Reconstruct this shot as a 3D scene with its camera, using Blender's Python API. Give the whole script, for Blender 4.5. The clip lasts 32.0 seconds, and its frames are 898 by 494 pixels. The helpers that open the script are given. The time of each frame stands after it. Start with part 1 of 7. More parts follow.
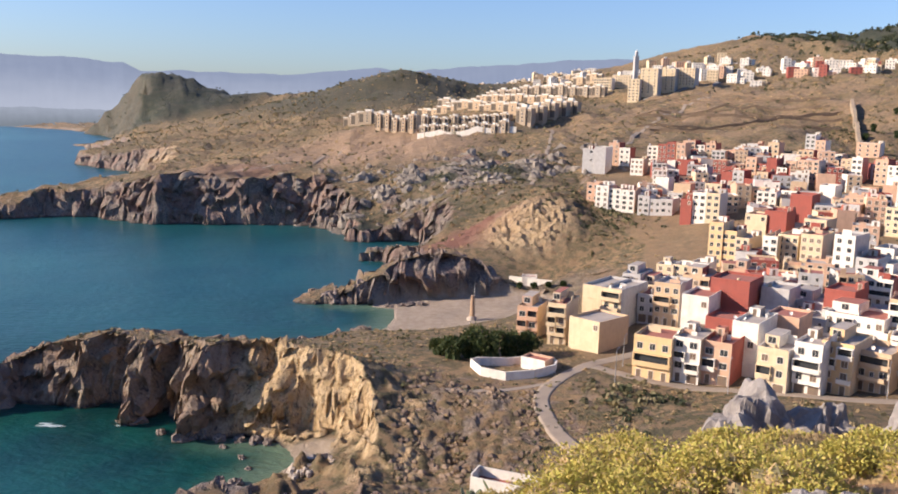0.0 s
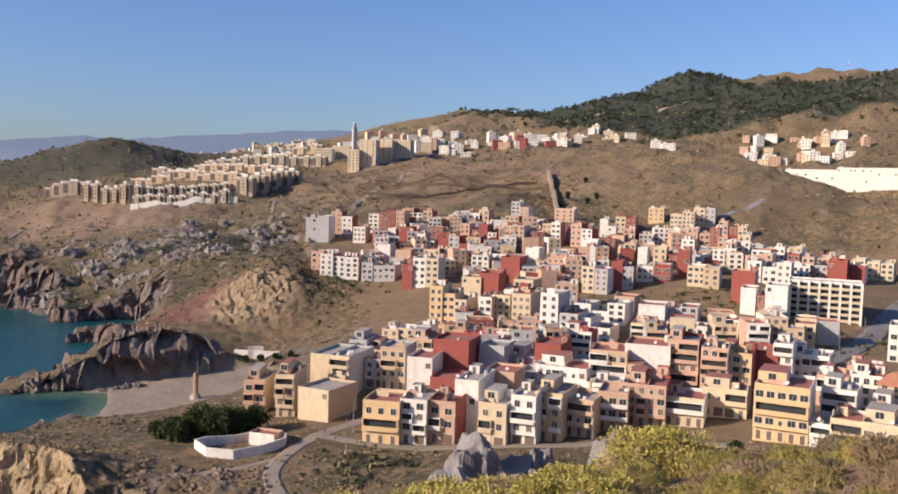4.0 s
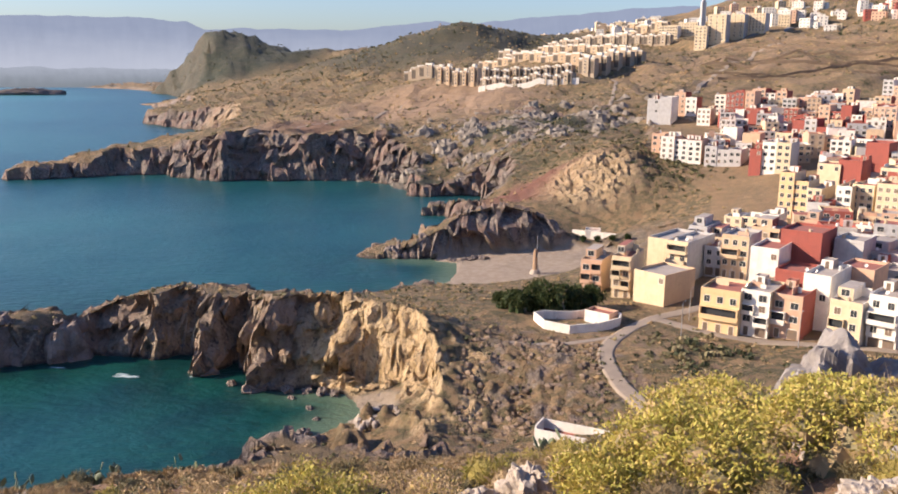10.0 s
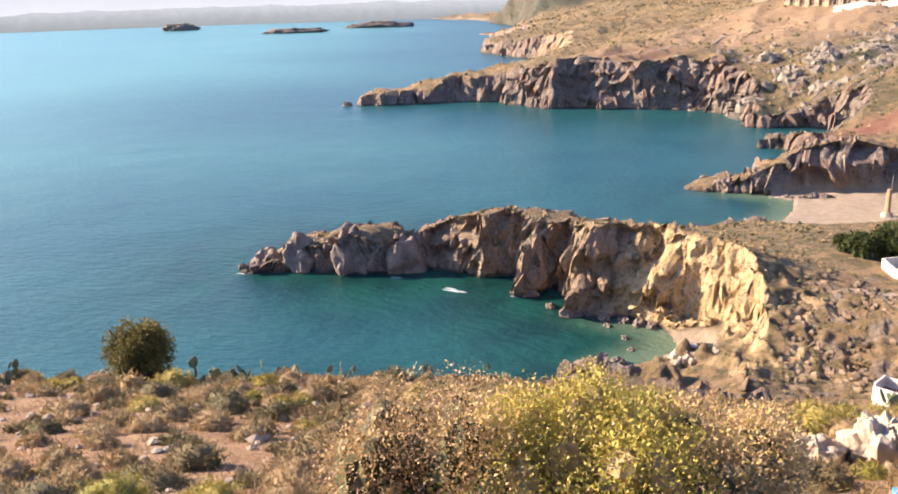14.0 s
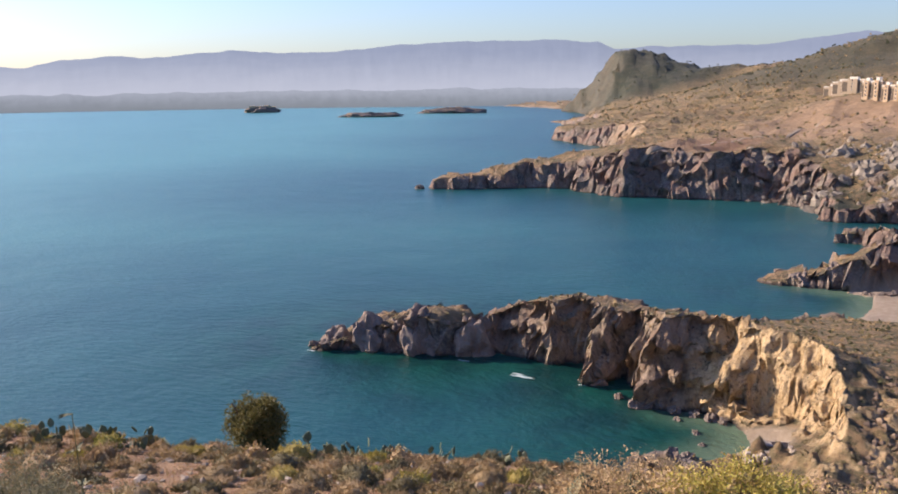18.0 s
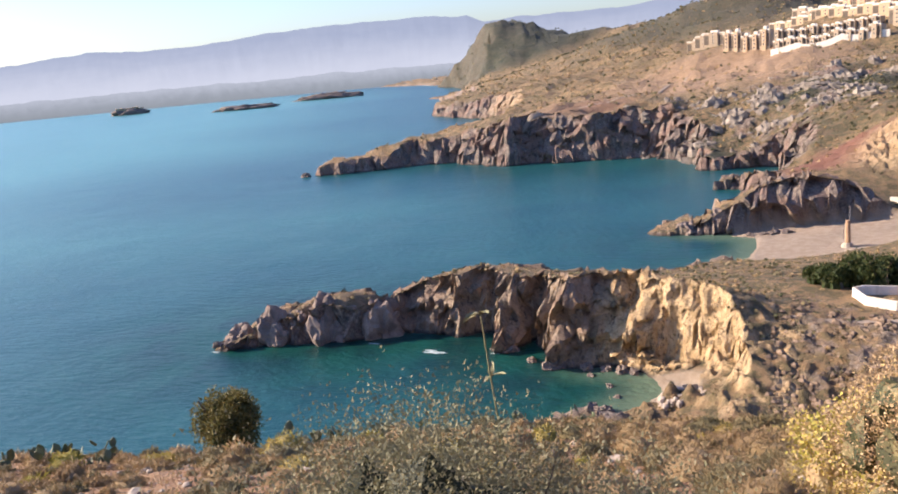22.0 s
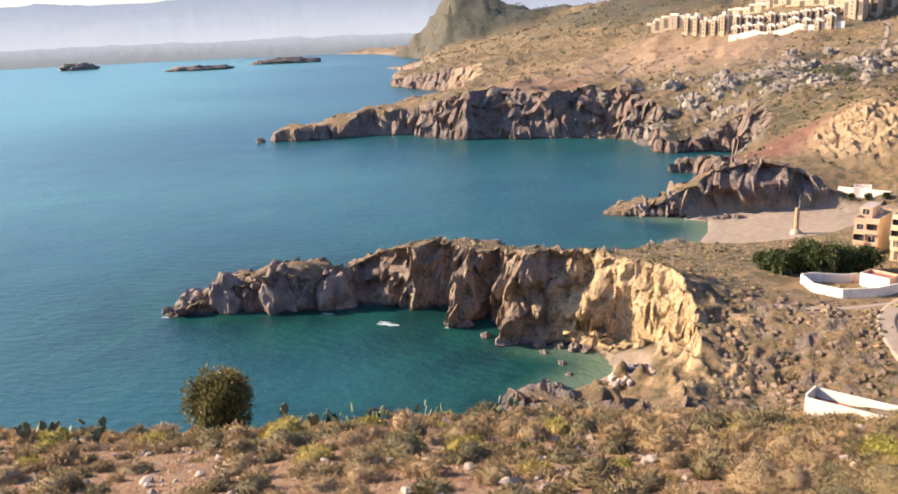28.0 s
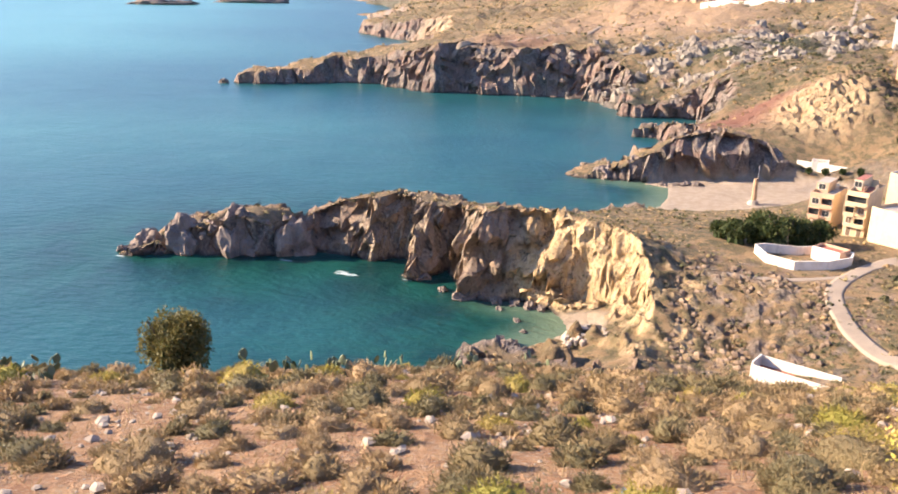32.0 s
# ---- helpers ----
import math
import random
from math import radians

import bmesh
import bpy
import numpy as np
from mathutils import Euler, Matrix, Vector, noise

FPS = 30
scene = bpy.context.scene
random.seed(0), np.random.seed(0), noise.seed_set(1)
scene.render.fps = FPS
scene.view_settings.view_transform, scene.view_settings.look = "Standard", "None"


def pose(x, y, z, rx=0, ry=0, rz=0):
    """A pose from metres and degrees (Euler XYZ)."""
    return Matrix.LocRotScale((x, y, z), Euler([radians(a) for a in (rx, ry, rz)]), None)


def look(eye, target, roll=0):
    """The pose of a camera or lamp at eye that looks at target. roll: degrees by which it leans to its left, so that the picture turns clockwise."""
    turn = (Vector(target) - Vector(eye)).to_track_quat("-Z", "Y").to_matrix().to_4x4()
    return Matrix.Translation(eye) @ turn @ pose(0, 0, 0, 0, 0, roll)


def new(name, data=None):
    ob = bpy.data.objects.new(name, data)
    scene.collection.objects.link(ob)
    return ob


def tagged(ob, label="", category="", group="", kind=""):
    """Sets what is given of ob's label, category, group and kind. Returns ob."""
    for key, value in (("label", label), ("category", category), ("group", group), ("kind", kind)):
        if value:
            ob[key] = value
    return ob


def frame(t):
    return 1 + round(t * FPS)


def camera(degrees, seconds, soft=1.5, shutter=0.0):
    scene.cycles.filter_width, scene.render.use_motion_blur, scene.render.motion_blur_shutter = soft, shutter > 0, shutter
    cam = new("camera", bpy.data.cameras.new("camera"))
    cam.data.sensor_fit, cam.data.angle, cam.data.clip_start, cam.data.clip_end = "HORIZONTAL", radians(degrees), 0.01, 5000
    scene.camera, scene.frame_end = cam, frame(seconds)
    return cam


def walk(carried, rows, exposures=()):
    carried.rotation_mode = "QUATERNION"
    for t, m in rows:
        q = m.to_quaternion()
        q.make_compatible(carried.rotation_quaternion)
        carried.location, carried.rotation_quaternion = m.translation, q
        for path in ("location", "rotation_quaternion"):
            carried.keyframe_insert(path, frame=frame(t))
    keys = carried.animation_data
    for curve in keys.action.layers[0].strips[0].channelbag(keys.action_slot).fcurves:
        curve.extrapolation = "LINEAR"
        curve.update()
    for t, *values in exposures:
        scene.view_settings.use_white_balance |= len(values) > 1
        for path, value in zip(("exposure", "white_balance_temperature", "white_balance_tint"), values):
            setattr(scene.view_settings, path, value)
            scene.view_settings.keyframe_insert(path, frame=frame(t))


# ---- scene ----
cam = camera(54.47, 32.0, soft=1.8)
PATH = [
    (0.0, pose(-0.00, 0.00, 80.00, 81.16, -1.83, 0.29)),
    (0.5, pose(0.04, -0.05, 80.00, 81.33, -1.89, -1.82)),
    (1.0, pose(0.07, -0.10, 80.00, 81.43, -1.96, -4.30)),
    (1.5, pose(0.11, -0.14, 80.00, 81.55, -2.18, -8.06)),
    (2.0, pose(0.14, -0.19, 80.00, 81.77, -2.25, -13.21)),
    (2.5, pose(0.18, -0.24, 80.01, 82.71, -2.40, -15.01)),
    (3.0, pose(0.21, -0.29, 80.01, 84.26, -2.42, -17.42)),
    (3.5, pose(0.25, -0.33, 80.01, 84.87, -2.45, -17.54)),
    (4.0, pose(0.28, -0.38, 80.01, 86.22, -1.65, -17.69)),
    (4.5, pose(0.23, -0.32, 79.98, 86.81, -2.55, -20.29)),
    (6.5, pose(0.02, -0.07, 79.88, 86.76, -1.13, -26.05)),
    (7.0, pose(-0.03, -0.01, 79.86, 86.21, -0.21, -21.91)),
    (7.5, pose(-0.09, 0.05, 79.83, 84.61, -0.97, -18.79)),
    (8.0, pose(-0.14, 0.12, 79.81, 82.69, -0.94, -15.73)),
    (8.5, pose(-0.19, 0.18, 79.78, 82.32, -1.48, -12.43)),
    (9.0, pose(-0.25, 0.24, 79.75, 82.11, -2.13, -7.29)),
    (9.5, pose(-0.25, 0.43, 79.67, 78.52, -1.31, 0.98)),
    (10.0, pose(-0.24, 0.62, 79.58, 78.10, -0.69, 4.20)),
    (10.5, pose(-0.24, 0.81, 79.49, 77.97, -0.57, 4.55)),
    (11.0, pose(-0.27, 1.26, 79.26, 77.24, -0.19, 8.15)),
    (11.5, pose(-0.29, 1.72, 79.02, 76.40, 1.17, 14.44)),
    (12.0, pose(-0.32, 2.18, 78.78, 74.77, 2.44, 19.35)),
    (12.5, pose(-0.34, 2.16, 78.77, 73.04, 2.56, 19.79)),
    (13.0, pose(-0.36, 2.15, 78.76, 73.56, 2.16, 19.67)),
    (13.5, pose(-0.37, 2.14, 78.76, 73.61, 1.23, 23.82)),
    (14.0, pose(-0.42, 2.02, 78.76, 73.66, 1.42, 25.29)),
    (14.5, pose(-0.46, 1.91, 78.77, 74.21, 1.40, 22.75)),
    (15.0, pose(-0.50, 1.80, 78.78, 76.09, 0.65, 27.87)),
    (15.5, pose(-0.45, 1.47, 78.94, 78.13, -0.43, 30.97)),
    (17.5, pose(-0.46, 0.19, 79.45, 78.29, 1.01, 33.02)),
    (18.0, pose(-0.53, -0.13, 79.55, 79.17, 0.48, 29.97)),
    (18.5, pose(-0.78, -0.14, 79.44, 77.25, 2.30, 29.64)),
    (19.0, pose(-1.03, -0.15, 79.34, 77.10, -0.24, 36.85)),
    (19.5, pose(-1.48, -0.10, 79.19, 78.68, 2.83, 37.03)),
    (20.0, pose(-1.92, -0.05, 79.03, 78.91, 2.77, 32.66)),
    (20.5, pose(-2.49, 0.07, 78.84, 78.05, 5.53, 27.60)),
    (21.0, pose(-3.07, 0.19, 78.65, 77.98, 5.54, 24.85)),
    (21.5, pose(-3.29, 0.24, 78.63, 78.93, 5.19, 24.08)),
    (22.0, pose(-3.50, 0.29, 78.61, 77.56, 4.92, 21.78)),
    (22.5, pose(-3.82, 0.53, 78.54, 77.58, 6.20, 23.57)),
    (23.0, pose(-4.14, 0.77, 78.46, 77.32, 5.84, 27.04)),
    (23.5, pose(-4.34, 0.79, 78.47, 76.16, 5.56, 24.04)),
    (24.0, pose(-4.55, 0.81, 78.48, 75.66, 6.00, 22.97)),
    (24.5, pose(-4.79, 0.89, 78.45, 76.76, 7.23, 21.64)),
    (25.0, pose(-5.02, 0.97, 78.42, 76.55, 6.49, 24.35)),
    (25.5, pose(-5.26, 1.05, 78.39, 75.03, 6.93, 21.42)),
    (27.5, pose(-4.99, 0.27, 78.90, 76.07, 2.92, 21.30)),
    (28.0, pose(-5.05, 0.29, 78.90, 75.58, 2.15, 19.19)),
    (28.5, pose(-5.12, 0.31, 78.90, 72.45, -0.60, 23.28)),
    (29.0, pose(-5.18, 0.34, 78.88, 72.94, 2.03, 25.62)),
    (29.5, pose(-5.25, 0.38, 78.87, 72.61, 0.80, 26.11)),
    (30.0, pose(-5.31, 0.42, 78.85, 71.77, -2.56, 27.93)),
    (30.5, pose(-5.29, 0.40, 78.86, 71.26, -1.95, 25.05)),
    (31.0, pose(-5.27, 0.38, 78.87, 70.11, -1.94, 19.52)),
    (31.5, pose(-5.27, 0.37, 78.87, 70.40, -1.34, 17.52)),
    (32.0, pose(-5.27, 0.35, 78.87, 72.52, -1.40, 17.47)),
]
EXPOSURES = [(0.0, 0.46, 6500, 15.0), (2.0, 0.23, 6425, 15.2), (4.0, 0.0, 6350, 15.5), (7.0, -0.04, 6300, 15.8), (8.0, 0.1, 6450, 16.0), (9.0, 0.25, 6450, 15.8), (10.0, 0.57, 6725, 15.5), (12.0, 1.15, 7233, 15.0), (13.0, 1.33, 7345, 15.5), (14.5, 1.27, 7477, 16.2), (15.5, 0.86, 7280, 16.8), (18.0, 0.59, 6748, 18.0), (18.5, 0.71, 6747, 18.0), (19.0, 0.92, 6947, 18.0), (19.5, 0.54, 6846, 18.0), (20.0, 0.44, 6679, 18.0), (21.5, 0.87, 6721, 17.8), (23.0, 0.93, 6955, 17.1), (25.5, 0.94, 7274, 16.1), (28.0, 1.08, 7330, 15.0), (30.0, 1.35, 7265, 15.0), (32.0, 1.38, 7200, 15.0)]
walk(cam, PATH, EXPOSURES)

# ---- light ----
SUN_YAW, SUN_UP = 95.0, 25.0            # degrees: to the left of +y, above the horizon
sun_way = Vector((-math.sin(radians(SUN_YAW)) * math.cos(radians(SUN_UP)), math.cos(radians(SUN_YAW)) * math.cos(radians(SUN_UP)), math.sin(radians(SUN_UP))))
world = bpy.data.worlds.new("world")
scene.world = world
world.use_nodes = True
wt = world.node_tree
sky = wt.nodes.new("ShaderNodeTexSky")
sky.sky_type = "NISHITA"
sky.sun_disc = False
sky.sun_elevation = radians(SUN_UP)
sky.sun_rotation = math.atan2(sun_way.x, sun_way.y)
sky.air_density, sky.dust_density, sky.ozone_density = 1.2, 0.8, 3.0
tint = wt.nodes.new("ShaderNodeMix")
tint.data_type, tint.blend_type = "RGBA", "MULTIPLY"
tint.inputs[0].default_value = 1.0
tint.inputs[7].default_value = (0.84, 1.01, 1.42, 1)
wt.links.new(sky.outputs[0], tint.inputs[6])
wt.nodes["Background"].inputs[1].default_value = 0.098
wt.links.new(tint.outputs[2], wt.nodes["Background"].inputs[0])
sun_data = bpy.data.lights.new("sun", "SUN")
sun_data.energy, sun_data.angle, sun_data.color = 6.2, radians(0.6), (1.0, 0.87, 0.70)
sun = new("sun", sun_data)
sun.matrix_world = look((-400, -200, 600), Vector((-400, -200, 600)) - sun_way)

# ---- noise on whole arrays ----
_rng = np.random.RandomState(7)
_perm = _rng.permutation(512)
_grad = _rng.randn(512, 3)
_grad /= np.linalg.norm(_grad, axis=1, keepdims=True)


def gnoise(x, y, z=0.0):
    """Gradient noise in -1..1 on arrays."""
    x, y, z = np.broadcast_arrays(np.asarray(x, float), np.asarray(y, float), np.asarray(z, float))
    xi, yi, zi = np.floor(x).astype(int), np.floor(y).astype(int), np.floor(z).astype(int)
    xf, yf, zf = x - xi, y - yi, z - zi
    fade = [f * f * f * (f * (f * 6 - 15) + 10) for f in (xf, yf, zf)]
    total = np.zeros(x.shape)
    for a in (0, 1):
        for b in (0, 1):
            for c in (0, 1):
                g = _grad[_perm[(_perm[(_perm[(xi + a) & 511] + yi + b) & 511] + zi + c) & 511]]
                dot = g[..., 0] * (xf - a) + g[..., 1] * (yf - b) + g[..., 2] * (zf - c)
                total += dot * (fade[0] if a else 1 - fade[0]) * (fade[1] if b else 1 - fade[1]) * (fade[2] if c else 1 - fade[2])
    return total * 1.6


def fbm(x, y, z=0.0, octaves=4):
    total, size = 0.0, 1.0
    for n in range(octaves):
        total = total + gnoise(np.asarray(x) / size + 17 * n, np.asarray(y) / size - 9 * n, np.asarray(z) / size) * size
        size *= 0.5
    return total


def ridged(x, y, z=0.0, octaves=3):
    total, size = 0.0, 1.0
    for n in range(octaves):
        total = total + (1 - 2 * np.abs(gnoise(np.asarray(x) / size + 31 * n, np.asarray(y) / size + 5 * n, np.asarray(z) / size))) * size
        size *= 0.5
    return total


def smooth(a, b, v):
    u = np.clip((np.asarray(v, float) - a) / (b - a), 0, 1)
    return u * u * (3 - 2 * u)

# ---- the plan of the land: coast and spot heights, in metres ----
COAST_COVE = [(-240, -320), (-150, -90), (-118, 10), (-96, 70), (-66, 122), (-48, 152), (-40, 172), (-33, 188), (-38, 201), (-50, 203), (-62, 203),
              (-72, 223), (-79, 210), (-87, 226), (-95, 219), (-107, 220), (-121, 213), (-137, 209), (-148, 205), (-163, 201)]
COAST_BEACH = [(-168, 210), (-156, 226), (-140, 236), (-120, 243), (-95, 249), (-70, 254), (-50, 260), (-40, 274), (-36, 289), (-29, 299), (-22, 314), (-20, 330), (-21, 346),
               (-36, 351), (-60, 354), (-57, 362), (-35, 371), (-18, 386), (-6, 405), (-10, 432), (-30, 452), (-48, 457), (-42, 470), (-20, 482)]
COAST_SECOND = [(-12, 500), (-18, 528), (-30, 526), (-58, 527), (-69, 563), (-103, 587), (-144, 579), (-180, 583), (-195, 570), (-245, 590), (-275, 594), (-300, 576), (-335, 554),
                (-342, 566), (-312, 622), (-285, 680), (-262, 740), (-290, 850), (-330, 950), (-372, 998), (-440, 1060), (-476, 1098), (-462, 1180), (-490, 1300), (-600, 1450), (-692, 1585), (-640, 1620), (-690, 1830)]
COAST_BAY = [(-800, 2010), (-862, 2053), (-890, 2140), (-1009, 2312), (-1344, 2480), (-1876, 2556), (-2452, 2447), (-2640, 1900), (-2934, 1454), (-3250, 900), (-3700, 200), (-4900, -1200),
             (-5400, -1500), (-5400, 5400), (5400, 5400), (5400, -5400), (-400, -5400)]
COAST = np.array(COAST_COVE + COAST_BEACH + COAST_SECOND + COAST_BAY, float)

SPOTS_TOWN = [(57, 204, 16), (90, 194, 18), (145, 175, 22), (163, 155, 23), (57, 256, 17), (88, 276, 21), (138, 305, 24), (207, 377, 36), (87, 462, 32), (89, 553, 44), (272, 590, 59), (263, 301, 31), (216, 208, 29),
              (409, 382, 45), (129, 410, 33), (211, 497, 48), (241, 356, 39), (197, 289, 28), (304, 371, 42), (150, 560, 50)]
SPOTS_SLOPE = [(-24, 719, 52), (59, 757, 66), (-70, 787, 63), (186, 911, 97), (340, 812, 108), (415, 910, 126), (236, 764, 86), (230, 650, 71), (366, 1143, 153), (125, 1042, 106), (40, 849, 77), (304, 1212, 142), (488, 1151, 161)]
SPOTS_SPUR = [(485, 794, 125.5), (485, 710, 117.5), (483, 638, 106.5), (475, 580, 97.7), (465, 523, 87.8), (449, 456, 73.6), (426, 408, 60.1), (547, 801, 112.2), (546, 722, 99.0), (526, 642, 87.2), (515, 580, 80.0), (505, 514, 71.2), (568, 672, 97.7), (581, 614, 94.7), (610, 606, 99.5)]
SPOTS_EAST = [(357, 716, 92), (329, 606, 65), (385, 473, 55), (417, 431, 53), (540, 500, 70), (624, 577, 98), (607, 977, 150), (752, 935, 157), (590, 1102, 165),
              (662, 533, 94), (514, 445, 62), (520, 390, 57), (397, 303, 39), (290, 213, 25)]
SPOTS_HILLS = [(637, 1358, 208), (767, 1573, 222), (1060, 1450, 296), (1270, 1380, 305), (575, 1385, 212), (775, 1456, 256), (999, 1497, 316), (1158, 1506, 318), (1334, 1490, 346), (1343, 1344, 328), (813, 1077, 191), (959, 1020, 223), (941, 897, 194), (496, 1626, 213),
               (789, 1276, 219), (1356, 1026, 346), (1138, 977, 266), (999, 752, 196), (1600, 1900, 250), (900, 2100, 150), (2600, 1500, 300), (1500, 200, 160), (800, 100, 90)]
SPOTS_WEST = [(-181, 588, 28), (-215, 587, 23), (-244, 570, 17), (-290, 562, 9), (-325, 556, 6), (-134, 626, 31), (-170, 669, 30), (-100, 734, 39), (-51, 714, 45), (-166, 885, 38), (-232, 870, 31), (-278, 835, 24), (-98, 603, 32),
              (-64, 587, 22), (-27, 600, 36), (20, 590, 45), (48, 478, 35), (45, 447, 33), (58, 445, 32.5), (79, 423, 25), (68, 617, 51), (71, 363, 18), (48, 367, 15), (16, 440, 16), (-11, 470, 6), (-34, 544, 9), (29, 480, 27)]
SPOTS_SHORE = [(4, 520, 24), (-11, 384, 14), (6, 377, 15), (-45, 358, 4), (-31, 360, 11), (-22, 362, 15.5), (-10, 364, 18.5), (2, 369, 19.5), (11, 371, 17), (19, 374, 12), (25, 378, 7), (36, 317, 12), (26, 304, 10), (30, 384, 6), (48, 376, 6), (40, 358, 4), (10, 345, 3.4), (0, 340, 3), (-5, 303, 3.5), (12, 322, 3.4), (-12, 330, 2.2), (27, 340, 4), (12, 410, 12), (-38, 460, 4), (-28, 458, 8), (-13, 459, 10), (-2, 461, 12)]
SPOTS_WEST_FAR = [(-671, 2043, 144), (-756, 1981, 97), (-513, 2088, 91), (-641, 2157, 109), (-788, 1925, 28), (-616, 1692, 16), (-476, 1528, 32), (-442, 1848, 72), (-393, 1962, 104), (-271, 1679, 92), (-183, 1489, 120),
                  (-85, 1448, 141), (-29, 1430, 126), (35, 1400, 100), (-155, 1140, 63), (-217, 1079, 49), (-301, 1006, 32), (-336, 974, 30), (-400, 1004, 17), (-89, 1247, 87), (96, 1698, 127), (214, 1788, 154), (-383, 2370, 100), (-880, 2190, 6), (-960, 2330, 8), (-800, 2320, 12), (-680, 2380, 30), (-1100, 2520, 10), (-860, 2110, 10)]
SPOTS_FAR = [(-1000, 2900, 12), (-1800, 3200, 8), (-3000, 3000, 8), (-3600, 1500, 10), (-4600, 4600, 20), (0, 3000, 60), (1500, 3200, 100), (-4000, 400, 10), (4500, 4500, 120), (4500, 0, 120), (3000, -3000, 120), (0, -1500, 200), (1500, -1200, 180)]
SPOTS_HEAD = [(-163, 210, 0.5), (-157, 215, 5), (-145, 222, 8), (-134, 224, 11.5), (-123, 228, 6.5), (-115, 230, 11), (-104, 232, 15), (-92, 235, 17), (-80, 237, 15), (-69, 238, 13.5), (-65, 223, 17.5), (-54.5, 216, 20.5), (-53, 239, 13.5), (-40, 211, 22), (-41, 235, 13.5), (-31, 209, 21.2), (-24.4, 206, 21), (-28, 226, 15),
              (-16.6, 203, 20.4), (-17, 214, 16)]
SPOTS_BLUFF = [(-6, 217, 16), (-11.5, 199, 15.5), (0, 198, 15), (9, 198, 15), (10, 208, 15), (18, 195, 15), (29, 210, 16), (24, 185, 14.2), (38, 197, 17), (-9.5, 185, 11.5), (0, 184, 11.5), (10, 183, 12), (-6.5, 170, 6), (2, 172, 6.5), (10, 168, 7.5), (16, 164, 8.5),
               (-16, 235, 14), (-7, 262, 11), (9, 280, 9), (60, 190, 17), (76, 180, 20), (28, 158, 11), (8, 154, 7), (-4, 158, 6.5)]
# the hillside on which the camera walks, by degrees to the left of +y and distance
SLOPE_FROM_EYE = [(-50, 12, 77), (-50, 40, 66.5), (-50, 90, 42), (-50, 150, 26), (-25, 6, 76.6), (-25, 20, 73), (-25, 40, 65.2), (-25, 62, 57.0), (-25, 105, 40), (-22, 150, 26),
                  (0, 6, 76.0), (0, 14, 72.6), (0, 25, 67.7), (0, 45, 57), (0, 80, 38), (0, 120, 22), (20, 6, 75.8), (20, 14, 72.2), (20, 26, 67.45), (20, 45, 55), (20, 80, 33), (20, 120, 14),
                  (42, 6, 75.8), (42, 14, 72.4), (42, 27, 67.4), (42, 50, 51), (42, 85, 26), (70, 8, 75.2)]
SPOTS_BROW = [(-26.7, 15.0, 68.5), (-25.3, 16.8, 68.0), (-23.8, 18.5, 67.5), (-21.9, 20.3, 66.95), (-19.7, 21.9, 66.6), (-16.5, 23.7, 66.5), (-13.1, 25.1, 66.4)]
SLOPE_BEHIND = [(70, 30, 68.3), (70, 60, 50), (70, 95, 25), (100, 10, 76.5), (100, 40, 68), (100, 80, 50), (150, 10, 80), (150, 50, 90), (200, 50, 98), (250, 40, 88), (250, 100, 95), (300, 90, 72), (0, 0, 78.35)]


def on_polar(rows):
    return [(-r * math.sin(radians(a)), r * math.cos(radians(a)), z) for a, r, z in rows]


SPOTS = np.array(SPOTS_TOWN + SPOTS_SPUR + SPOTS_SLOPE + SPOTS_EAST + SPOTS_HILLS + SPOTS_WEST + SPOTS_SHORE + SPOTS_WEST_FAR + SPOTS_FAR + SPOTS_HEAD + SPOTS_BLUFF + SPOTS_BROW
                 + on_polar(SLOPE_FROM_EYE) + on_polar(SLOPE_BEHIND), float)


def basis(x, y):
    """Multiquadrics, rounder the farther the spot lies from the eye."""
    round_by = 1.5 + 0.03 * np.hypot(SPOTS[:, 0], SPOTS[:, 1])
    return np.sqrt((x[:, None] - SPOTS[:, 0]) ** 2 + (y[:, None] - SPOTS[:, 1]) ** 2 + round_by**2)


def fit_spots():
    n = len(SPOTS)
    a = np.zeros((n + 3, n + 3))
    a[:n, :n] = basis(SPOTS[:, 0], SPOTS[:, 1]) - 0.6 * np.eye(n)
    a[:n, n:] = np.c_[np.ones(n), SPOTS[:, :2]]
    a[n:, :n] = a[:n, n:].T
    return np.linalg.solve(a, np.r_[SPOTS[:, 2], 0, 0, 0])


WEIGHTS = fit_spots()


def inland(x, y):
    out = np.empty(len(x))
    for k in range(0, len(x), 40000):
        s = slice(k, k + 40000)
        out[s] = basis(x[s], y[s]) @ WEIGHTS[:-3] + WEIGHTS[-3] + WEIGHTS[-2] * x[s] + WEIGHTS[-1] * y[s]
    return out


def from_coast(x, y):
    """Distance from the waterline, positive on land."""
    best, inside = np.full(len(x), 1e9), np.zeros(len(x), bool)
    for (ax, ay), (bx, by) in zip(COAST, np.roll(COAST, -1, 0)):
        u = np.clip(((x - ax) * (bx - ax) + (y - ay) * (by - ay)) / ((bx - ax) ** 2 + (by - ay) ** 2), 0, 1)
        best = np.minimum(best, (x - ax - u * (bx - ax)) ** 2 + (y - ay - u * (by - ay)) ** 2)
        cross = (ay > y) != (by > y)
        if by != ay:
            inside ^= cross & (x < (bx - ax) * (y - ay) / (by - ay) + ax)
    return np.where(inside, 1, -1) * np.sqrt(best)


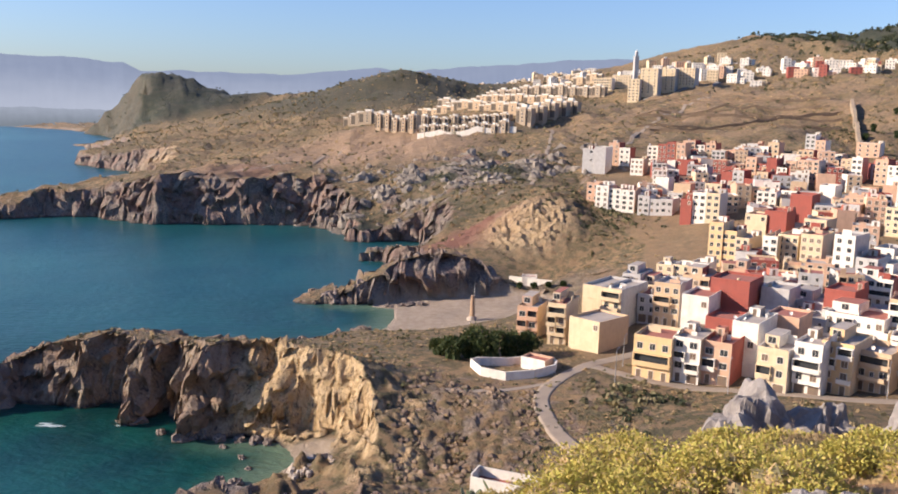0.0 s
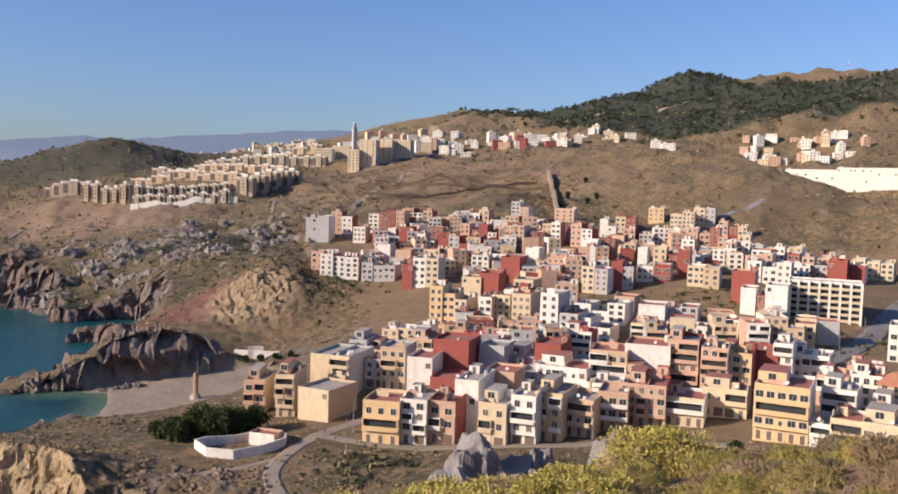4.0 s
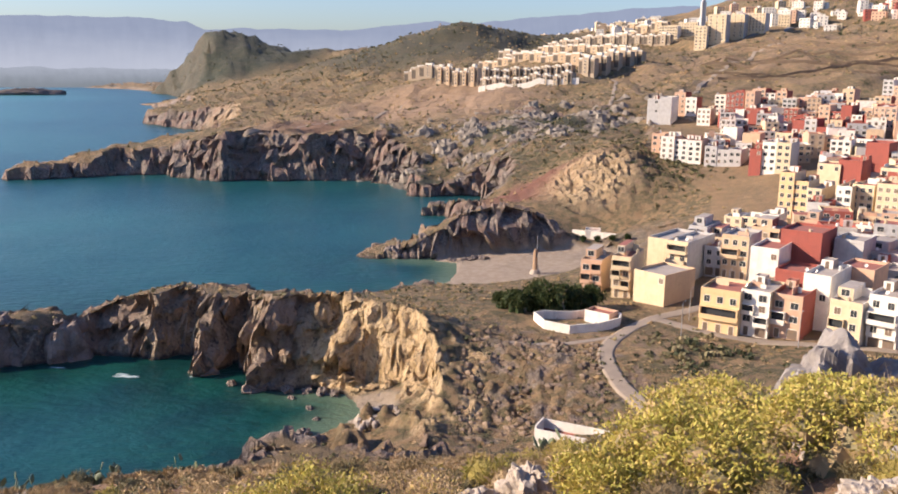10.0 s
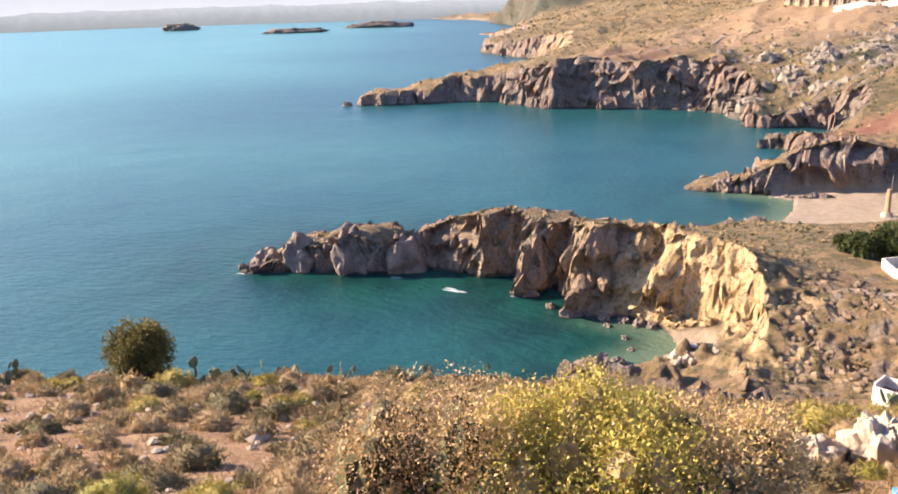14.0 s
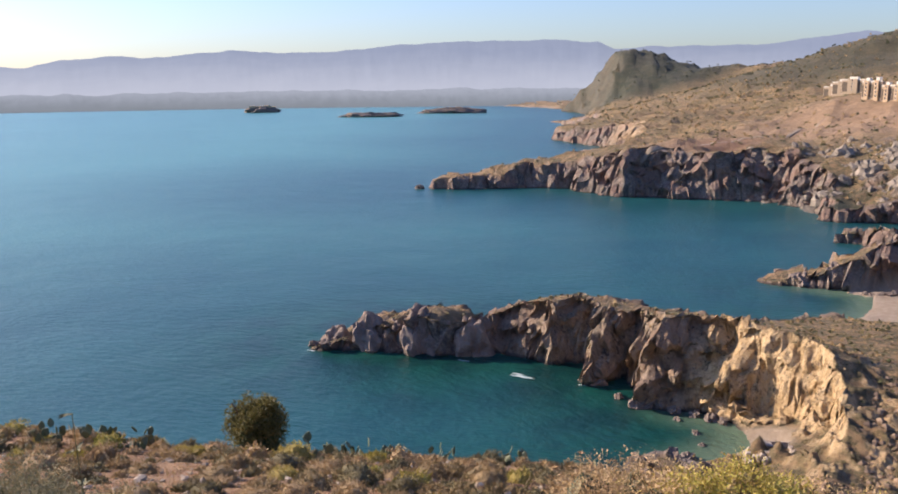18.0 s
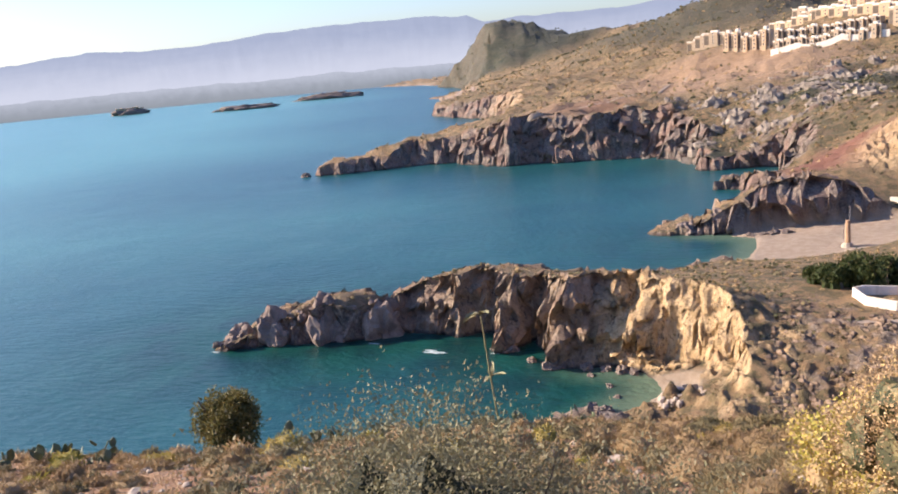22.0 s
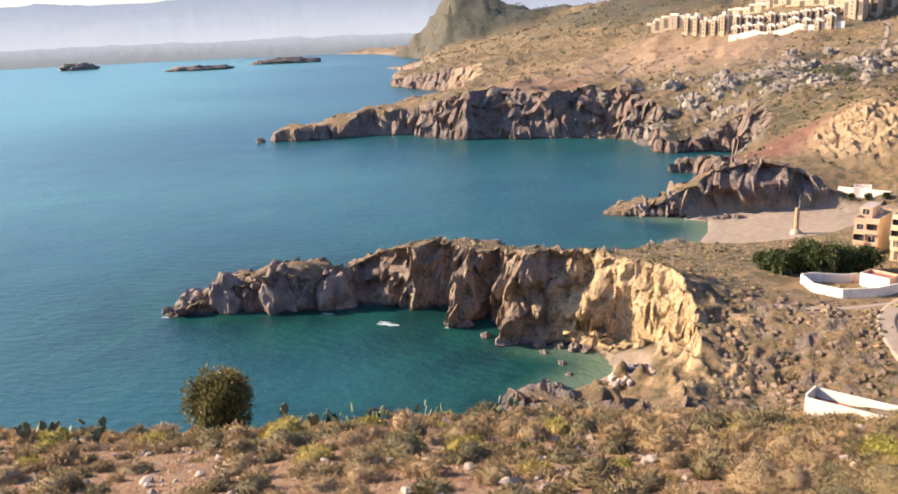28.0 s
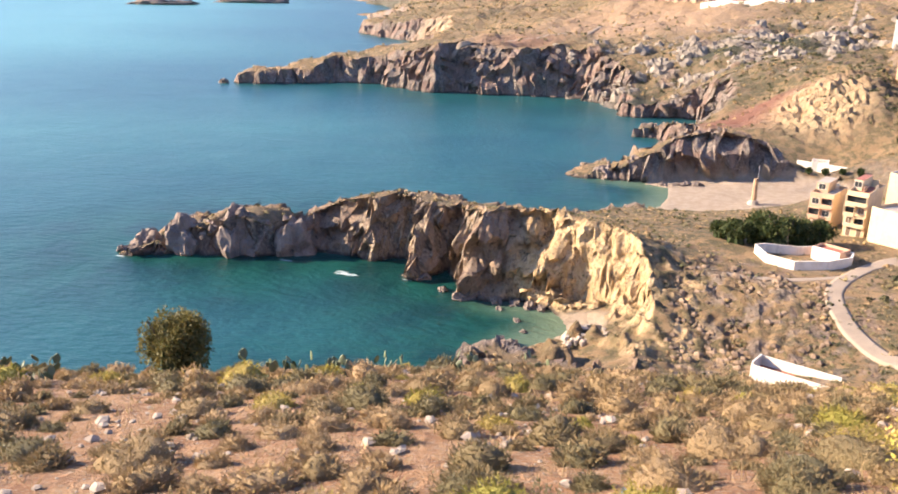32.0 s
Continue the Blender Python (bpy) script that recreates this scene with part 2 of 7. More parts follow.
COVE = np.array([(-41, 204), (-34, 202.5), (-28, 201), (-22, 198), (-19, 193), (-16.5, 184), (-13.5, 175), (-10, 166), (-3, 156), (-20, 146), (-50, 158), (-50, 190)], float)
BEACH = np.array([(-30, 350), (-20, 358.5), (-2, 362.5), (18, 366.5), (36, 366), (46, 356), (34, 334), (18, 314), (0, 308), (-26, 303), (-34, 330)], float)


def outside(x, y, ring):
    best, inside = np.full(len(x), 1e9), np.zeros(len(x), bool)
    for (ax, ay), (bx, by) in zip(ring, np.roll(ring, -1, 0)):
        u = np.clip(((x - ax) * (bx - ax) + (y - ay) * (by - ay)) / ((bx - ax) ** 2 + (by - ay) ** 2), 0, 1)
        best = np.minimum(best, (x - ax - u * (bx - ax)) ** 2 + (y - ay - u * (by - ay)) ** 2)
        cross = (ay > y) != (by > y)
        inside ^= cross & (x < (bx - ax) * (y - ay) / (by - ay + 1e-9) + ax)
    return np.where(inside, 0, np.sqrt(best))


def blob(x, y, cx, cy, r, soft=0.5):
    return 1 - smooth(r * (1 - soft), r * (1 + soft), np.hypot(x - cx, y - cy))


def land(x, y, rough=True):
    """Height, and the masks of rock and sand, on arrays."""
    x, y = np.asarray(x, float), np.asarray(y, float)
    far = np.hypot(x, y)
    sd = from_coast(x, y)
    shore = outside(x, y, BEACH)
    beach = np.maximum.reduce([1 - smooth(0.3, 2.5, shore), blob(x, y, -33, 187, 9, 0.3), smooth(2250, 2400, far) * (x < -950) * smooth(28, 12, sd) * 0.6])
    wig = fbm(x / 13, y / 13, 3, 4) * np.where(far < 300, 3.4, 4.6) + fbm(x / 45, y / 45, 8, 2) * 4.5
    wig = wig * smooth(6, 30, np.abs(y - 186) + np.abs(x + 30)) * (1 - beach) * smooth(120, 170, far)
    sd2 = sd + wig * np.where(far > 400, 1.6, 1.0)
    steep = np.where(far < 300, 2.3, 1.5) + 0.5 * gnoise(x / 30, y / 30, 1)
    steep = np.where(far < 150, 4.0 - 3.0 * smooth(110, 150, far), steep)
    steep = steep + 2.2 * np.maximum(blob(x, y, -15, 362, 36), blob(x, y, -20, 460, 24))
    steep = steep + 1.0 * smooth(-118, -104, x) * smooth(-52, -64, x) * (far < 290)
    tip = smooth(-112, -122, x) * (far < 290)
    steep = steep + 2.6 * tip
    steep = steep * (1 - beach) + 0.14 * beach
    base = inland(x, y)
    base = base - tip * (4.0 * np.exp(-((x + 151.5) / 2.4) ** 2) + 3.0 * np.exp(-((x + 140.5) / 2.0) ** 2) + 2.0 * np.exp(-((x + 125) / 3.0) ** 2))
    cap = 0.3 + np.maximum(sd2, 0) * steep
    gap = outside(x, y, COVE) + fbm(x / 9, y / 9, 60, 3) * 1.6
    gap = np.where(gap > 0, gap + 1.2 * smooth(0.2, 1.0, gap) * smooth(-0.3, 0.3, gnoise(x / 6, y / 6, 70)), gap)
    cap = np.minimum(cap, 0.9 + 0.30 * np.clip(x + 36, 0, 22) * smooth(-45, -30, x) + 3.5 * smooth(-12, 4, x) + np.maximum(gap, 0) * (3.6 - 1.6 * smooth(190, 172, y)) + 1000 * (far > 240))
    sands = 0.5 + 1.7 * smooth(-22, 12, x) + 1.2 * smooth(12, 40, x)
    near_sands = (np.hypot(x - 4, y - 335) < 75)
    cap = np.where(near_sands, np.minimum(cap, sands + shore * (0.55 + 2.2 * smooth(346, 360, y) * smooth(46, 26, x))), cap)
    k = 2.0
    h = np.clip(0.5 + 0.5 * (cap - base) / k, 0, 1)
    z = cap * (1 - h) + base * h - k * h * (1 - h)
    z = np.where(sd2 > 0, np.maximum(z, np.minimum(0.15 * sd2, 0.4)), np.maximum(sd2 * np.where(beach > 0.4, 0.12, 0.5), -7))
    rock = smooth(-3.0, 1.0, base - cap) * (1 - beach) * (sd2 > -12)
    if rough:
        low = smooth(-0.5, 1.5, z)
        hill = np.minimum(far / 700, 1.0) * smooth(330, 500, far)
        z = z + smooth(950, 1300, far) * smooth(300, 560, x) * ((ridged(x / 260, y / 260, 12, 3) - 0.95) * 20 + fbm(x / 90, y / 90, 15, 3) * 6)
        z = z + blob(x, y, -690, 2010, 300, 0.5) * low * ((ridged(x / 120, y / 120, 21, 4) - 0.9) * 11)
        z = z + low * hill * (fbm(x / 110, y / 110, 5, 4) * 5 + (ridged(x / 60, y / 60, 2, 3) - 0.9) * 4 + ridged(x / 22, y / 22, 6, 2) * 1.1) * (1 - beach) * (1 - town_mask(x, y))
        z = z + low * (1 - rock) * fbm(x / 9, y / 9, 4, 3) * np.where(far < 120, 0.22, 0.35) * smooth(4, 12, far) * (1 - town_mask(x, y))
    return z, rock, beach, sd2


TOWN = np.array([(35, 238), (48, 206), (130, 168), (290, 120), (330, 230), (430, 380), (380, 440), (270, 580), (90, 580), (72, 470), (90, 400), (75, 330), (22, 325)], float)


def town_mask(x, y):
    inside = np.zeros(np.shape(x), bool)
    for (ax, ay), (bx, by) in zip(TOWN, np.roll(TOWN, -1, 0)):
        cross = (ay > y) != (by > y)
        inside ^= cross & (x < (bx - ax) * (y - ay) / (by - ay + 1e-9) + ax)
    return inside * 1.0


def woods(x, y, z):
    """Where pines cover the far hills: all of the first hill, a belt round the second, gullies beyond."""
    far, east = np.hypot(x, y), np.degrees(np.arctan2(x, y))
    ragged = fbm(x / 90, y / 90, 11, 3)
    first = smooth(150, 175, z + ragged * 24) * smooth(37.5, 34.5, east + ragged * 2.5) * smooth(1120, 1230, far + ragged * 80)
    belt = smooth(190, 214, z + ragged * 34) * smooth(302, 286, z + ragged * 12) * smooth(34, 36, east) * smooth(47.5, 45, east + ragged * 3) * smooth(1180, 1260, far)
    gully = smooth(0.30, 0.42, ragged) * smooth(44, 46, east) * smooth(900, 1100, far) * 0.9
    return np.maximum.reduce([first, belt, gully]) * smooth(430, 600, x)


def height(x, y):
    return float(land(np.array([x]), np.array([y]))[0][0])


def material(name):
    m = bpy.data.materials.new(name)
    m.use_nodes = True
    return m, m.node_tree, m.node_tree.nodes["Principled BSDF"]


class Nodes:
    """Short hand for wiring node materials."""

    def __init__(self, name, rough=0.8, metal=0.0):
        self.m, self.t, self.p = material(name)
        self.p.inputs["Roughness"].default_value, self.p.inputs["Metallic"].default_value = rough, metal
        self.co = self.add("ShaderNodeTexCoord").outputs["Object"]

    def add(self, kind, **kw):
        n = self.t.nodes.new(kind)
        for k, v in kw.items():
            setattr(n, k, v)
        return n

    def set(self, socket, v):
        if hasattr(v, "is_linked"):
            self.t.links.new(v, socket)
        else:
            socket.default_value = v
        return socket

    def noise(self, scale, detail=5, rough=0.6, stretch=None, of=None):
        n = self.add("ShaderNodeTexNoise")
        co = of or self.co
        if stretch:
            mp = self.add("ShaderNodeMapping")
            self.set(mp.inputs[0], co)
            mp.inputs[3].default_value = stretch
            co = mp.outputs[0]
        self.set(n.inputs["Vector"], co)
        n.inputs["Scale"].default_value, n.inputs["Detail"].default_value, n.inputs["Roughness"].default_value = scale, detail, rough
        return n.outputs[0]

    def cells(self, scale):
        n = self.add("ShaderNodeTexVoronoi")
        self.set(n.inputs["Vector"], self.co)
        n.inputs["Scale"].default_value = scale
        return n.outputs[0]

    def ramp(self, v, a, b, lo=0.0, hi=1.0):
        n = self.add("ShaderNodeMapRange")
        n.interpolation_type = "SMOOTHSTEP"
        self.set(n.inputs[0], v)
        for i, u in enumerate((a, b, lo, hi)):
            n.inputs[i + 1].default_value = u
        return n.outputs[0]

    def math(self, op, a, b=0.5):
        n = self.add("ShaderNodeMath", operation=op)
        self.set(n.inputs[0], a)
        self.set(n.inputs[1], b)
        return n.outputs[0]

    def mix(self, f, a, b):
        n = self.add("ShaderNodeMix", data_type="RGBA")
        self.set(n.inputs[0], f)
        self.set(n.inputs[6], a if hasattr(a, "is_linked") else (*a, 1))
        self.set(n.inputs[7], b if hasattr(b, "is_linked") else (*b, 1))
        return n.outputs[2]

    def attr(self, name):
        n = self.add("ShaderNodeAttribute")
        n.attribute_name = name
        return n.outputs["Fac"]

    def random(self):
        return self.add("ShaderNodeObjectInfo").outputs["Random"]

    def island(self):
        return self.add("ShaderNodeNewGeometry").outputs["Random Per Island"]

    def bump(self, v, strength, distance=0.1):
        n = self.add("ShaderNodeBump")
        self.set(n.inputs["Height"], v)
        n.inputs["Strength"].default_value, n.inputs["Distance"].default_value = strength, distance
        self.t.links.new(n.outputs[0], self.p.inputs["Normal"])

    def colour(self, c):
        self.set(self.p.inputs["Base Color"], c if hasattr(c, "is_linked") else (*c, 1))
        return self.m


def plain(name, a, b, scale=1.0, rough=0.8, metal=0.0, bump=0.15, spread=0.0):
    """A surface that wanders between two colours at two sizes; spread: also from thing to thing."""
    n = Nodes(name, rough, metal)
    big = n.ramp(n.noise(scale * 0.35, 4), 0.35, 0.65)
    small = n.ramp(n.noise(scale * 4, 4), 0.3, 0.75)
    f = n.math("ADD", n.math("MULTIPLY", big, 0.6), n.math("MULTIPLY", small, 0.4))
    if spread:
        f = n.math("ADD", n.math("MULTIPLY", f, 1 - spread), n.math("MULTIPLY", n.random(), spread))
    n.bump(n.noise(scale * 10, 3), bump, 0.05)
    return n.colour(n.mix(f, a, b))


def ground_material():
    n = Nodes("dry_hillside", 0.95)
    rock, sand, green, ochre, red, bare, near = (n.attr(k) for k in ("rock", "sand", "green", "ochre", "red", "bare", "near"))
    big, mid, fine = n.noise(0.02, 5), n.noise(0.15, 5), n.noise(1.3, 5)
    soil = n.mix(n.ramp(mid, 0.3, 0.7), (0.245, 0.15, 0.072), (0.36, 0.23, 0.118))
    soil = n.mix(n.ramp(big, 0.4, 0.65), soil, (0.19, 0.125, 0.064))
    soil = n.mix(n.ramp(fine, 0.52, 0.62, 0.0, 0.5), soil, (0.20, 0.15, 0.082))
    scrub = n.mix(n.ramp(fine, 0.35, 0.65), (0.115, 0.098, 0.042), (0.045, 0.046, 0.02))
    spots = n.ramp(n.noise(0.30, 7, 0.75), 0.46, 0.53)
    soil = n.mix(n.math("MULTIPLY", spots, n.ramp(green, 0.0, 0.5, 0.25, 0.85)), soil, scrub)
    forest = n.mix(n.ramp(n.noise(0.06, 6, 0.7), 0.35, 0.7), (0.026, 0.033, 0.019), (0.06, 0.058, 0.034))
    soil = n.mix(n.ramp(green, 0.55, 0.95), soil, forest)
    earth = n.mix(n.ramp(n.noise(0.9, 6, 0.7), 0.35, 0.65), (0.33, 0.157, 0.074), (0.48, 0.28, 0.145))
    earth = n.mix(n.ramp(n.noise(9.0, 6, 0.75), 0.50, 0.66, 0, 0.75), earth, (0.46, 0.36, 0.26))
    earth = n.mix(n.ramp(n.noise(4.0, 5, 0.7), 0.30, 0.44, 0.7, 0), earth, (0.19, 0.10, 0.055))
    soil = n.mix(near, soil, earth)
    soil = n.mix(bare, soil, n.mix(n.ramp(mid, 0.3, 0.7), (0.33, 0.215, 0.13), (0.25, 0.165, 0.10)))
    soil = n.mix(red, soil, n.mix(n.ramp(fine, 0.3, 0.7), (0.21, 0.085, 0.055), (0.17, 0.08, 0.05)))
    tall = n.noise(0.35, 6, 0.65, (1, 1, 0.35))
    stone = n.mix(n.ramp(tall, 0.35, 0.65), (0.105, 0.083, 0.070), (0.25, 0.195, 0.155))
    stone = n.mix(n.ramp(n.noise(1.1, 6, 0.7), 0.45, 0.7), stone, (0.37, 0.305, 0.25))
    stone = n.mix(n.ramp(n.noise(0.08, 4), 0.42, 0.6, 0, 0.7), stone, (0.25, 0.15, 0.11))
    gold = n.mix(n.ramp(n.noise(0.4, 6, 0.7, (1, 1, 0.3)), 0.35, 0.65), (0.52, 0.35, 0.17), (0.68, 0.50, 0.29))
    gold = n.mix(n.ramp(n.noise(1.4, 5), 0.52, 0.66), gold, (0.36, 0.225, 0.11))
    stone = n.mix(ochre, stone, gold)
    # crevice shade put into the stone colour as dark noise clefts
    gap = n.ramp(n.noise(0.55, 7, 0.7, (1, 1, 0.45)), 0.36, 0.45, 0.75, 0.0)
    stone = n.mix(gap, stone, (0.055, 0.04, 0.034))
    height = n.add("ShaderNodeSeparateXYZ")
    n.set(height.inputs[0], n.co)
    wet = n.ramp(n.math("ADD", height.outputs[2], n.math("MULTIPLY", n.noise(0.5, 4), 1.6)), 0.9, 2.2)
    stone = n.mix(wet, (0.05, 0.042, 0.036), stone)
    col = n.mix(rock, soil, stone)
    beach = n.mix(n.ramp(n.noise(0.4, 5), 0.35, 0.65), (0.33, 0.25, 0.18), (0.40, 0.315, 0.235))
    col = n.mix(sand, col, beach)
    crack = n.math("ADD", n.math("MULTIPLY", n.cells(0.45), 0.8), n.math("MULTIPLY", n.cells(1.3), 0.35))
    n.bump(n.math("ADD", n.math("ADD", n.noise(1.2, 8, 0.75), n.math("MULTIPLY", n.noise(6.0, 4), 0.3)), n.math("MULTIPLY", crack, rock)), 1.0, 1.1)
    return n.colour(col)


def grid_mesh(name, xyz, keep, masks):
    """A mesh from a (rows, columns, 3) array of places, with the faces that keep() marks."""
    rows, cols = xyz.shape[:2]
    i = np.arange(rows * cols).reshape(rows, cols)
    quads = np.stack([i[:-1, :-1], i[:-1, 1:], i[1:, 1:], i[1:, :-1]], -1)[keep].reshape(-1, 4)
    used = np.unique(quads)
    back = np.full(rows * cols, -1)
    back[used] = np.arange(len(used))
    me = bpy.data.meshes.new(name)
    me.vertices.add(len(used))
    me.vertices.foreach_set("co", xyz.reshape(-1, 3)[used].astype(np.float32).ravel())
    me.loops.add(quads.size)
    me.loops.foreach_set("vertex_index", back[quads].astype(np.int32).ravel())
    me.polygons.add(len(quads))
    me.polygons.foreach_set("loop_start", np.arange(0, quads.size, 4, dtype=np.int32))
    me.polygons.foreach_set("use_smooth", np.ones(len(quads), bool))
    for key, v in masks.items():
        me.attributes.new(key, "FLOAT", "POINT").data.foreach_set("value", v.ravel()[used].astype(np.float32))
    me.update(calc_edges=True)
    me.validate()
    return me


def facet(me, key):
    """Give the faces where the mask is high hard edges."""
    v = np.empty(len(me.vertices), np.float32)
    me.attributes[key].data.foreach_get("value", v)
    i = np.empty(len(me.loops), np.int32)
    me.loops.foreach_get("vertex_index", i)
    me.polygons.foreach_set("use_smooth", v[i].reshape(-1, 4).mean(1) < 0.45)


def build_ground():
    turn = np.r_[np.arange(-56, 68.01, 0.2), np.arange(72, 300, 4.0), 304.0]
    r, radii = 0.0, []
    while r < 4950:
        radii.append(r)
        r += max(0.16, 0.013 * r) if r < 60 else 0.9 if r < 150 else 0.65 if r < 330 else 1.5 if r < 640 else 4.5 if r < 1200 else 0.018 * r
    radii = np.array(radii)
    a = np.radians(turn)
    x, y = (-np.outer(radii, np.sin(a))), np.outer(radii, np.cos(a))
    z, rock, beach, sd = (v.reshape(x.shape) for v in land(x.ravel(), y.ravel()))
    far = np.hypot(x, y)
    # crags: push the cliffs in and out
    size = np.where(far < 330, 1.0, 1.7)
    n1 = ridged(x / (12 * size), y / (10 * size), z / 9, 3)
    n2 = fbm(x / 5, y / 5, z / 7 + 40, 3)
    n3 = fbm(x / 3, y / 3, z / 3 + 90, 3) + 0.7 * ridged(x / 4.5, y / 4.5, z / 4 + 9, 2)
    slope = np.hypot(np.gradient(z, axis=0) / np.gradient(radii)[:, None], np.gradient(z, axis=1) / (far * np.gradient(a) + 1e-6))
    crag = smooth(0.75, 1.25, slope) * smooth(135, 160, far) * (1 - smooth(900, 1300, far)) * (1 - beach)
    rock = np.maximum(rock * smooth(0.35, 0.8, slope), crag)
    rock = rock * (1 - 0.9 * blob(x, y, -34, 171, 17, 0.4))
    face = np.maximum(blob(x, y, -24, 200, 15, 0.4), blob(x, y, -16, 184, 13, 0.4))
    push = rock * smooth(-1, 2, z) * size * (1 - 0.55 * face) * np.where(far > 400, 0.75, 1.0)
    n4 = fbm(x / 1.9, y / 1.9, z / 1.9 + 33, 2)
    x = x + push * (n2 * 2.2 + n4 * 0.6)
    y = y + push * ((n1 - 0.8) * 4.4 + n3 * 1.2 + n4 * 0.8)
    z = z + push * (n3 * 0.85 + n1 * 0.4 + n4 * 0.4)
    bluff = np.maximum(blob(x, y, 2, 182, 26, 0.4) * smooth(20, 11, x), blob(x, y, 42, 440, 34)) * smooth(0.10, 0.25, slope) * (1 - beach)
    z = z + bluff * np.where(y > 300, 2.6, 1.0) * (0.9 * ridged(x / 7, y / 6, 4, 3) + 0.5 * n3 - 0.7)
    outcrop = blob(x, y, 5, 585, 80) * smooth(0.2, 0.5, fbm(x / 16, y / 16, 30, 3))
    z = z + outcrop * (2.2 * ridged(x / 9, y / 9, 8, 3) - 1.0)
    town = town_mask(x, y)
    clump = fbm(x / 70, y / 70, 11, 3)
    wood = woods(x, y, z)
    green = np.maximum.reduce([0.36 + 0.36 * clump, wood * 1.1, 0.75 * blob(x, y, -110, 1450, 330) * 1.1, 1.0 * blob(x, y, -690, 2020, 340)])
    green = green * (1 - 0.7 * town) + 0.35 * blob(x, y, -20, 560, 90)
    ochre = np.clip(np.maximum(blob(x, y, -27, 203, 22, 0.35), blob(x, y, -16, 182, 18, 0.4)) * 1.4 * smooth(-2, -7, x) + 0.25 * blob(x, y, -70, 225, 40) + blob(x, y, 38, 436, 26) * 0.8 + 0.5 * blob(x, y, -250, 890, 120), 0, 1)
    red = np.clip(blob(x, y, 10, 452, 26) + 0.5 * blob(x, y, -150, 640, 30) * (sd > 20), 0, 1)
    bare = np.clip(0.9 * blob(x, y, -95, 735, 65) + 0.8 * blob(x, y, -30, 690, 60) + 0.6 * blob(x, y, 250, 770, 150) * smooth(-0.3, 0.3, fbm(x / 40, y / 40, 23, 3)) + 0.15 * town + 0.6 * blob(x, y, -170, 640, 40), 0, 1)
    rockm = np.clip(rock + blob(x, y, 38, 436, 24) * 0.7 + smooth(0.25, 0.5, fbm(x / 16, y / 16, 30, 3)) * blob(x, y, 5, 585, 70) * 0.9 + 0.75 * smooth(0.0, 0.3, fbm(x / 5, y / 5, 50, 3)) * blob(x, y, 6, 180, 30, 0.5), 0, 1)
    rockm = np.maximum(rockm, blob(x, y, 0, 361, 24, 0.3) * smooth(0.35, 0.7, slope) * smooth(3, 5, z))
    rockm = np.maximum(rockm, 0.35 * blob(x, y, -740, 1990, 200) * smooth(-0.1, 0.25, fbm(x / 60, y / 60, 44, 3)))
    rockm = rockm * (1 - 0.8 * blob(x, y, -740, 1990, 260, 0.4))
    near = 1 - smooth(60, 130, far)
    masks = dict(rock=rockm, sand=beach * smooth(-9, -1, sd) * (1 - smooth(4.4, 5.6, z)), green=np.clip(green, 0, 1), ochre=ochre, red=red, bare=bare, near=near)
    top = np.maximum.reduce([z[:-1, :-1], z[1:, :-1], z[:-1, 1:], z[1:, 1:]])
    me = grid_mesh("ground", np.stack([x, y, z], -1), top > -6.5, masks)
    facet(me, "rock")
    me.materials.append(ground_material())
    ob = tagged(new("ground", me), "dry scrubby coastal hills with rocky sea cliffs", "ground", kind="structure")
    return ob


ground = build_ground()


def build_water():
    turn = np.radians(np.r_[np.arange(-40, 110, 0.5)])
    r, radii = 60.0, []
    while r < 4980:
        radii.append(r)
        r *= 1.012
    radii = np.array(radii)
    x, y = -np.outer(radii, np.sin(turn)), np.outer(radii, np.cos(turn))
    sd = from_coast(x.ravel(), y.ravel()).reshape(x.shape)
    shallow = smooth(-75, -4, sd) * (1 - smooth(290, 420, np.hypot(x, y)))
    sandy = smooth(-16, 0, sd) * np.maximum(blob(x, y, -34, 186, 24), blob(x, y, -25, 325, 34))
    near = (sd < 14)
    keep = near[:-1, :-1] | near[1:, :-1] | near[:-1, 1:] | near[1:, 1:]
    me = grid_mesh("sea", np.stack([x, y, 0 * x], -1), keep, dict(shallow=shallow, sandy=sandy, offing_glare=smooth(30, 420, -sd)))
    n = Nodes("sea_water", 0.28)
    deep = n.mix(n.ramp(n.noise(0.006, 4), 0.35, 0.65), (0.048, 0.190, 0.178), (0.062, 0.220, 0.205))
    # sunward glare of the open sea put into its colour by distance offshore
    deep = n.mix(n.attr("offing_glare"), n.mix(n.ramp(n.noise(0.02, 4), 0.35, 0.65), (0.006, 0.062, 0.072), (0.010, 0.080, 0.086)), deep)
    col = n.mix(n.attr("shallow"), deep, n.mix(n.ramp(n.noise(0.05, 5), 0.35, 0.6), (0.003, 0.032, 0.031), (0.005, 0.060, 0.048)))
    col = n.mix(n.math("MULTIPLY", n.attr("sandy"), 0.8), col, (0.14, 0.20, 0.13))
    n.p.inputs["IOR"].default_value = 1.33
    wave = n.math("ADD", n.noise(0.25, 6, 0.6, (1, 1.6, 1)), n.math("MULTIPLY", n.noise(0.03, 3, 0.5), 2.0))
    n.bump(wave, 0.6, 1.1)
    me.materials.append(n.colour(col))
    return tagged(new("sea", me), "calm blue sea turning turquoise near the rocks", "sea", kind="structure")


sea = build_water()


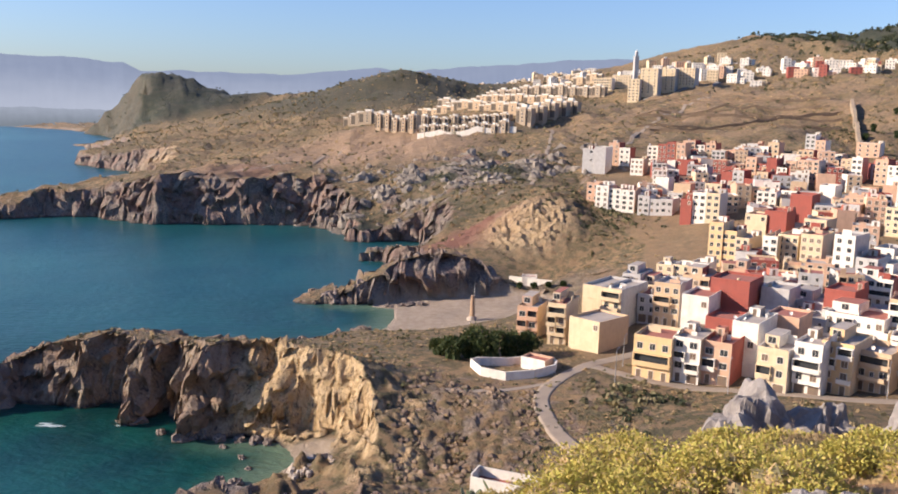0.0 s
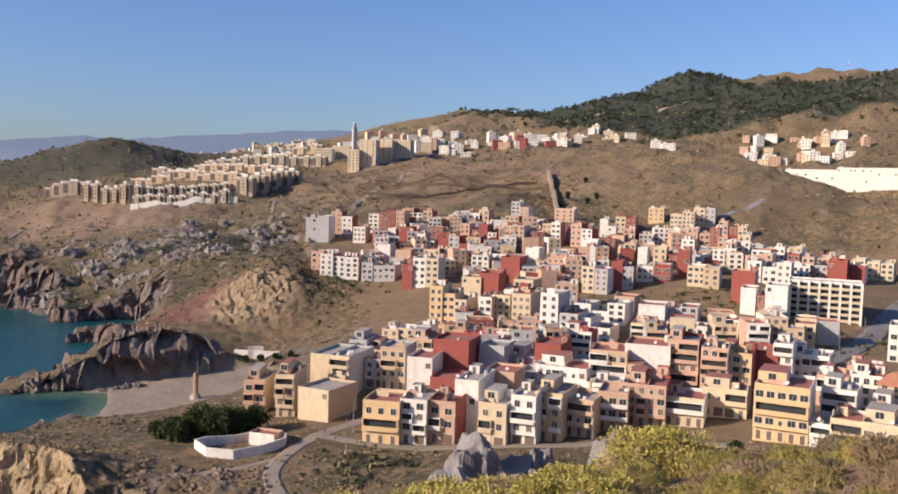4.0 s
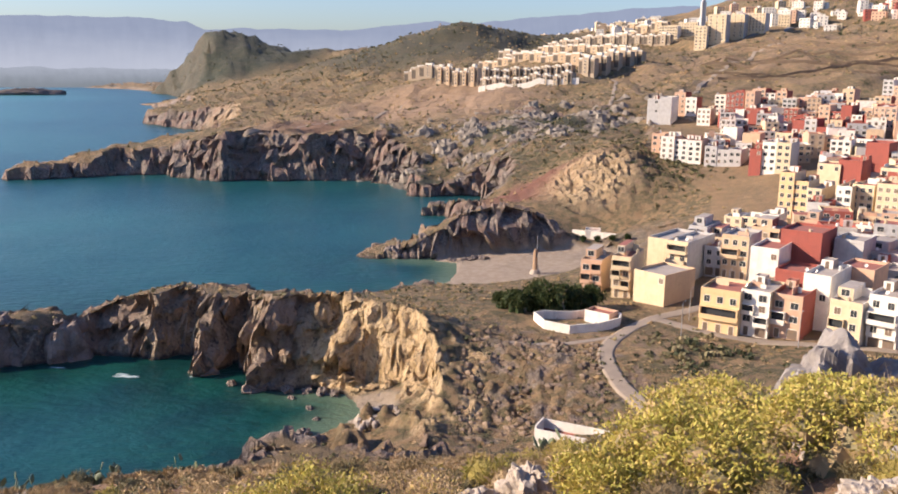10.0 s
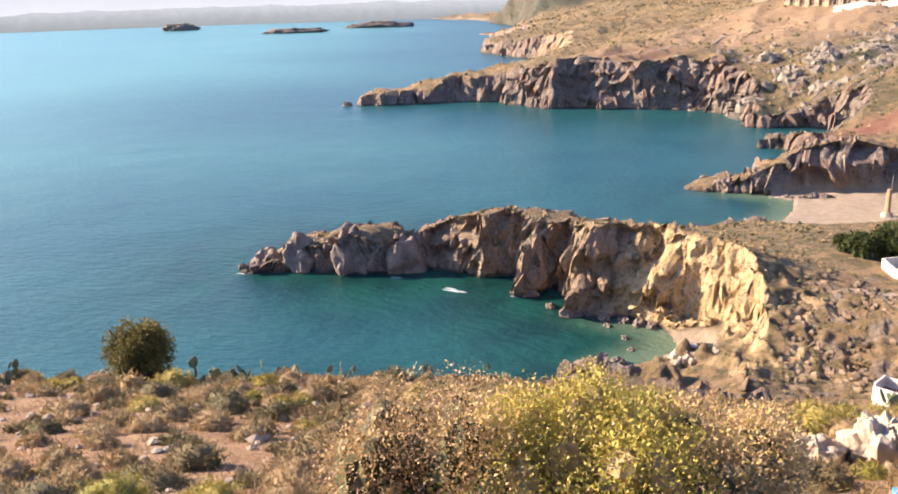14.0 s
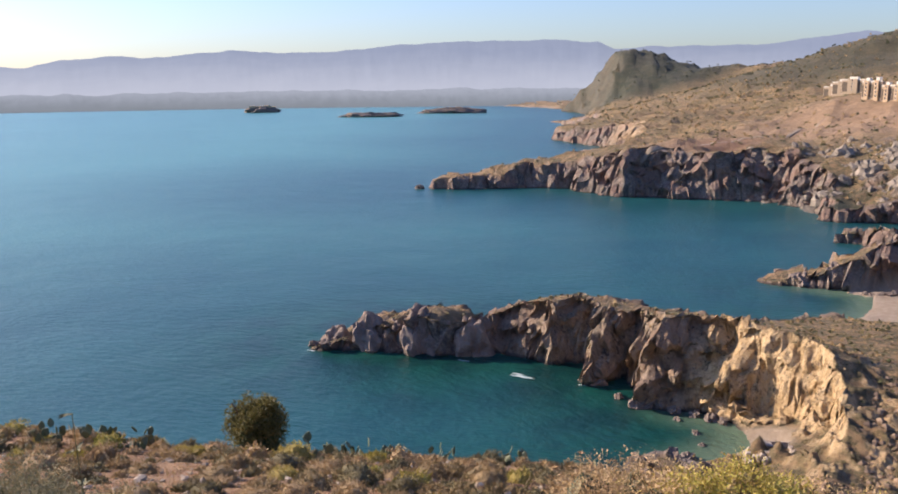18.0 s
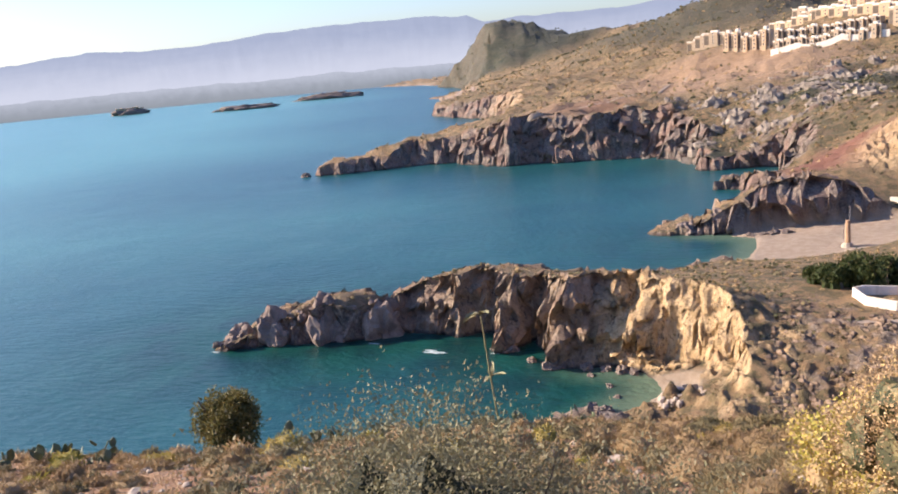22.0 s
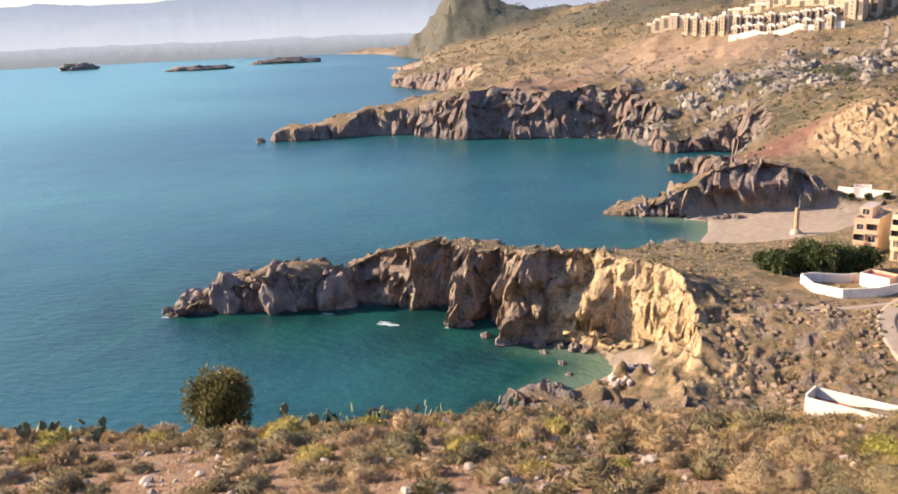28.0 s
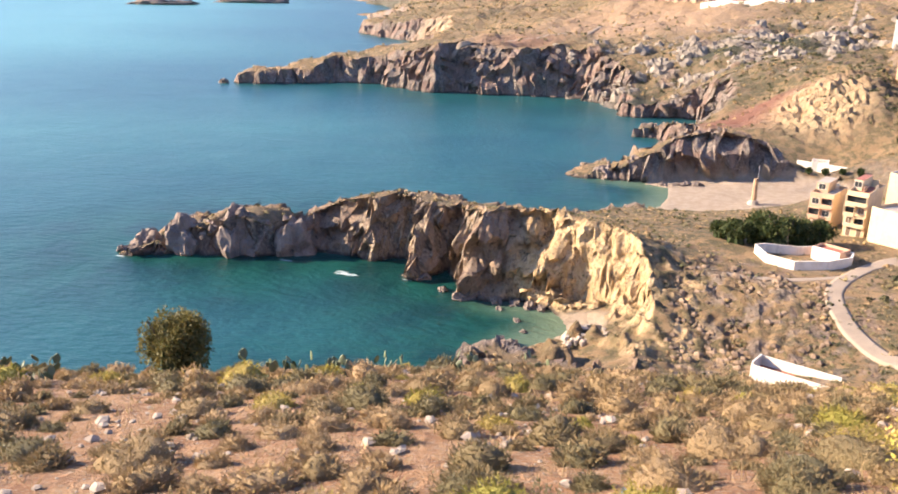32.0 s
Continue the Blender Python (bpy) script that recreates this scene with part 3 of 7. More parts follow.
def build_far_range(name, spans, colour, label):
    """Blue far mountains across the bay: ridges given by degrees to the left of +y and height."""
    for r, ridge, depth in spans:
        a = np.arange(ridge[0][0], ridge[-1][0], 0.1)
        top = np.interp(a, [p[0] for p in ridge], [p[1] for p in ridge]) + 9 * fbm(a / 2.2, a * 0 + r, 1, 4)
        rows = np.linspace(0, 1, 14)
        rad = r - depth * (1 - rows)[:, None] + 0 * a
        z = top * rows[:, None] ** 0.8 + 14 * ridged(a / 1.4, rows[:, None] * 3, r, 3) * rows[:, None] * (1 - rows[:, None]) * 2
        xyz = np.stack([-rad * np.sin(np.radians(a)), rad * np.cos(np.radians(a)), z], -1)
        me = grid_mesh(name, xyz, np.ones((13, len(a) - 1), bool), {})
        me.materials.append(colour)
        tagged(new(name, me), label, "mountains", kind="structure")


# aerial haze put into the colour as a glow that changes with height
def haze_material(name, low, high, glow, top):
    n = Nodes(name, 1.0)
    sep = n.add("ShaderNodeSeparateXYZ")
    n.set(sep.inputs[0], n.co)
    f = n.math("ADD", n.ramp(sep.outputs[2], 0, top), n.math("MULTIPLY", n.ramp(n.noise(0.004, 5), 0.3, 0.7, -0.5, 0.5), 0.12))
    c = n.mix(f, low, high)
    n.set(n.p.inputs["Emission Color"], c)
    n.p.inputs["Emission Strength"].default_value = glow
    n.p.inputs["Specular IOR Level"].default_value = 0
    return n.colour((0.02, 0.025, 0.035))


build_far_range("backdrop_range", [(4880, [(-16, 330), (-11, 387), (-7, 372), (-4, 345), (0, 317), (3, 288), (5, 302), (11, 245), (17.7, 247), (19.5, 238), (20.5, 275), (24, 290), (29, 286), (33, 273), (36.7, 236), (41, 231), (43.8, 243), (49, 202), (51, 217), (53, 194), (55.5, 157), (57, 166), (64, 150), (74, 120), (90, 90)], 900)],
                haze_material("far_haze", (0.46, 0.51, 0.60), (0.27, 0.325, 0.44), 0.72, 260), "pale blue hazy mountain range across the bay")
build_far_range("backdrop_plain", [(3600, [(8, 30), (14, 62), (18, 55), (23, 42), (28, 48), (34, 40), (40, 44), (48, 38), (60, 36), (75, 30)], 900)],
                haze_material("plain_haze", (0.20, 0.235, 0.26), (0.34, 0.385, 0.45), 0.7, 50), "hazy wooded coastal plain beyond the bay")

# ---- the town: middle, width, height, depth, turn and colours (front, sides) of each house ----
# some grey codes paint the shade on pale walls, as at (93, 560)
FRONT_ROW = [
    (54, 214, 9.5, 12.2, 11, -30, "yc"), (62, 212, 6.9, 12.6, 11, -32, "wc"), (69, 210, 7.2, 11.9, 11, -34, "pr"), (79, 218, 6.4, 15.0, 14, -36, "Ww"),
    (80, 202, 7.1, 12.0, 11, -38, "cw"), (87, 199, 6.3, 14.1, 11, -39, "ww"), (95, 201, 7.2, 13.6, 12, -41, "yc"), (103, 200, 7.6, 10.9, 11, -43, "by"),
    (112, 201, 7.7, 11.5, 11, -35, "pb"), (122, 201, 9.9, 12.3, 12, -37, "pr"), (131, 197, 10.0, 8.2, 11, -39, "cw"), (145, 176, 12.5, 15.3, 14, -45, "yw"),
]
SECOND_ROW = [
    (77, 234, 8.4, 10.8, 10, -34, "Rr"), (73, 245, 7.5, 14.9, 12, -32, "Ww"), (91, 227, 8.8, 13.2, 10, -38, "Pp"), (85, 252, 11.2, 17.3, 12, -35, "Rr"),
    (98, 252, 7.9, 13.8, 10, -37, "Gg"), (115, 247, 8.3, 14.1, 11, -41, "Rr"), (82, 278, 8.5, 11.7, 10, -32, "br"), (109, 255, 9.9, 8.7, 12, -39, "gg"),
    (113, 232, 15.0, 10.8, 12, -42, "ww"), (126, 230, 10.9, 15.1, 12, -35, "bp"), (138, 228, 13.1, 16.1, 13, -37, "Wp"), (147, 223, 8.9, 17.7, 12, -39, "pr"),
]
THIRD_ROW = [
    (153, 216, 7.5, 15.8, 11, -41, "pw"), (160, 215, 8.4, 13.4, 11, -43, "yr"), (173, 220, 8.7, 11.3, 12, -44, "Rr"), (177, 216, 5.5, 13.8, 11, -45, "ww"),
    (188, 218, 10.5, 8.4, 11, -47, "ww"), (117, 214, 7.9, 9.5, 9, -35, "ww"), (103, 235, 5.9, 9.2, 9, -40, "gg"), (114, 226, 9.0, 7.7, 9, -43, "wc"),
    (144, 198, 11.5, 8.5, 9, -42, "cp"), (131, 217, 11.4, 9.3, 9, -37, "bp"), (94, 253, 11.4, 7.0, 10, -36, "wc"), (107, 242, 13.8, 7.8, 9, -40, "wp"),
]
BEACH_ROW = [
    (26, 257, 6.2, 11.4, 11, -21, "pb"), (34, 249, 5.4, 13.6, 12, -23, "cc"), (43, 240, 10.2, 9.8, 12, -45, "Cb"), (52, 266, 12.8, 14.7, 16, -36, "Cg"),
    (64, 266, 6.2, 10.1, 11, -29, "gb"), (69, 262, 7.9, 14.4, 11, -31, "bg"), (71, 293, 18.5, 10.7, 12, -30, "gg"), (36.5, 385, 6.5, 4.6, 5, -8, "Ww"),
    (90, 325, 19.8, 6.6, 10, -31, "cw"),
]
BEIGE_BLOCK = [
    (111, 345, 11.1, 18.9, 12, -34, "yc"), (122, 338, 16.3, 12.6, 14, -36, "cc"), (137, 332, 15.6, 13.5, 14, -38, "cc"), (134, 375, 9.1, 13.0, 11, -36, "Cc"),
    (141, 371, 9.1, 14.8, 11, -37, "Rr"), (152, 356, 8.8, 13.8, 12, -39, "cb"), (143, 298, 13.9, 20.5, 13, -42, "wg"), (150, 294, 21.3, 11.5, 12, -43, "ww"),
    (171, 321, 21.6, 8.2, 12, -44, "wg"), (182, 300, 10.1, 11.4, 12, -37, "Ww"), (196, 301, 13.7, 8.0, 12, -39, "gw"), (190, 285, 17.8, 5.7, 9, -40, "ww"),
]
MID_TOWN = [
    (169, 281, 11.6, 8.8, 10, -37, "yp"), (194, 369, 12.1, 12.9, 12, -44, "cw"), (208, 371, 10.9, 14.2, 12, -35, "Rr"), (234, 398, 4.8, 14.0, 8, -36, "Ww"),
    (228, 376, 15.5, 7.9, 10, -37, "wg"), (249, 430, 12.8, 10.9, 11, -36, "bb"), (255, 410, 13.9, 11.4, 11, -38, "cc"), (244, 375, 5.7, 14.8, 10, -39, "Rb"),
    (239, 356, 8.2, 10.1, 10, -40, "cw"), (243, 350, 7.3, 9.9, 10, -41, "bg"), (244, 327, 9.7, 14.8, 12, -43, "Rp"), (238, 310, 12.2, 11.7, 12, -43, "Ww"),
]
EAST_TOWN = [
    (239, 298, 8.5, 16.5, 12, -45, "Ww"), (320, 355, 8.7, 12.2, 11, -48, "Rr"), (331, 355, 9.1, 9.9, 11, -49, "Rw"), (357, 371, 18.5, 10.8, 12, -50, "cg"),
    (313, 461, 18.3, 14.8, 11, -40, "pw"), (316, 439, 11.9, 12.6, 11, -42, "pr"), (330, 437, 13.7, 14.4, 11, -43, "cg"), (324, 413, 16.3, 10.7, 11, -44, "gg"),
    (344, 417, 11.6, 7.3, 11, -45, "Rw"), (279, 355, 19.6, 10.6, 12, -44, "wg"), (315, 371, 17.9, 11.3, 12, -46, "rg"), (289, 406, 12.5, 9.4, 11, -41, "wc"),
]
UPPER_WEST = [
    (93, 560, 14.9, 15.9, 14, -25, "Gw"), (112, 580, 14.4, 15.2, 11, -27, "pr"), (117, 546, 7.9, 10.5, 10, -28, "wc"), (134, 574, 9.5, 13.0, 10, -29, "wc"),
    (141, 557, 16.7, 16.7, 12, -30, "rp"), (120, 491, 7.5, 9.8, 9, -30, "Ww"), (89, 461, 21.1, 12.9, 13, -27, "wp"), (79, 475, 6.8, 11.1, 10, -25, "pp"),
    (107, 448, 17.9, 10.4, 12, -29, "gg"), (115, 419, 5.4, 12.7, 9, -31, "Rr"), (124, 417, 13.0, 15.3, 11, -33, "wg"), (143, 532, 9.7, 11.1, 10, -31, "Rr"),
]
UPPER_MID = [
    (135, 534, 5.0, 10.4, 8, -30, "Ww"), (148, 502, 10.9, 11.6, 10, -32, "wg"), (165, 486, 25.0, 10.0, 12, -35, "Rr"), (188, 502, 11.2, 14.3, 12, -36, "Rr"),
    (151, 456, 15.6, 7.2, 11, -34, "Rb"), (185, 528, 12.7, 10.9, 11, -35, "pp"), (164, 403, 9.6, 13.6, 11, -38, "Rr"), (191, 439, 7.5, 10.0, 10, -40, "Ww"),
    (243, 585, 12.8, 13.2, 10, -39, "gw"), (202, 500, 17.6, 11.9, 12, -38, "pg"), (194, 583, 6.0, 8.4, 8, -34, "Ww"), (206, 578, 21.2, 10.8, 11, -36, "gp"),
]
UPPER_EAST = [
    (227, 494, 11.3, 13.8, 10, -41, "bp"), (242, 482, 13.3, 15.4, 11, -43, "pr"), (278, 518, 10.6, 12.6, 9, -34, "Ww"), (299, 532, 13.7, 11.4, 10, -35, "cr"),
    (334, 552, 10.8, 10.8, 9, -37, "yc"), (330, 513, 15.5, 11.3, 10, -39, "cc"), (351, 518, 14.7, 11.1, 10, -40, "cp"), (167, 586, 19.8, 9.9, 11, -32, "pr"),
    (175, 556, 12.1, 10.6, 10, -33, "gw"), (238, 546, 13.6, 9.7, 10, -40, "wp"), (278, 585, 14.7, 10.5, 9, -41, "pw"), (351, 485, 16.9, 10.2, 10, -42, "pc"),
]
VILLAS = [
    (164, 178, 8.3, 10.9, 10, -49, "ww"), (150, 168, 4.9, 6.2, 9, -48, "ww"), (154, 164, 7.3, 8.1, 10, -49, "cw"), (158, 156, 10.2, 8.6, 12, -51, "cc"),
    (154, 140, 7.9, 9.4, 12, -54, "yc"), (176, 194, 7.9, 8.7, 10, -48, "pw"), (182, 188, 7.5, 9.4, 10, -50, "wp"), (184, 179, 9.4, 9.0, 11, -52, "oc"),
    (191, 174, 8.4, 9.4, 11, -54, "oc"), (174, 171, 9.4, 6.1, 10, -51, "ww"), (174, 161, 9.6, 7.1, 11, -53, "oc"), (192, 200, 8.3, 7.5, 10, -50, "pw"),
]
VILLAS_EAST = [
    (196, 169, 8.5, 7.7, 11, -55, "oc"), (179, 144, 7.2, 9.7, 12, -57, "gw"), (178, 134, 8.1, 7.5, 11, -59, "cw"), (159, 122, 10.2, 4.9, 11, -59, "wc"),
    (175, 150, 7.6, 9.6, 11, -55, "cw"), (353, 283, 15.2, 9.3, 12, -57, "rc"), (332, 256, 19.0, 8.1, 14, -58, "Cc"), (484, 418, 10.0, 13.1, 10, -55, "gw"),
    (497, 396, 12.0, 11.2, 9, -57, "Wc"), (464, 362, 13.8, 10.4, 11, -58, "ww"), (477, 360, 9.7, 13.9, 10, -59, "cc"), (533, 428, 12.9, 12.1, 9, -57, "cw"),
]
LONG_WHITE = [
    (555, 656, 44.4, 13.5, 14, -46, "Ww"), (568, 601, 50.2, 18.5, 14, -49, "Ww"),
]
WHITE_FLATS = [
    (172, 1019, 21.1, 14.5, 12, -26, "cw"), (195, 1027, 22.1, 14.8, 12, -27, "cw"), (190, 930, 12.2, 25.7, 12, -28, "cg"), (206, 932, 18.4, 28.9, 14, -28, "cg"),
    (228, 948, 18.9, 25.2, 14, -30, "cg"), (249, 951, 20.3, 20.3, 14, -31, "cg"),
]
HOUSE_BLOCKS = [("front_row", FRONT_ROW), ("second_row", SECOND_ROW), ("third_row", THIRD_ROW), ("beach_row", BEACH_ROW), ("beige_block", BEIGE_BLOCK), ("mid_town", MID_TOWN), ("east_town", EAST_TOWN), ("upper_west", UPPER_WEST), ("upper_mid", UPPER_MID), ("upper_east", UPPER_EAST), ("villas", VILLAS), ("villas_east", VILLAS_EAST), ("long_white", LONG_WHITE), ("white_flats", WHITE_FLATS)]
# terraced holiday houses: from, to, height, how many
TERRACES = [(-27, 751, 48, 726, 8.7, 9), (-67, 781, -30, 763, 13.7, 5), (-30, 815, 53, 806, 8.0, 9), (-34, 1003, 64, 829, 8.4, 9), (58, 774, 115, 824, 14.8, 5), (18, 1028, 115, 904, 8.9, 8), (40, 1043, 166, 970, 11.3, 10), (109, 1428, 197, 1074, 10.8, 8), (-115, 985, -79, 884, 13.6, 3), (144, 1569, 235, 1493, 8.1, 6), (-11, 1020, 16, 912, 11.4, 3)]


class Shape:
    """Collects boxes and prisms, then makes one mesh of them."""

    def __init__(self):
        self.v, self.f, self.m = [], [], []

    def quad(self, pts, mat=0):
        n = len(self.v)
        self.v += [tuple(p) for p in pts]
        self.f.append(tuple(range(n, n + len(pts))))
        self.m.append(mat)

    def box(self, x0, y0, z0, x1, y1, z1, mat=0, mats=None):
        """mats: materials of front (-y), right, back, left, top, bottom."""
        p = [(x0, y0, z0), (x1, y0, z0), (x1, y1, z0), (x0, y1, z0), (x0, y0, z1), (x1, y0, z1), (x1, y1, z1), (x0, y1, z1)]
        for k, q in enumerate(((0, 1, 5, 4), (1, 2, 6, 5), (2, 3, 7, 6), (3, 0, 4, 7), (4, 5, 6, 7), (3, 2, 1, 0))):
            self.quad([p[i] for i in q], mats[k] if mats else mat)
        return self

    def loft(self, rings, front=0, side=1):
        """Walls between stacked rectangles (x0, y0, x1, y1, z), all in one piece."""
        base = len(self.v)
        for x0, y0, x1, y1, z in rings:
            self.v += [(x0, y0, z), (x1, y0, z), (x1, y1, z), (x0, y1, z)]
        for k in range(len(rings) - 1):
            for e in range(4):
                a, b = base + 4 * k + e, base + 4 * k + (e + 1) % 4
                self.f.append((a, b, b + 4, a + 4))
                self.m.append(front if e == 0 else side)
        return self

    def tube(self, a, b, r0, r1, sides=6, mat=0):
        a, b = Vector(a), Vector(b)
        q = (b - a).to_track_quat("Z", "Y")
        ring = [[p + q @ Vector((r * math.cos(2 * math.pi * k / sides), r * math.sin(2 * math.pi * k / sides), 0)) for k in range(sides)] for p, r in ((a, r0), (b, r1))]
        for k in range(sides):
            j = (k + 1) % sides
            self.quad([ring[0][k], ring[0][j], ring[1][j], ring[1][k]], mat)
        self.quad(ring[1], mat)
        self.quad(ring[0][::-1], mat)
        return self

    def mesh(self, name, mats, soft=False):
        me = bpy.data.meshes.new(name)
        me.from_pydata(self.v, [], self.f)
        for m in mats:
            me.materials.append(m)
        me.polygons.foreach_set("material_index", self.m)
        if soft:
            me.polygons.foreach_set("use_smooth", [True] * len(self.f))
        me.update()
        return me


def part(name, mesh, parent, m=None, label=""):
    ob = new(name, mesh)
    ob.parent = parent
    if m is not None:
        ob.matrix_basis = m
    if label:
        ob["label"] = label
    return ob


def wall_paint(name, a, b, rough=0.85):
    """Sun-bleached render with grain, patches and rain streaks."""
    n = Nodes(name, rough)
    patch = n.ramp(n.noise(0.5, 5), 0.35, 0.7)
    streak = n.ramp(n.noise(1.2, 4, 0.6, (1, 1, 0.12)), 0.5, 0.75)
    grain = n.noise(9, 3)
    c = n.mix(n.math("MULTIPLY", patch, 0.7), a, b)
    c = n.mix(n.math("MULTIPLY", streak, 0.28), c, tuple(0.55 * u for u in b))
    r = n.math("MULTIPLY", n.random(), 0.3)
    c = n.mix(r, c, tuple(0.75 * u for u in a))
    n.bump(grain, 0.25, 0.03)
    return n.colour(c)


PAINT = {
    "w": wall_paint("white_render", (0.806, 0.740, 0.637), (0.621, 0.550, 0.450)),
    "c": wall_paint("cream_render", (0.681, 0.530, 0.337), (0.537, 0.410, 0.253)),
    "y": wall_paint("ochre_render", (0.723, 0.490, 0.253), (0.579, 0.391, 0.196)),
    "p": wall_paint("salmon_render", (0.600, 0.370, 0.244), (0.476, 0.310, 0.206)),
    "b": wall_paint("tan_render", (0.579, 0.410, 0.253), (0.476, 0.340, 0.216)),
    # real grey render, also the painted shade of some white fronts
    "g": wall_paint("grey_and_shade_render", (0.485, 0.460, 0.430), (0.382, 0.350, 0.319)),
    "r": wall_paint("oxblood_render", (0.331, 0.081, 0.056), (0.258, 0.075, 0.056)),
}
PAINT.update(o=PAINT["c"], a=PAINT["w"], h=PAINT["w"])
CONCRETE = plain("roof_concrete", (0.42, 0.35, 0.29), (0.29, 0.25, 0.21), 0.6, 0.9)
RED_ROOF = plain("red_roof_coating", (0.37, 0.125, 0.085), (0.28, 0.115, 0.08), 0.6, 0.85)
TILE = plain("orange_roof_tiles", (0.56, 0.24, 0.12), (0.44, 0.18, 0.10), 1.5, 0.8, spread=0.3)
GLASS = plain("dark_window_glass", (0.03, 0.035, 0.04), (0.07, 0.07, 0.07), 1, 0.15, bump=0.0)
SHUTTER = plain("brown_shutter", (0.20, 0.13, 0.08), (0.12, 0.09, 0.07), 2, 0.6)
FRAME = plain("window_surround", (0.74, 0.68, 0.58), (0.62, 0.56, 0.47), 3, 0.7)
METAL = plain("grey_metal", (0.45, 0.45, 0.46), (0.35, 0.35, 0.36), 3, 0.45, 0.7)
WALL_ORDER = {k: v for k, v in PAINT.items()}


def window_mesh(w, h, shut=False):
    s = Shape()
    t, out = 0.10, 0.07
    s.box(-w / 2 - t, -out, -t, -w / 2, 0.05, h + t, 0).box(w / 2, -out, -t, w / 2 + t, 0.05, h + t, 0)
    s.box(-w / 2, -out, h, w / 2, 0.05, h + t, 0).box(-w / 2 - t, -out - 0.06, -t - 0.05, w / 2 + t, 0.05, -t + 0.06, 0)
    s.box(-w / 2, -0.02, -0.04, w / 2, 0.05, h, 2 if shut else 1)
    s.box(-0.025, -0.05, 0, 0.025, -0.015, h, 0)
    return s.mesh("window", [FRAME, GLASS, SHUTTER])


def frame_mesh(w, h):
    s = Shape()
    t, out = 0.10, 0.07
    s.box(-w / 2 - t, -out, -t, -w / 2, 0.05, h + t, 0).box(w / 2, -out, -t, w / 2 + t, 0.05, h + t, 0)
    s.box(-w / 2, -out, h, w / 2, 0.05, h + t, 0).box(-w / 2 - t, -out - 0.06, -t - 0.05, w / 2 + t, 0.05, -t + 0.06, 0)
    s.box(-0.025, -0.05, 0, 0.025, -0.015, h, 0)
    return s.mesh("window", [FRAME])


def door_mesh(w, h):
    s = Shape()
    s.box(-w / 2 - 0.1, -0.06, 0, -w / 2, 0.05, h + 0.1, 0).box(w / 2, -0.06, 0, w / 2 + 0.1, 0.05, h + 0.1, 0).box(-w / 2, -0.06, h, w / 2, 0.05, h + 0.1, 0)
    s.box(-w / 2, -0.02, 0, w / 2, 0.05, h, 1)
    for k in range(1, 5):
        s.box(-w / 2, -0.04, h * k / 5 - 0.02, w / 2, -0.015, h * k / 5 + 0.02, 1)
    return s.mesh("door", [FRAME, SHUTTER])


WINDOWS = [window_mesh(1.35, 1.5), window_mesh(1.8, 1.5), window_mesh(1.4, 1.5, True), window_mesh(0.8, 1.1)]
DOORS = [door_mesh(1.1, 2.2), door_mesh(2.4, 2.4)]
BALCONIES = {}
SIZES = [(1.35, 1.5, GLASS), (1.8, 1.5, GLASS), (1.4, 1.5, SHUTTER), (0.8, 1.1, GLASS)]
FRAMES = [frame_mesh(w, h) for w, h, _ in SIZES]
PANES = [Shape().box(-w / 2, -0.02, -0.04, w / 2, 0.05, h).mesh("pane", [m]) for w, h, m in SIZES]


def window(root, kind, m, deep):
    """A window; near the eye its pane or shutter is a part of its own."""
    k = WINDOWS.index(kind)
    if not deep:
        return part("window", kind, root, m)
    ob = part("window", FRAMES[k], root, m)
    part("shutter" if k == 2 else "pane", PANES[k], ob)
    return ob



def dish_mesh():
    s = Shape().tube((0, 0, 0), (0, 0, 1.2), 0.04, 0.04, 5, 1)
    rim, c = [], Vector((0, -0.1, 1.5))
    q = Vector((0, -1, 0.7)).to_track_quat("Z", "Y")
    rings = [[c + q @ Vector((r * math.cos(a * math.pi / 5), r * math.sin(a * math.pi / 5), h)) for a in range(10)] for r, h in ((0.05, -0.16), (0.32, -0.1), (0.5, 0.05))]
    for a, b in zip(rings, rings[1:]):
        for k in range(10):
            s.quad([a[k], a[(k + 1) % 10], b[(k + 1) % 10], b[k]])
    return s.mesh("satellite_dish", [PAINT["w"], METAL])


DISH = dish_mesh()
LOGGIAS = {}


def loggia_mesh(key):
    """A covered balcony, one unit wide: slabs, piers, solid front and a dark glass sheet at the back."""
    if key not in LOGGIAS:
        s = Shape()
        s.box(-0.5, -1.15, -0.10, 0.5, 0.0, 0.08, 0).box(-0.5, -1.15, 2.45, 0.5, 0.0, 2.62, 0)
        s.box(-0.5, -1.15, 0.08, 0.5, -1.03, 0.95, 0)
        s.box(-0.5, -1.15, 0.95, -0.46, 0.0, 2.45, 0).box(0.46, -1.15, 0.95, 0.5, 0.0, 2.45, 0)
        # flat dark sheet stands in for the shade of the room behind
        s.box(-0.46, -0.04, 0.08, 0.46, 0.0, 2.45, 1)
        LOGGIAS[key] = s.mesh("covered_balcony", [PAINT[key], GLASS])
    return LOGGIAS[key]


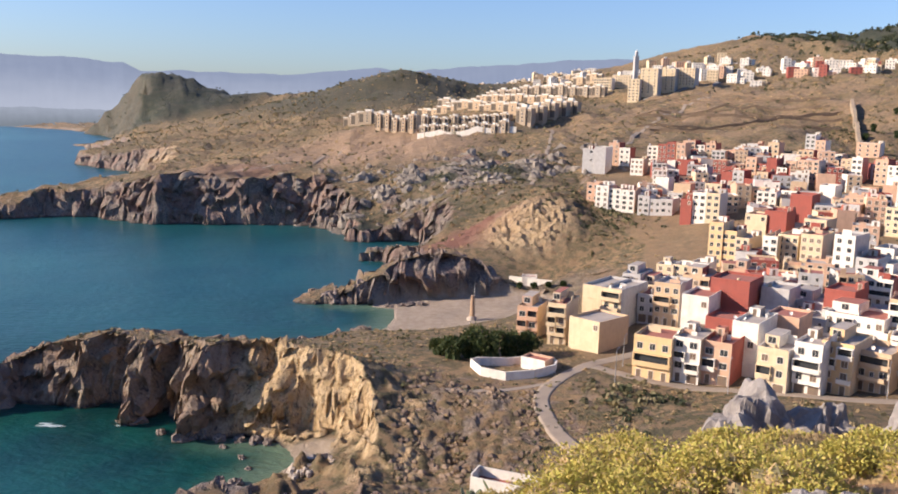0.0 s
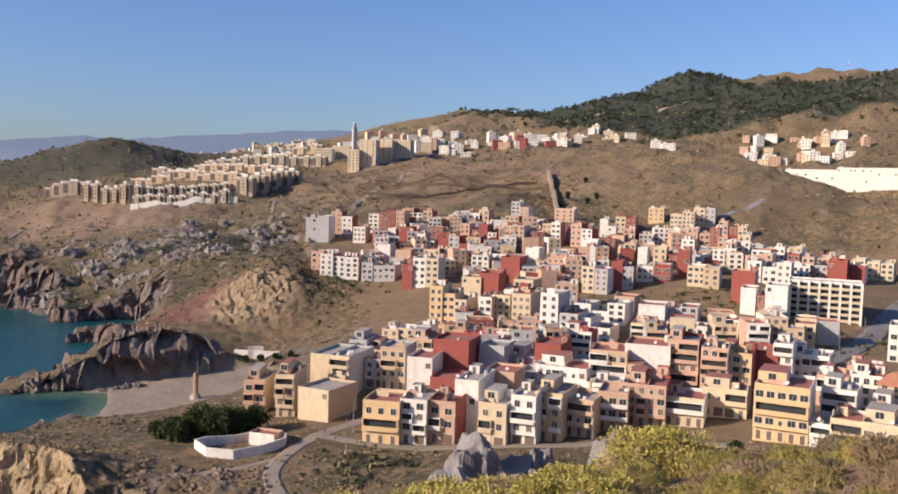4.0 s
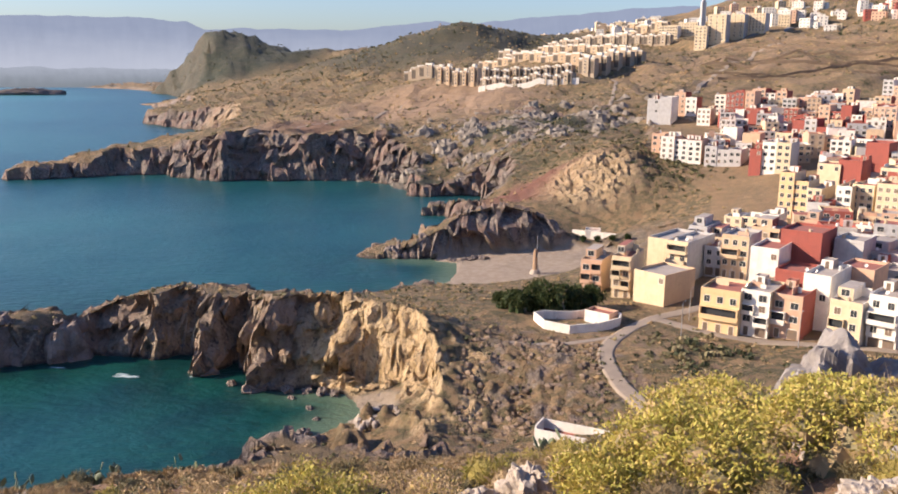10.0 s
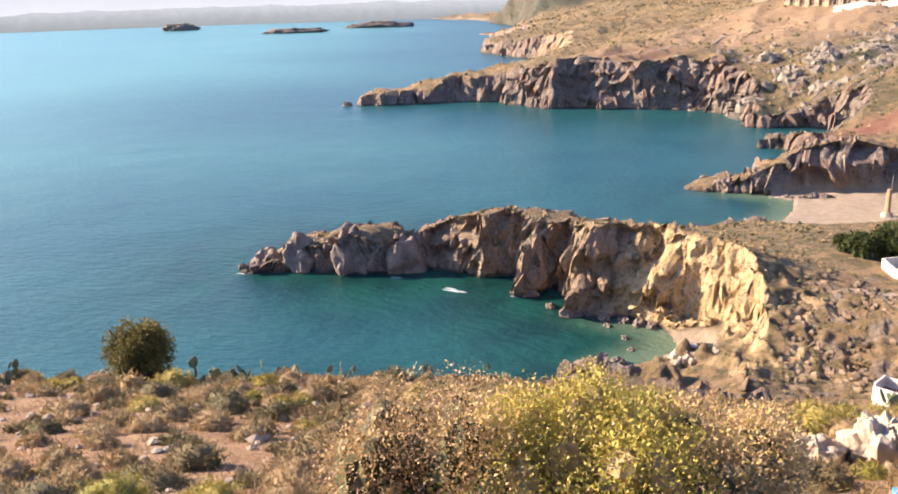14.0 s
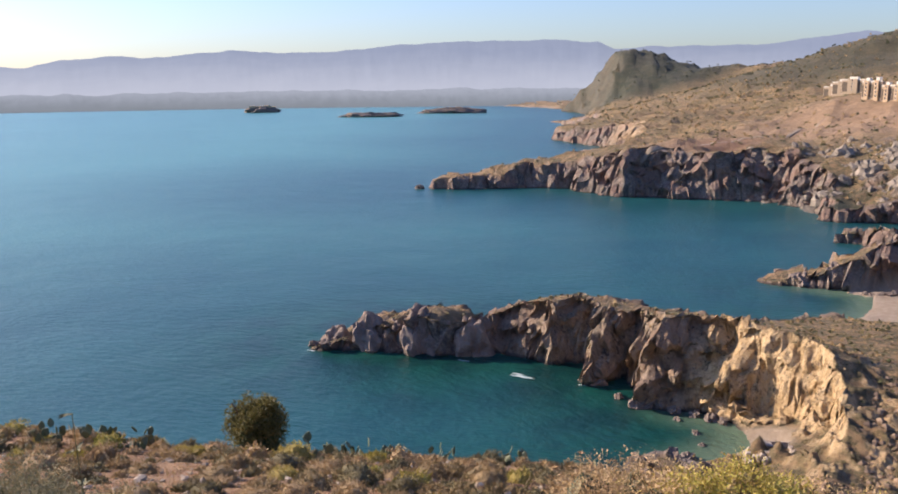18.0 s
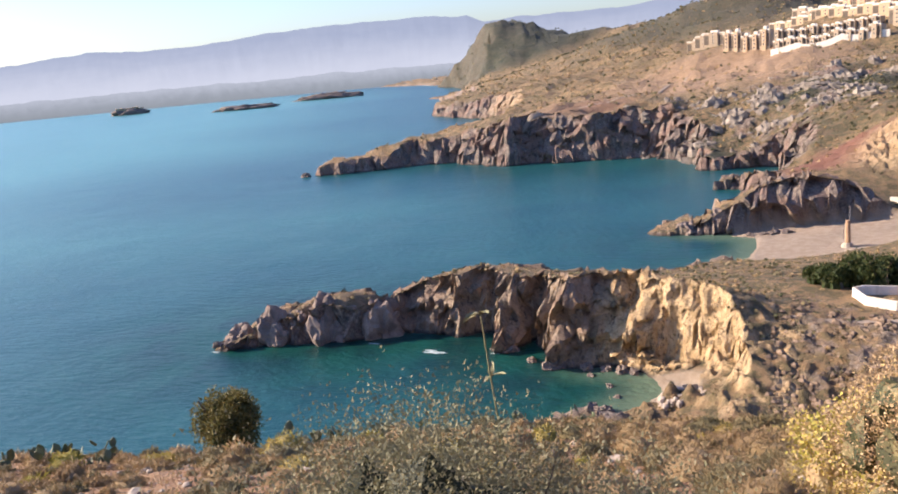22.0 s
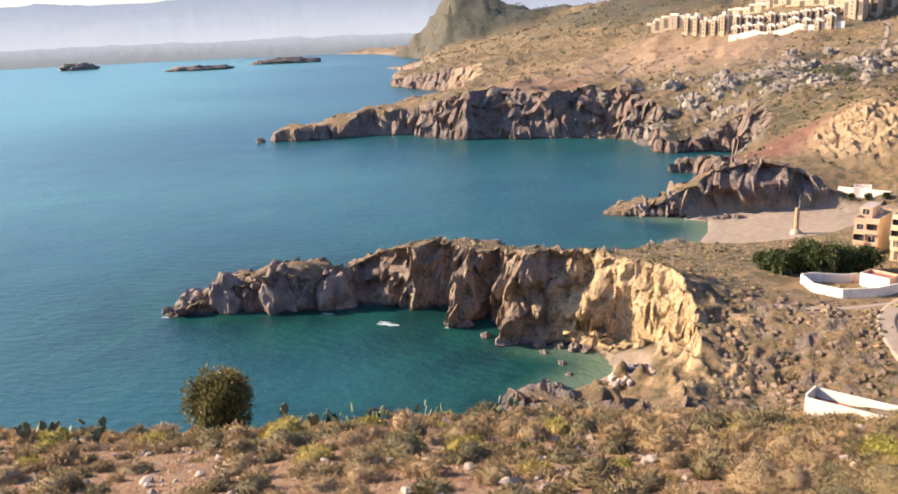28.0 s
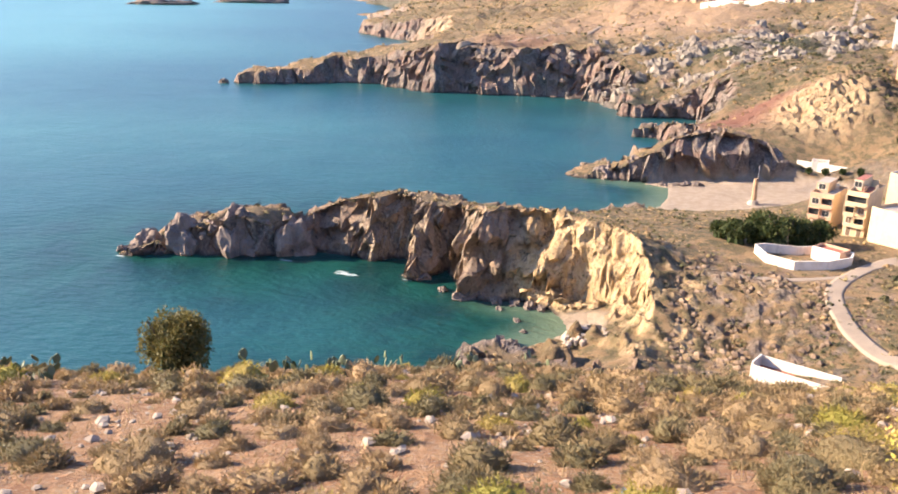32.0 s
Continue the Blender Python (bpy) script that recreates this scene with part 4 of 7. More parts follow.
def balcony_mesh(key):
    if key not in BALCONIES:
        s = Shape()
        s.box(-0.5, -1.1, -0.12, 0.5, 0.02, 0.06, 0)
        s.box(-0.5, -1.1, 0.06, 0.5, -1.0, 0.95, 0).box(-0.5, -1.0, 0.06, -0.46, 0.02, 0.95, 0).box(0.46, -1.0, 0.06, 0.5, 0.02, 0.95, 0)
        BALCONIES[key] = s.mesh("balcony", [PAINT[key]])
    return BALCONIES[key]


LABELS = {"w": "white rendered", "c": "cream rendered", "y": "ochre yellow rendered", "p": "salmon pink rendered", "b": "tan rendered", "g": "grey-toned rendered", "r": "dark red rendered", "o": "cream rendered", "a": "white rendered", "h": "white rendered"}
dice = random.Random(11)


def house(x, y, w, h, depth, turn, code, group, detail=2, z=None):
    """A flat-roofed town house with storeys, parapet, stair hut, windows, doors and balconies on its front (-y)."""
    front, side = code[0], code[1]
    h, depth = h * 0.9, depth * 1.18
    blank = front.isupper()
    front = front.lower()
    base = height(x, y) if z is None else z
    floors = max(1, round(h / 3.15))
    fh = h / (floors + 0.28)
    roof = floors * fh
    tiled = front == "o"
    top = roof if tiled else h
    root = new("house")
    root.matrix_world = pose(x, y, base, 0, 0, turn)
    words = f"{LABELS[front]} {floors}-storey house" if floors > 1 else f"{LABELS[front]} one-storey house"
    words += " with an orange tiled roof" if tiled else " with a blank party wall" if blank else " with windows and a flat roof"
    tagged(root, words, "house", group)
    hw, hd = w / 2, depth / 2
    roof_mat = dice.choice([CONCRETE, RED_ROOF]) if front != "r" else RED_ROOF
    # shell, with the ground storey set back under the upper ones on some houses
    s = Shape()
    setback = 0.9 if (floors >= 3 and not blank and detail >= 2 and dice.random() < 0.55) else 0.0
    rings = [(-hw, -hd + setback, hw, hd, -4), (-hw, -hd + setback, hw, hd, fh - 0.12)]
    for k in range(1, floors + 1):
        o = 0.1 if detail >= 2 else 0.0
        rings += [(-hw - o * 0.3, -hd - o, hw + o * 0.3, hd, k * fh - 0.12), (-hw - o * 0.3, -hd - o, hw + o * 0.3, hd, k * fh + 0.05), (-hw, -hd, hw, hd, k * fh + 0.05)]
        if k < floors:
            rings.append((-hw, -hd, hw, hd, (k + 1) * fh - 0.12))
    s.loft(rings)
    part("wall", s.mesh("wall", [PAINT[front], PAINT[side]]), root)
    if tiled:
        s = Shape()
        e, rise = 0.5, min(w, depth) * 0.26
        c = [(-hw - e, -hd - e, roof), (hw + e, -hd - e, roof), (hw + e, hd + e, roof), (-hw - e, hd + e, roof)]
        a, b = ((-hw * 0.4, 0, roof + rise), (hw * 0.4, 0, roof + rise))
        for q in ((c[0], c[1], b, a), (c[2], c[3], a, b), (c[1], c[2], b), (c[3], c[0], a)):
            s.quad(q)
        s.box(-hw - e, -hd - e, roof - 0.18, hw + e, hd + e, roof - 0.01, 0)
        part("roof", s.mesh("roof", [TILE]), root)
    else:
        s = Shape()
        s.box(-hw + 0.2, -hd + 0.2, roof - 0.02, hw - 0.2, hd - 0.2, roof + 0.05)
        part("roof", s.mesh("roof", [roof_mat]), root)
        s = Shape()
        s.loft([(-hw, -hd, hw, hd, roof + 0.05), (-hw, -hd, hw, hd, top), (-hw + 0.2, -hd + 0.2, hw - 0.2, hd - 0.2, top), (-hw + 0.2, -hd + 0.2, hw - 0.2, hd - 0.2, roof)])
        part("parapet", s.mesh("parapet", [PAINT[front], PAINT[side]]), root)
        if detail >= 1 and dice.random() < 0.5 and w > 5:
            s = Shape()
            sw, sd = dice.uniform(1.1, 1.7), dice.uniform(1.5, 2.2)
            hx, hy = dice.choice([-1, 1]) * (hw - sw - 0.2), hd - sd - 0.2
            s.loft([(hx - sw, hy - sd, hx + sw, hy + sd, roof), (hx - sw, hy - sd, hx + sw, hy + sd, roof + 2.2), (hx - sw + 0.15, hy - sd + 0.15, hx + sw - 0.15, hy + sd - 0.15, roof + 2.2), (hx - sw + 0.15, hy - sd + 0.15, hx + sw - 0.15, hy + sd - 0.15, roof + 2.0)])
            s.quad([(hx - sw + 0.15, hy - sd + 0.15, roof + 2.0), (hx + sw - 0.15, hy - sd + 0.15, roof + 2.0), (hx + sw - 0.15, hy + sd - 0.15, roof + 2.0), (hx - sw + 0.15, hy + sd - 0.15, roof + 2.0)], 1)
            part("stair_hut", s.mesh("stair_hut", [PAINT[dice.choice([front, side, "w"])], roof_mat]), root)
            part("door", DOORS[0], root, Matrix.Translation((hx, hy - sd, roof + 0.05)) @ Matrix.Scale(0.85, 4))
        if detail >= 2 and floors >= 2 and not blank and dice.random() < 0.45:
            s = Shape()
            pw = dice.uniform(0.35, 0.6) * w
            s.box(-hw, -hd + depth * 0.35, roof + 0.05, -hw + pw, hd, roof + 2.9, mats=[0, 1, 1, 1, 2, 1])
            part("penthouse", s.mesh("penthouse", [PAINT[front], PAINT[side], roof_mat]), root, None, "room built on the roof terrace")
            part("window", WINDOWS[1], root, Matrix.Translation((-hw + pw / 2, -hd + depth * 0.35, roof + 1.0)))
        if detail >= 1 and not blank and w > 4.5:
            for k in range(dice.choice([1, 2, 2, 3]) if detail >= 2 else 1):
                s = Shape()
                tall = dice.uniform(0.9, 2.3)
                if dice.random() < 0.5:
                    x0, y0 = dice.choice([-hw + 0.02, hw - 0.2, 0.0]), dice.uniform(-hd + 0.25, 0)
                    s.box(x0, y0, roof + 0.05, x0 + 0.18, y0 + dice.uniform(1.5, hd), roof + 0.05 + tall)
                else:
                    x0, y0 = dice.uniform(-hw + 0.25, 0), dice.uniform(-hd * 0.5, hd - 0.4)
                    s.box(x0, y0, roof + 0.05, x0 + dice.uniform(1.2, hw - 0.3), y0 + 0.18, roof + 0.05 + tall)
                part("terrace_wall", s.mesh("terrace_wall", [PAINT[dice.choice([front, side, "w", "p"])]]), root)
        if detail >= 2 and dice.random() < 0.35:
            s = Shape()
            cx, cy = dice.uniform(-hw + 1, hw - 1), dice.uniform(-hd + 1, hd - 1)
            s.tube((cx, cy, roof + 0.05), (cx, cy, roof + 1.3), 0.55, 0.5, 10)
            part("water_tank", s.mesh("water_tank", [PAINT[dice.choice("gbw")]]), root, None, "round rooftop water tank")
        if detail >= 2 and dice.random() < 0.4:
            part("satellite_dish", DISH, root, Matrix.Translation((dice.uniform(-hw + 0.6, hw - 0.6), -hd + 0.4, roof + 0.1)) @ pose(0, 0, 0, 0, 0, dice.uniform(-60, 60)), "white satellite dish")
    # openings
    if detail == 0:
        return root
    cols = max(1, int((w - 0.6) / 2.3))
    if detail == 1:
        cols = min(cols, 3) if w < 20 else int(w / 3)
    kind = dice.choice(WINDOWS[:3])
    face = -hd
    trim = dice.choice([front, front, "w"])
    for k in range(floors):
        bays = set()
        if not blank and k > 0 and detail >= 2 and dice.random() < 0.66:
            span = min(cols, dice.choice([1, 1, 2, cols]))
            first = dice.randint(0, cols - span)
            bays = set(range(first, first + span))
            bw = span * w / cols
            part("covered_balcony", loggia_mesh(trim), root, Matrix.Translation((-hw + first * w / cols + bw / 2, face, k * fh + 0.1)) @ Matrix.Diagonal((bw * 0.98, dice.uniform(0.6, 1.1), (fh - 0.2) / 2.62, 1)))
        for c in range(cols):
            px = -hw + (c + 0.5) * w / cols
            if c in bays or (blank and (dice.random() < 0.9 or k == 0)):
                continue
            yk = face + (setback if k == 0 else 0)
            if k == 0 and detail >= 2:
                part("door", dice.choice(DOORS) if w / cols > 2.7 else DOORS[0], root, Matrix.Translation((px, yk, 0.02)))
            else:
                window(root, kind if dice.random() < 0.8 else dice.choice(WINDOWS), Matrix.Translation((px, yk, k * fh + 0.9)), math.hypot(x, y) < 262)
        if not blank and k > 0 and not bays and detail >= 2 and dice.random() < 0.3:
            bw = dice.choice([0.42, 0.9]) * w
            part("balcony", balcony_mesh(trim), root, Matrix.Translation((dice.choice([-1, 1]) * (hw - bw / 2) * 0.98, face, k * fh + 0.1)) @ Matrix.Diagonal((bw, 1, 1, 1)))
    if detail >= 2 and depth > 7:
        for k in range(1, floors):
            for c in range(2):
                if dice.random() < 0.55:
                    part("window", WINDOWS[3], root, Matrix.Translation((-hw, -hd + depth * (0.3 + 0.4 * c), k * fh + 1.0)) @ pose(0, 0, 0, 0, 0, -90))
    return root


for block, rows in HOUSE_BLOCKS:
    for r in rows:
        near = math.hypot(r[0], r[1])
        hx, hy, wide, tall, deep, turn, code = r
        units = 1 if near < 270 or wide < 10.5 or near > 640 or block == "long_white" else max(2, round(wide / 6.5))
        for k in range(units):
            off = (k + 0.5 - units / 2) * wide / units
            c = code if k == 0 or dice.random() < 0.4 else dice.choice("wwcprgb") + code[1]
            h = tall * (1.0 if k == 0 else dice.choice([0.62, 0.8, 0.95, 1.1]))
            house(hx + off * math.cos(radians(turn)), hy + off * math.sin(radians(turn)) + (dice.uniform(-1.5, 1.5) if units > 1 else 0), wide / units - (0.05 if units > 1 else 0), h, deep, turn, c, "houses of the " + block.replace("_", " "), 2 if near < 330 else 1)


def apartment_block(x, y, w, h, depth, turn, floors, bays):
    """The long white block with stacked balconies between white piers."""
    root = tagged(new("apartment_block"), "long white six-storey apartment block with stacked dark balconies", "apartment block")
    root.matrix_world = pose(x, y, height(x, y) - 0.5, 0, 0, turn)
    hw, hd, fh = w / 2, depth / 2, h / (floors + 0.3)
    s = Shape().box(-hw, -hd, -4, hw, hd, floors * fh, 0)
    part("wall", s.mesh("wall", [PAINT["w"]]), root)
    s = Shape().box(-hw, -hd, floors * fh, hw, -hd + 0.2, h).box(-hw, hd - 0.2, floors * fh, hw, hd, h).box(-hw, -hd + 0.2, floors * fh, -hw + 0.2, hd - 0.2, h).box(hw - 0.2, -hd + 0.2, floors * fh, hw, hd - 0.2, h)
    part("parapet", s.mesh("parapet", [PAINT["w"]]), root)
    s = Shape().box(-hw + 0.2, -hd + 0.2, floors * fh, hw - 0.2, hd - 0.2, floors * fh + 0.06)
    part("roof", s.mesh("roof", [CONCRETE]), root)
    pier = Shape().box(-0.45, -1.5, -4, 0.45, 0.0, h - 0.2).mesh("pier", [PAINT["w"]])
    bw = w / bays
    gap = Shape().box(-bw / 2 + 0.5, -0.03, 0.05, bw / 2 - 0.5, 0.02, fh - 0.3).mesh("balcony_door", [GLASS])
    slab = balcony_mesh("c")
    for k in range(bays + 1):
        part("pier", pier, root, Matrix.Translation((-hw + k * bw, -hd, 0)))
    for k in range(bays):
        for f in range(floors):
            px = -hw + (k + 0.5) * bw
            part("balcony_door", gap, root, Matrix.Translation((px, -hd, f * fh)))
            part("balcony", slab, root, Matrix.Translation((px, -hd, f * fh + 0.1)) @ Matrix.Diagonal((bw - 0.9, 1.2, 1, 1)))
    for f in range(floors):
        part("window", WINDOWS[1], root, Matrix.Translation((-hw, 0, f * fh + 1)) @ pose(0, 0, 0, 0, 0, -90))
    return root


apartment_block(263, 299, 28, 16.4, 14, -42, 6, 7)


def public_building(x, y, turn):
    """The white building of offset wings with an arched porch beside the main road."""
    root = tagged(new("public_building"), "large white building of stepped wings with an arched porch", "building")
    root.matrix_world = pose(x, y, height(x, y) - 0.4, 0, 0, turn)
    for k, (x0, y0, x1, y1, h) in enumerate([(-10, -7, -1, 7, 12.0), (-1, -4, 9, 8, 10.5), (9, -1, 26, 9, 8.0)]):
        s = Shape().box(x0, y0, -4, x1, y1, h, 0)
        part("wing", s.mesh("wing", [PAINT["w"]]), root)
        s = Shape().box(x0, y0, h, x1, y0 + 0.25, h + 0.8).box(x0, y1 - 0.25, h, x1, y1, h + 0.8).box(x0, y0 + 0.25, h, x0 + 0.25, y1 - 0.25, h + 0.8).box(x1 - 0.25, y0 + 0.25, h, x1, y1 - 0.25, h + 0.8)
        part("parapet", s.mesh("parapet", [PAINT["w"]]), root)
        s = Shape().box(x0 + 0.25, y0 + 0.25, h, x1 - 0.25, y1 - 0.25, h + 0.05)
        part("roof", s.mesh("roof", [CONCRETE]), root)
        for f in range(int(h / 3.6)):
            for c in range(int((x1 - x0) / 3)):
                part("window", WINDOWS[1], root, Matrix.Translation((x0 + 1.6 + 3 * c, y0, f * 3.5 + 1.2)))
    for c in range(5):
        s = Shape().box(-0.25, -0.25, 0, 0.25, 0.25, 3.4)
        part("column", s.mesh("column", [PAINT["w"]]), root, Matrix.Translation((-1 + 2.6 * c, -7.5, 0)))
    s = Shape().box(-1.5, -8, 3.4, 10, -4, 3.9)
    part("porch_roof", s.mesh("porch_roof", [PAINT["w"]]), root)


public_building(235, 221, -47)


ESTATE = wall_paint("beige_render", (0.44, 0.335, 0.23), (0.35, 0.27, 0.185))
SHADE = plain("painted_shade", (0.10, 0.08, 0.06), (0.16, 0.125, 0.095), 0.8, 0.9)


def terrace_unit(x, y, h, turn, w, tall):
    """A unit of the holiday estate: stepped body, bay tower and white rooftop turret."""
    root = tagged(new("terrace_house"), "beige terraced holiday house with a white rooftop turret", "house", "terraced houses on the hill")
    root.matrix_world = pose(x, y, height(x, y), 0, 0, turn)
    hw = w / 2
    s = Shape().box(-hw, -4, -5, hw, 5, h * 0.85, mats=[0, 0, 0, 0, 1, 0])
    part("wall", s.mesh("wall", [ESTATE, PAINT["w"]]), root)
    s = Shape().box(-hw + 0.1, -4.25, h * 0.85 - 0.35, hw - 0.1, -4.0, h * 0.85 + 0.7)
    part("parapet", s.mesh("parapet", [PAINT["w"]]), root)
    # flat dark sheets paint the shade of balcony hollows onto the wall
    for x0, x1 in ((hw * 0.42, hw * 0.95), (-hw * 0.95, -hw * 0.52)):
        part("recess", Shape().box(x0, -4.06, 0.3, x1, -3.98, h * 0.70).mesh("recess", [SHADE]), root, None, "flat dark panel painted for balcony shade")
    s = Shape().box(-hw * 0.45, -5.2, -5, hw * 0.35, -4, h * 0.92, mats=[0, 0, 0, 0, 1, 0])
    part("bay", s.mesh("bay", [PAINT["b"] if tall else ESTATE, PAINT["w"]]), root)
    s = Shape().box(-hw * 0.42, -2.5, h * 0.85, hw * 0.3, 1.5, h * 1.08, 0)
    e = hw * 0.42
    s.quad([(-e, -2.7, h * 1.08 + 0.02), (e * 0.8, -2.7, h * 1.08 + 0.02), (e * 0.8, 1.7, h * 1.08 + 0.02), (-e, 1.7, h * 1.08 + 0.02)])
    part("turret", s.mesh("turret", [PAINT["w"]]), root)
    for f in range(max(1, int(h / 3.2))):
        part("window", WINDOWS[0], root, Matrix.Translation((-hw * 0.08, -5.2, f * 3.0 + 1.0)))
    return root


for n, (ax, ay, bx, by, h, count) in enumerate(TERRACES):
    width = math.hypot(bx - ax, by - ay) / count
    facing = math.degrees(math.atan2(-(ax + bx) / 2, (ay + by) / 2)) - 26
    for k in range(count):
        u = (k + 0.5) / count
        terrace_unit(ax + (bx - ax) * u, ay + (by - ay) * u, h * dice.uniform(0.9, 1.1), facing, min(width * 1.0, 22), n % 2)

# houses on the skyline and across the valley: middle of a quarter, its spread, how many
QUARTERS = [(318, 1010, 42, 80, 24, "wcwpw"), (405, 975, 55, 75, 32, "wprcw"), (448, 945, 26, 40, 6, "wcw"), (530, 1010, 40, 60, 9, "wcw"), (556, 880, 24, 40, 6, "wcw"), (690, 840, 75, 70, 40, "wwcwp"),
            (335, 1190, 30, 80, 8, "wcw"), (275, 1230, 45, 110, 26, "wcwp"), (195, 1560, 60, 120, 30, "wcwb"), (120, 1700, 90, 120, 20, "wcb"), (-400, 2360, 50, 50, 10, "wcw"), (505, 420, 45, 45, 10, "wcb"), (-920, 2370, 110, 60, 14, "wwc"), (-700, 2520, 160, 60, 26, "wcb")]
far_town = Shape()
FAR_MATS = [PAINT[k] for k in "wcpbr"] + [GLASS, CONCRETE]
for cx, cy, rx, ry, count, codes in QUARTERS:
    for k in range(count):
        a, r = dice.uniform(0, 6.28), math.sqrt(dice.random())
        x, y = cx + rx * r * math.cos(a), cy + ry * r * math.sin(a)
        z, w, d, floors = height(x, y), dice.uniform(7, 14), dice.uniform(8, 11), dice.choice([1, 1, 2, 2, 3, 3] if cx > 500 else [1, 2, 2, 3, 3, 4])
        h = floors * 3.1 + 0.6
        q = pose(x, y, z, 0, 0, math.degrees(math.atan2(-x, y)) + dice.uniform(-25, 25))
        one = Shape().box(-w / 2, -d / 2, -4, w / 2, d / 2, h, mats=["wcpbr".index(dice.choice(codes))] * 4 + [6, 6])
        if dice.random() < 0.5:
            one.box(-1.5, 0, h, 1.5, 3, h + 2.4, 0)
        for f in range(floors):
            for c in range(int(w / 3)):
                px = -w / 2 + (c + 0.5) * w / int(w / 3)
                one.box(px - 0.6, -d / 2 - 0.05, f * 3.1 + 1, px + 0.6, -d / 2 + 0.02, f * 3.1 + 2.3, 5)
        n = len(far_town.v)
        far_town.v += [tuple(q @ Vector(v)) for v in one.v]
        far_town.f += [tuple(i + n for i in face) for face in one.f]
        far_town.m += one.m
tagged(new("distant_houses", far_town.mesh("distant_houses", FAR_MATS)), "small white and cream houses crowded on the far slopes", "houses", kind="stuff")

# houses that fill the quarters between the rows
FILL = [(150, 262, 60, 24, 16), (120, 290, 40, 26, 12), (215, 265, 30, 30, 8), (140, 470, 40, 45, 26), (205, 460, 45, 60, 26), (180, 545, 60, 30, 20), (270, 480, 40, 45, 14), (310, 400, 55, 45, 22), (170, 400, 30, 30, 12), (150, 330, 40, 22, 10), (185, 185, 26, 22, 12), (205, 160, 20, 25, 10)]
PLACED = [(r[0], r[1], max(r[2], r[4]) * 0.5) for _, rows in HOUSE_BLOCKS for r in rows] + [(264, 298, 18), (235, 221, 16)]
MAIN_ROADS = [[(470, 420), (426, 386), (375, 350), (324, 314), (290, 292), (261, 269), (232, 248), (203, 228), (186, 238), (160, 252), (128, 262), (98, 268)],
              [(98, 268), (72, 252), (52, 231), (37, 220), (26, 203), (21.5, 193), (23, 182), (28, 169), (36, 160), (50, 152), (70, 140)],
              [(37, 220), (44, 211), (58, 203), (72, 197.5), (92, 189), (118, 184), (132, 168), (150, 152), (175, 128), (200, 100)],
              [(140, 372), (170, 410), (202, 452), (241, 471), (292, 506), (340, 520), (400, 520)], [(26, 203), (12, 199), (0, 198), (-8, 200)], [(186, 905), (230, 935), (281, 960), (330, 985)]]


def road_gap(x, y):
    best = 1e9
    for line in MAIN_ROADS:
        for (ax, ay), (bx, by) in zip(line, line[1:]):
            u = min(1, max(0, ((x - ax) * (bx - ax) + (y - ay) * (by - ay)) / ((bx - ax) ** 2 + (by - ay) ** 2)))
            best = min(best, math.hypot(x - ax - u * (bx - ax), y - ay - u * (by - ay)))
    return best


for cx, cy, rx, ry, count in FILL:
    for k in range(count * 4):
        a, r = dice.uniform(0, 6.28), math.sqrt(dice.random())
        x, y = cx + rx * r * math.cos(a), cy + ry * r * math.sin(a)
        size = dice.uniform(7, 10.5)
        if all(math.hypot(x - px, y - py) > size * 0.55 + pr for px, py, pr in PLACED) and road_gap(x, y) > size * 0.6 + 3:
            PLACED.append((x, y, size * 0.5))
            code = dice.choice("wwcpbrgwcp")
            if dice.random() < 0.2:
                code = code.upper()
            house(x, y, size, dice.choice([6.6, 7, 9.6, 10, 12.6]), dice.uniform(8, 11), math.degrees(math.atan2(-x, y)) + dice.choice([-12, 0, 6, 14]), code + dice.choice("wcprg"), "houses of the old quarter", 2 if math.hypot(x, y) < 330 else 1)


def road_strip(line, width, mat, name, label, lift=0.05):
    """A strip laid over the ground."""
    pts = []
    for (ax, ay), (bx, by) in zip(line, line[1:]):
        n = max(2, int(math.hypot(bx - ax, by - ay) / 2))
        pts += [(ax + (bx - ax) * k / n, ay + (by - ay) * k / n) for k in range(n)]
    pts = np.array(pts + [line[-1]], float)
    for _ in range(6):
        pts[1:-1] = (pts[:-2] + 2 * pts[1:-1] + pts[2:]) / 4
    d = np.gradient(pts, axis=0)
    d /= np.linalg.norm(d, axis=1, keepdims=True)
    side = np.stack([-d[:, 1], d[:, 0]], -1)
    rows = []
    for off in np.linspace(-1, 1, 7):
        p = pts + side * off * width / 2
        rows.append(np.c_[p, land(p[:, 0], p[:, 1])[0]])
    z = np.max([r[:, 2] for r in rows], axis=0)
    for r, off in zip(rows, np.linspace(-1, 1, 7)):
        r[:, 2] = 0.45 * z + 0.55 * r[:, 2] + lift
    skirt = [rows[0] - (0, 0, 0.8), *rows, rows[-1] - (0, 0, 0.8)]
    me = grid_mesh(name, np.stack(skirt), np.ones((8, len(pts) - 1), bool), {})
    me.materials.append(mat)
    return tagged(new(name, me), label, "road", kind="structure")


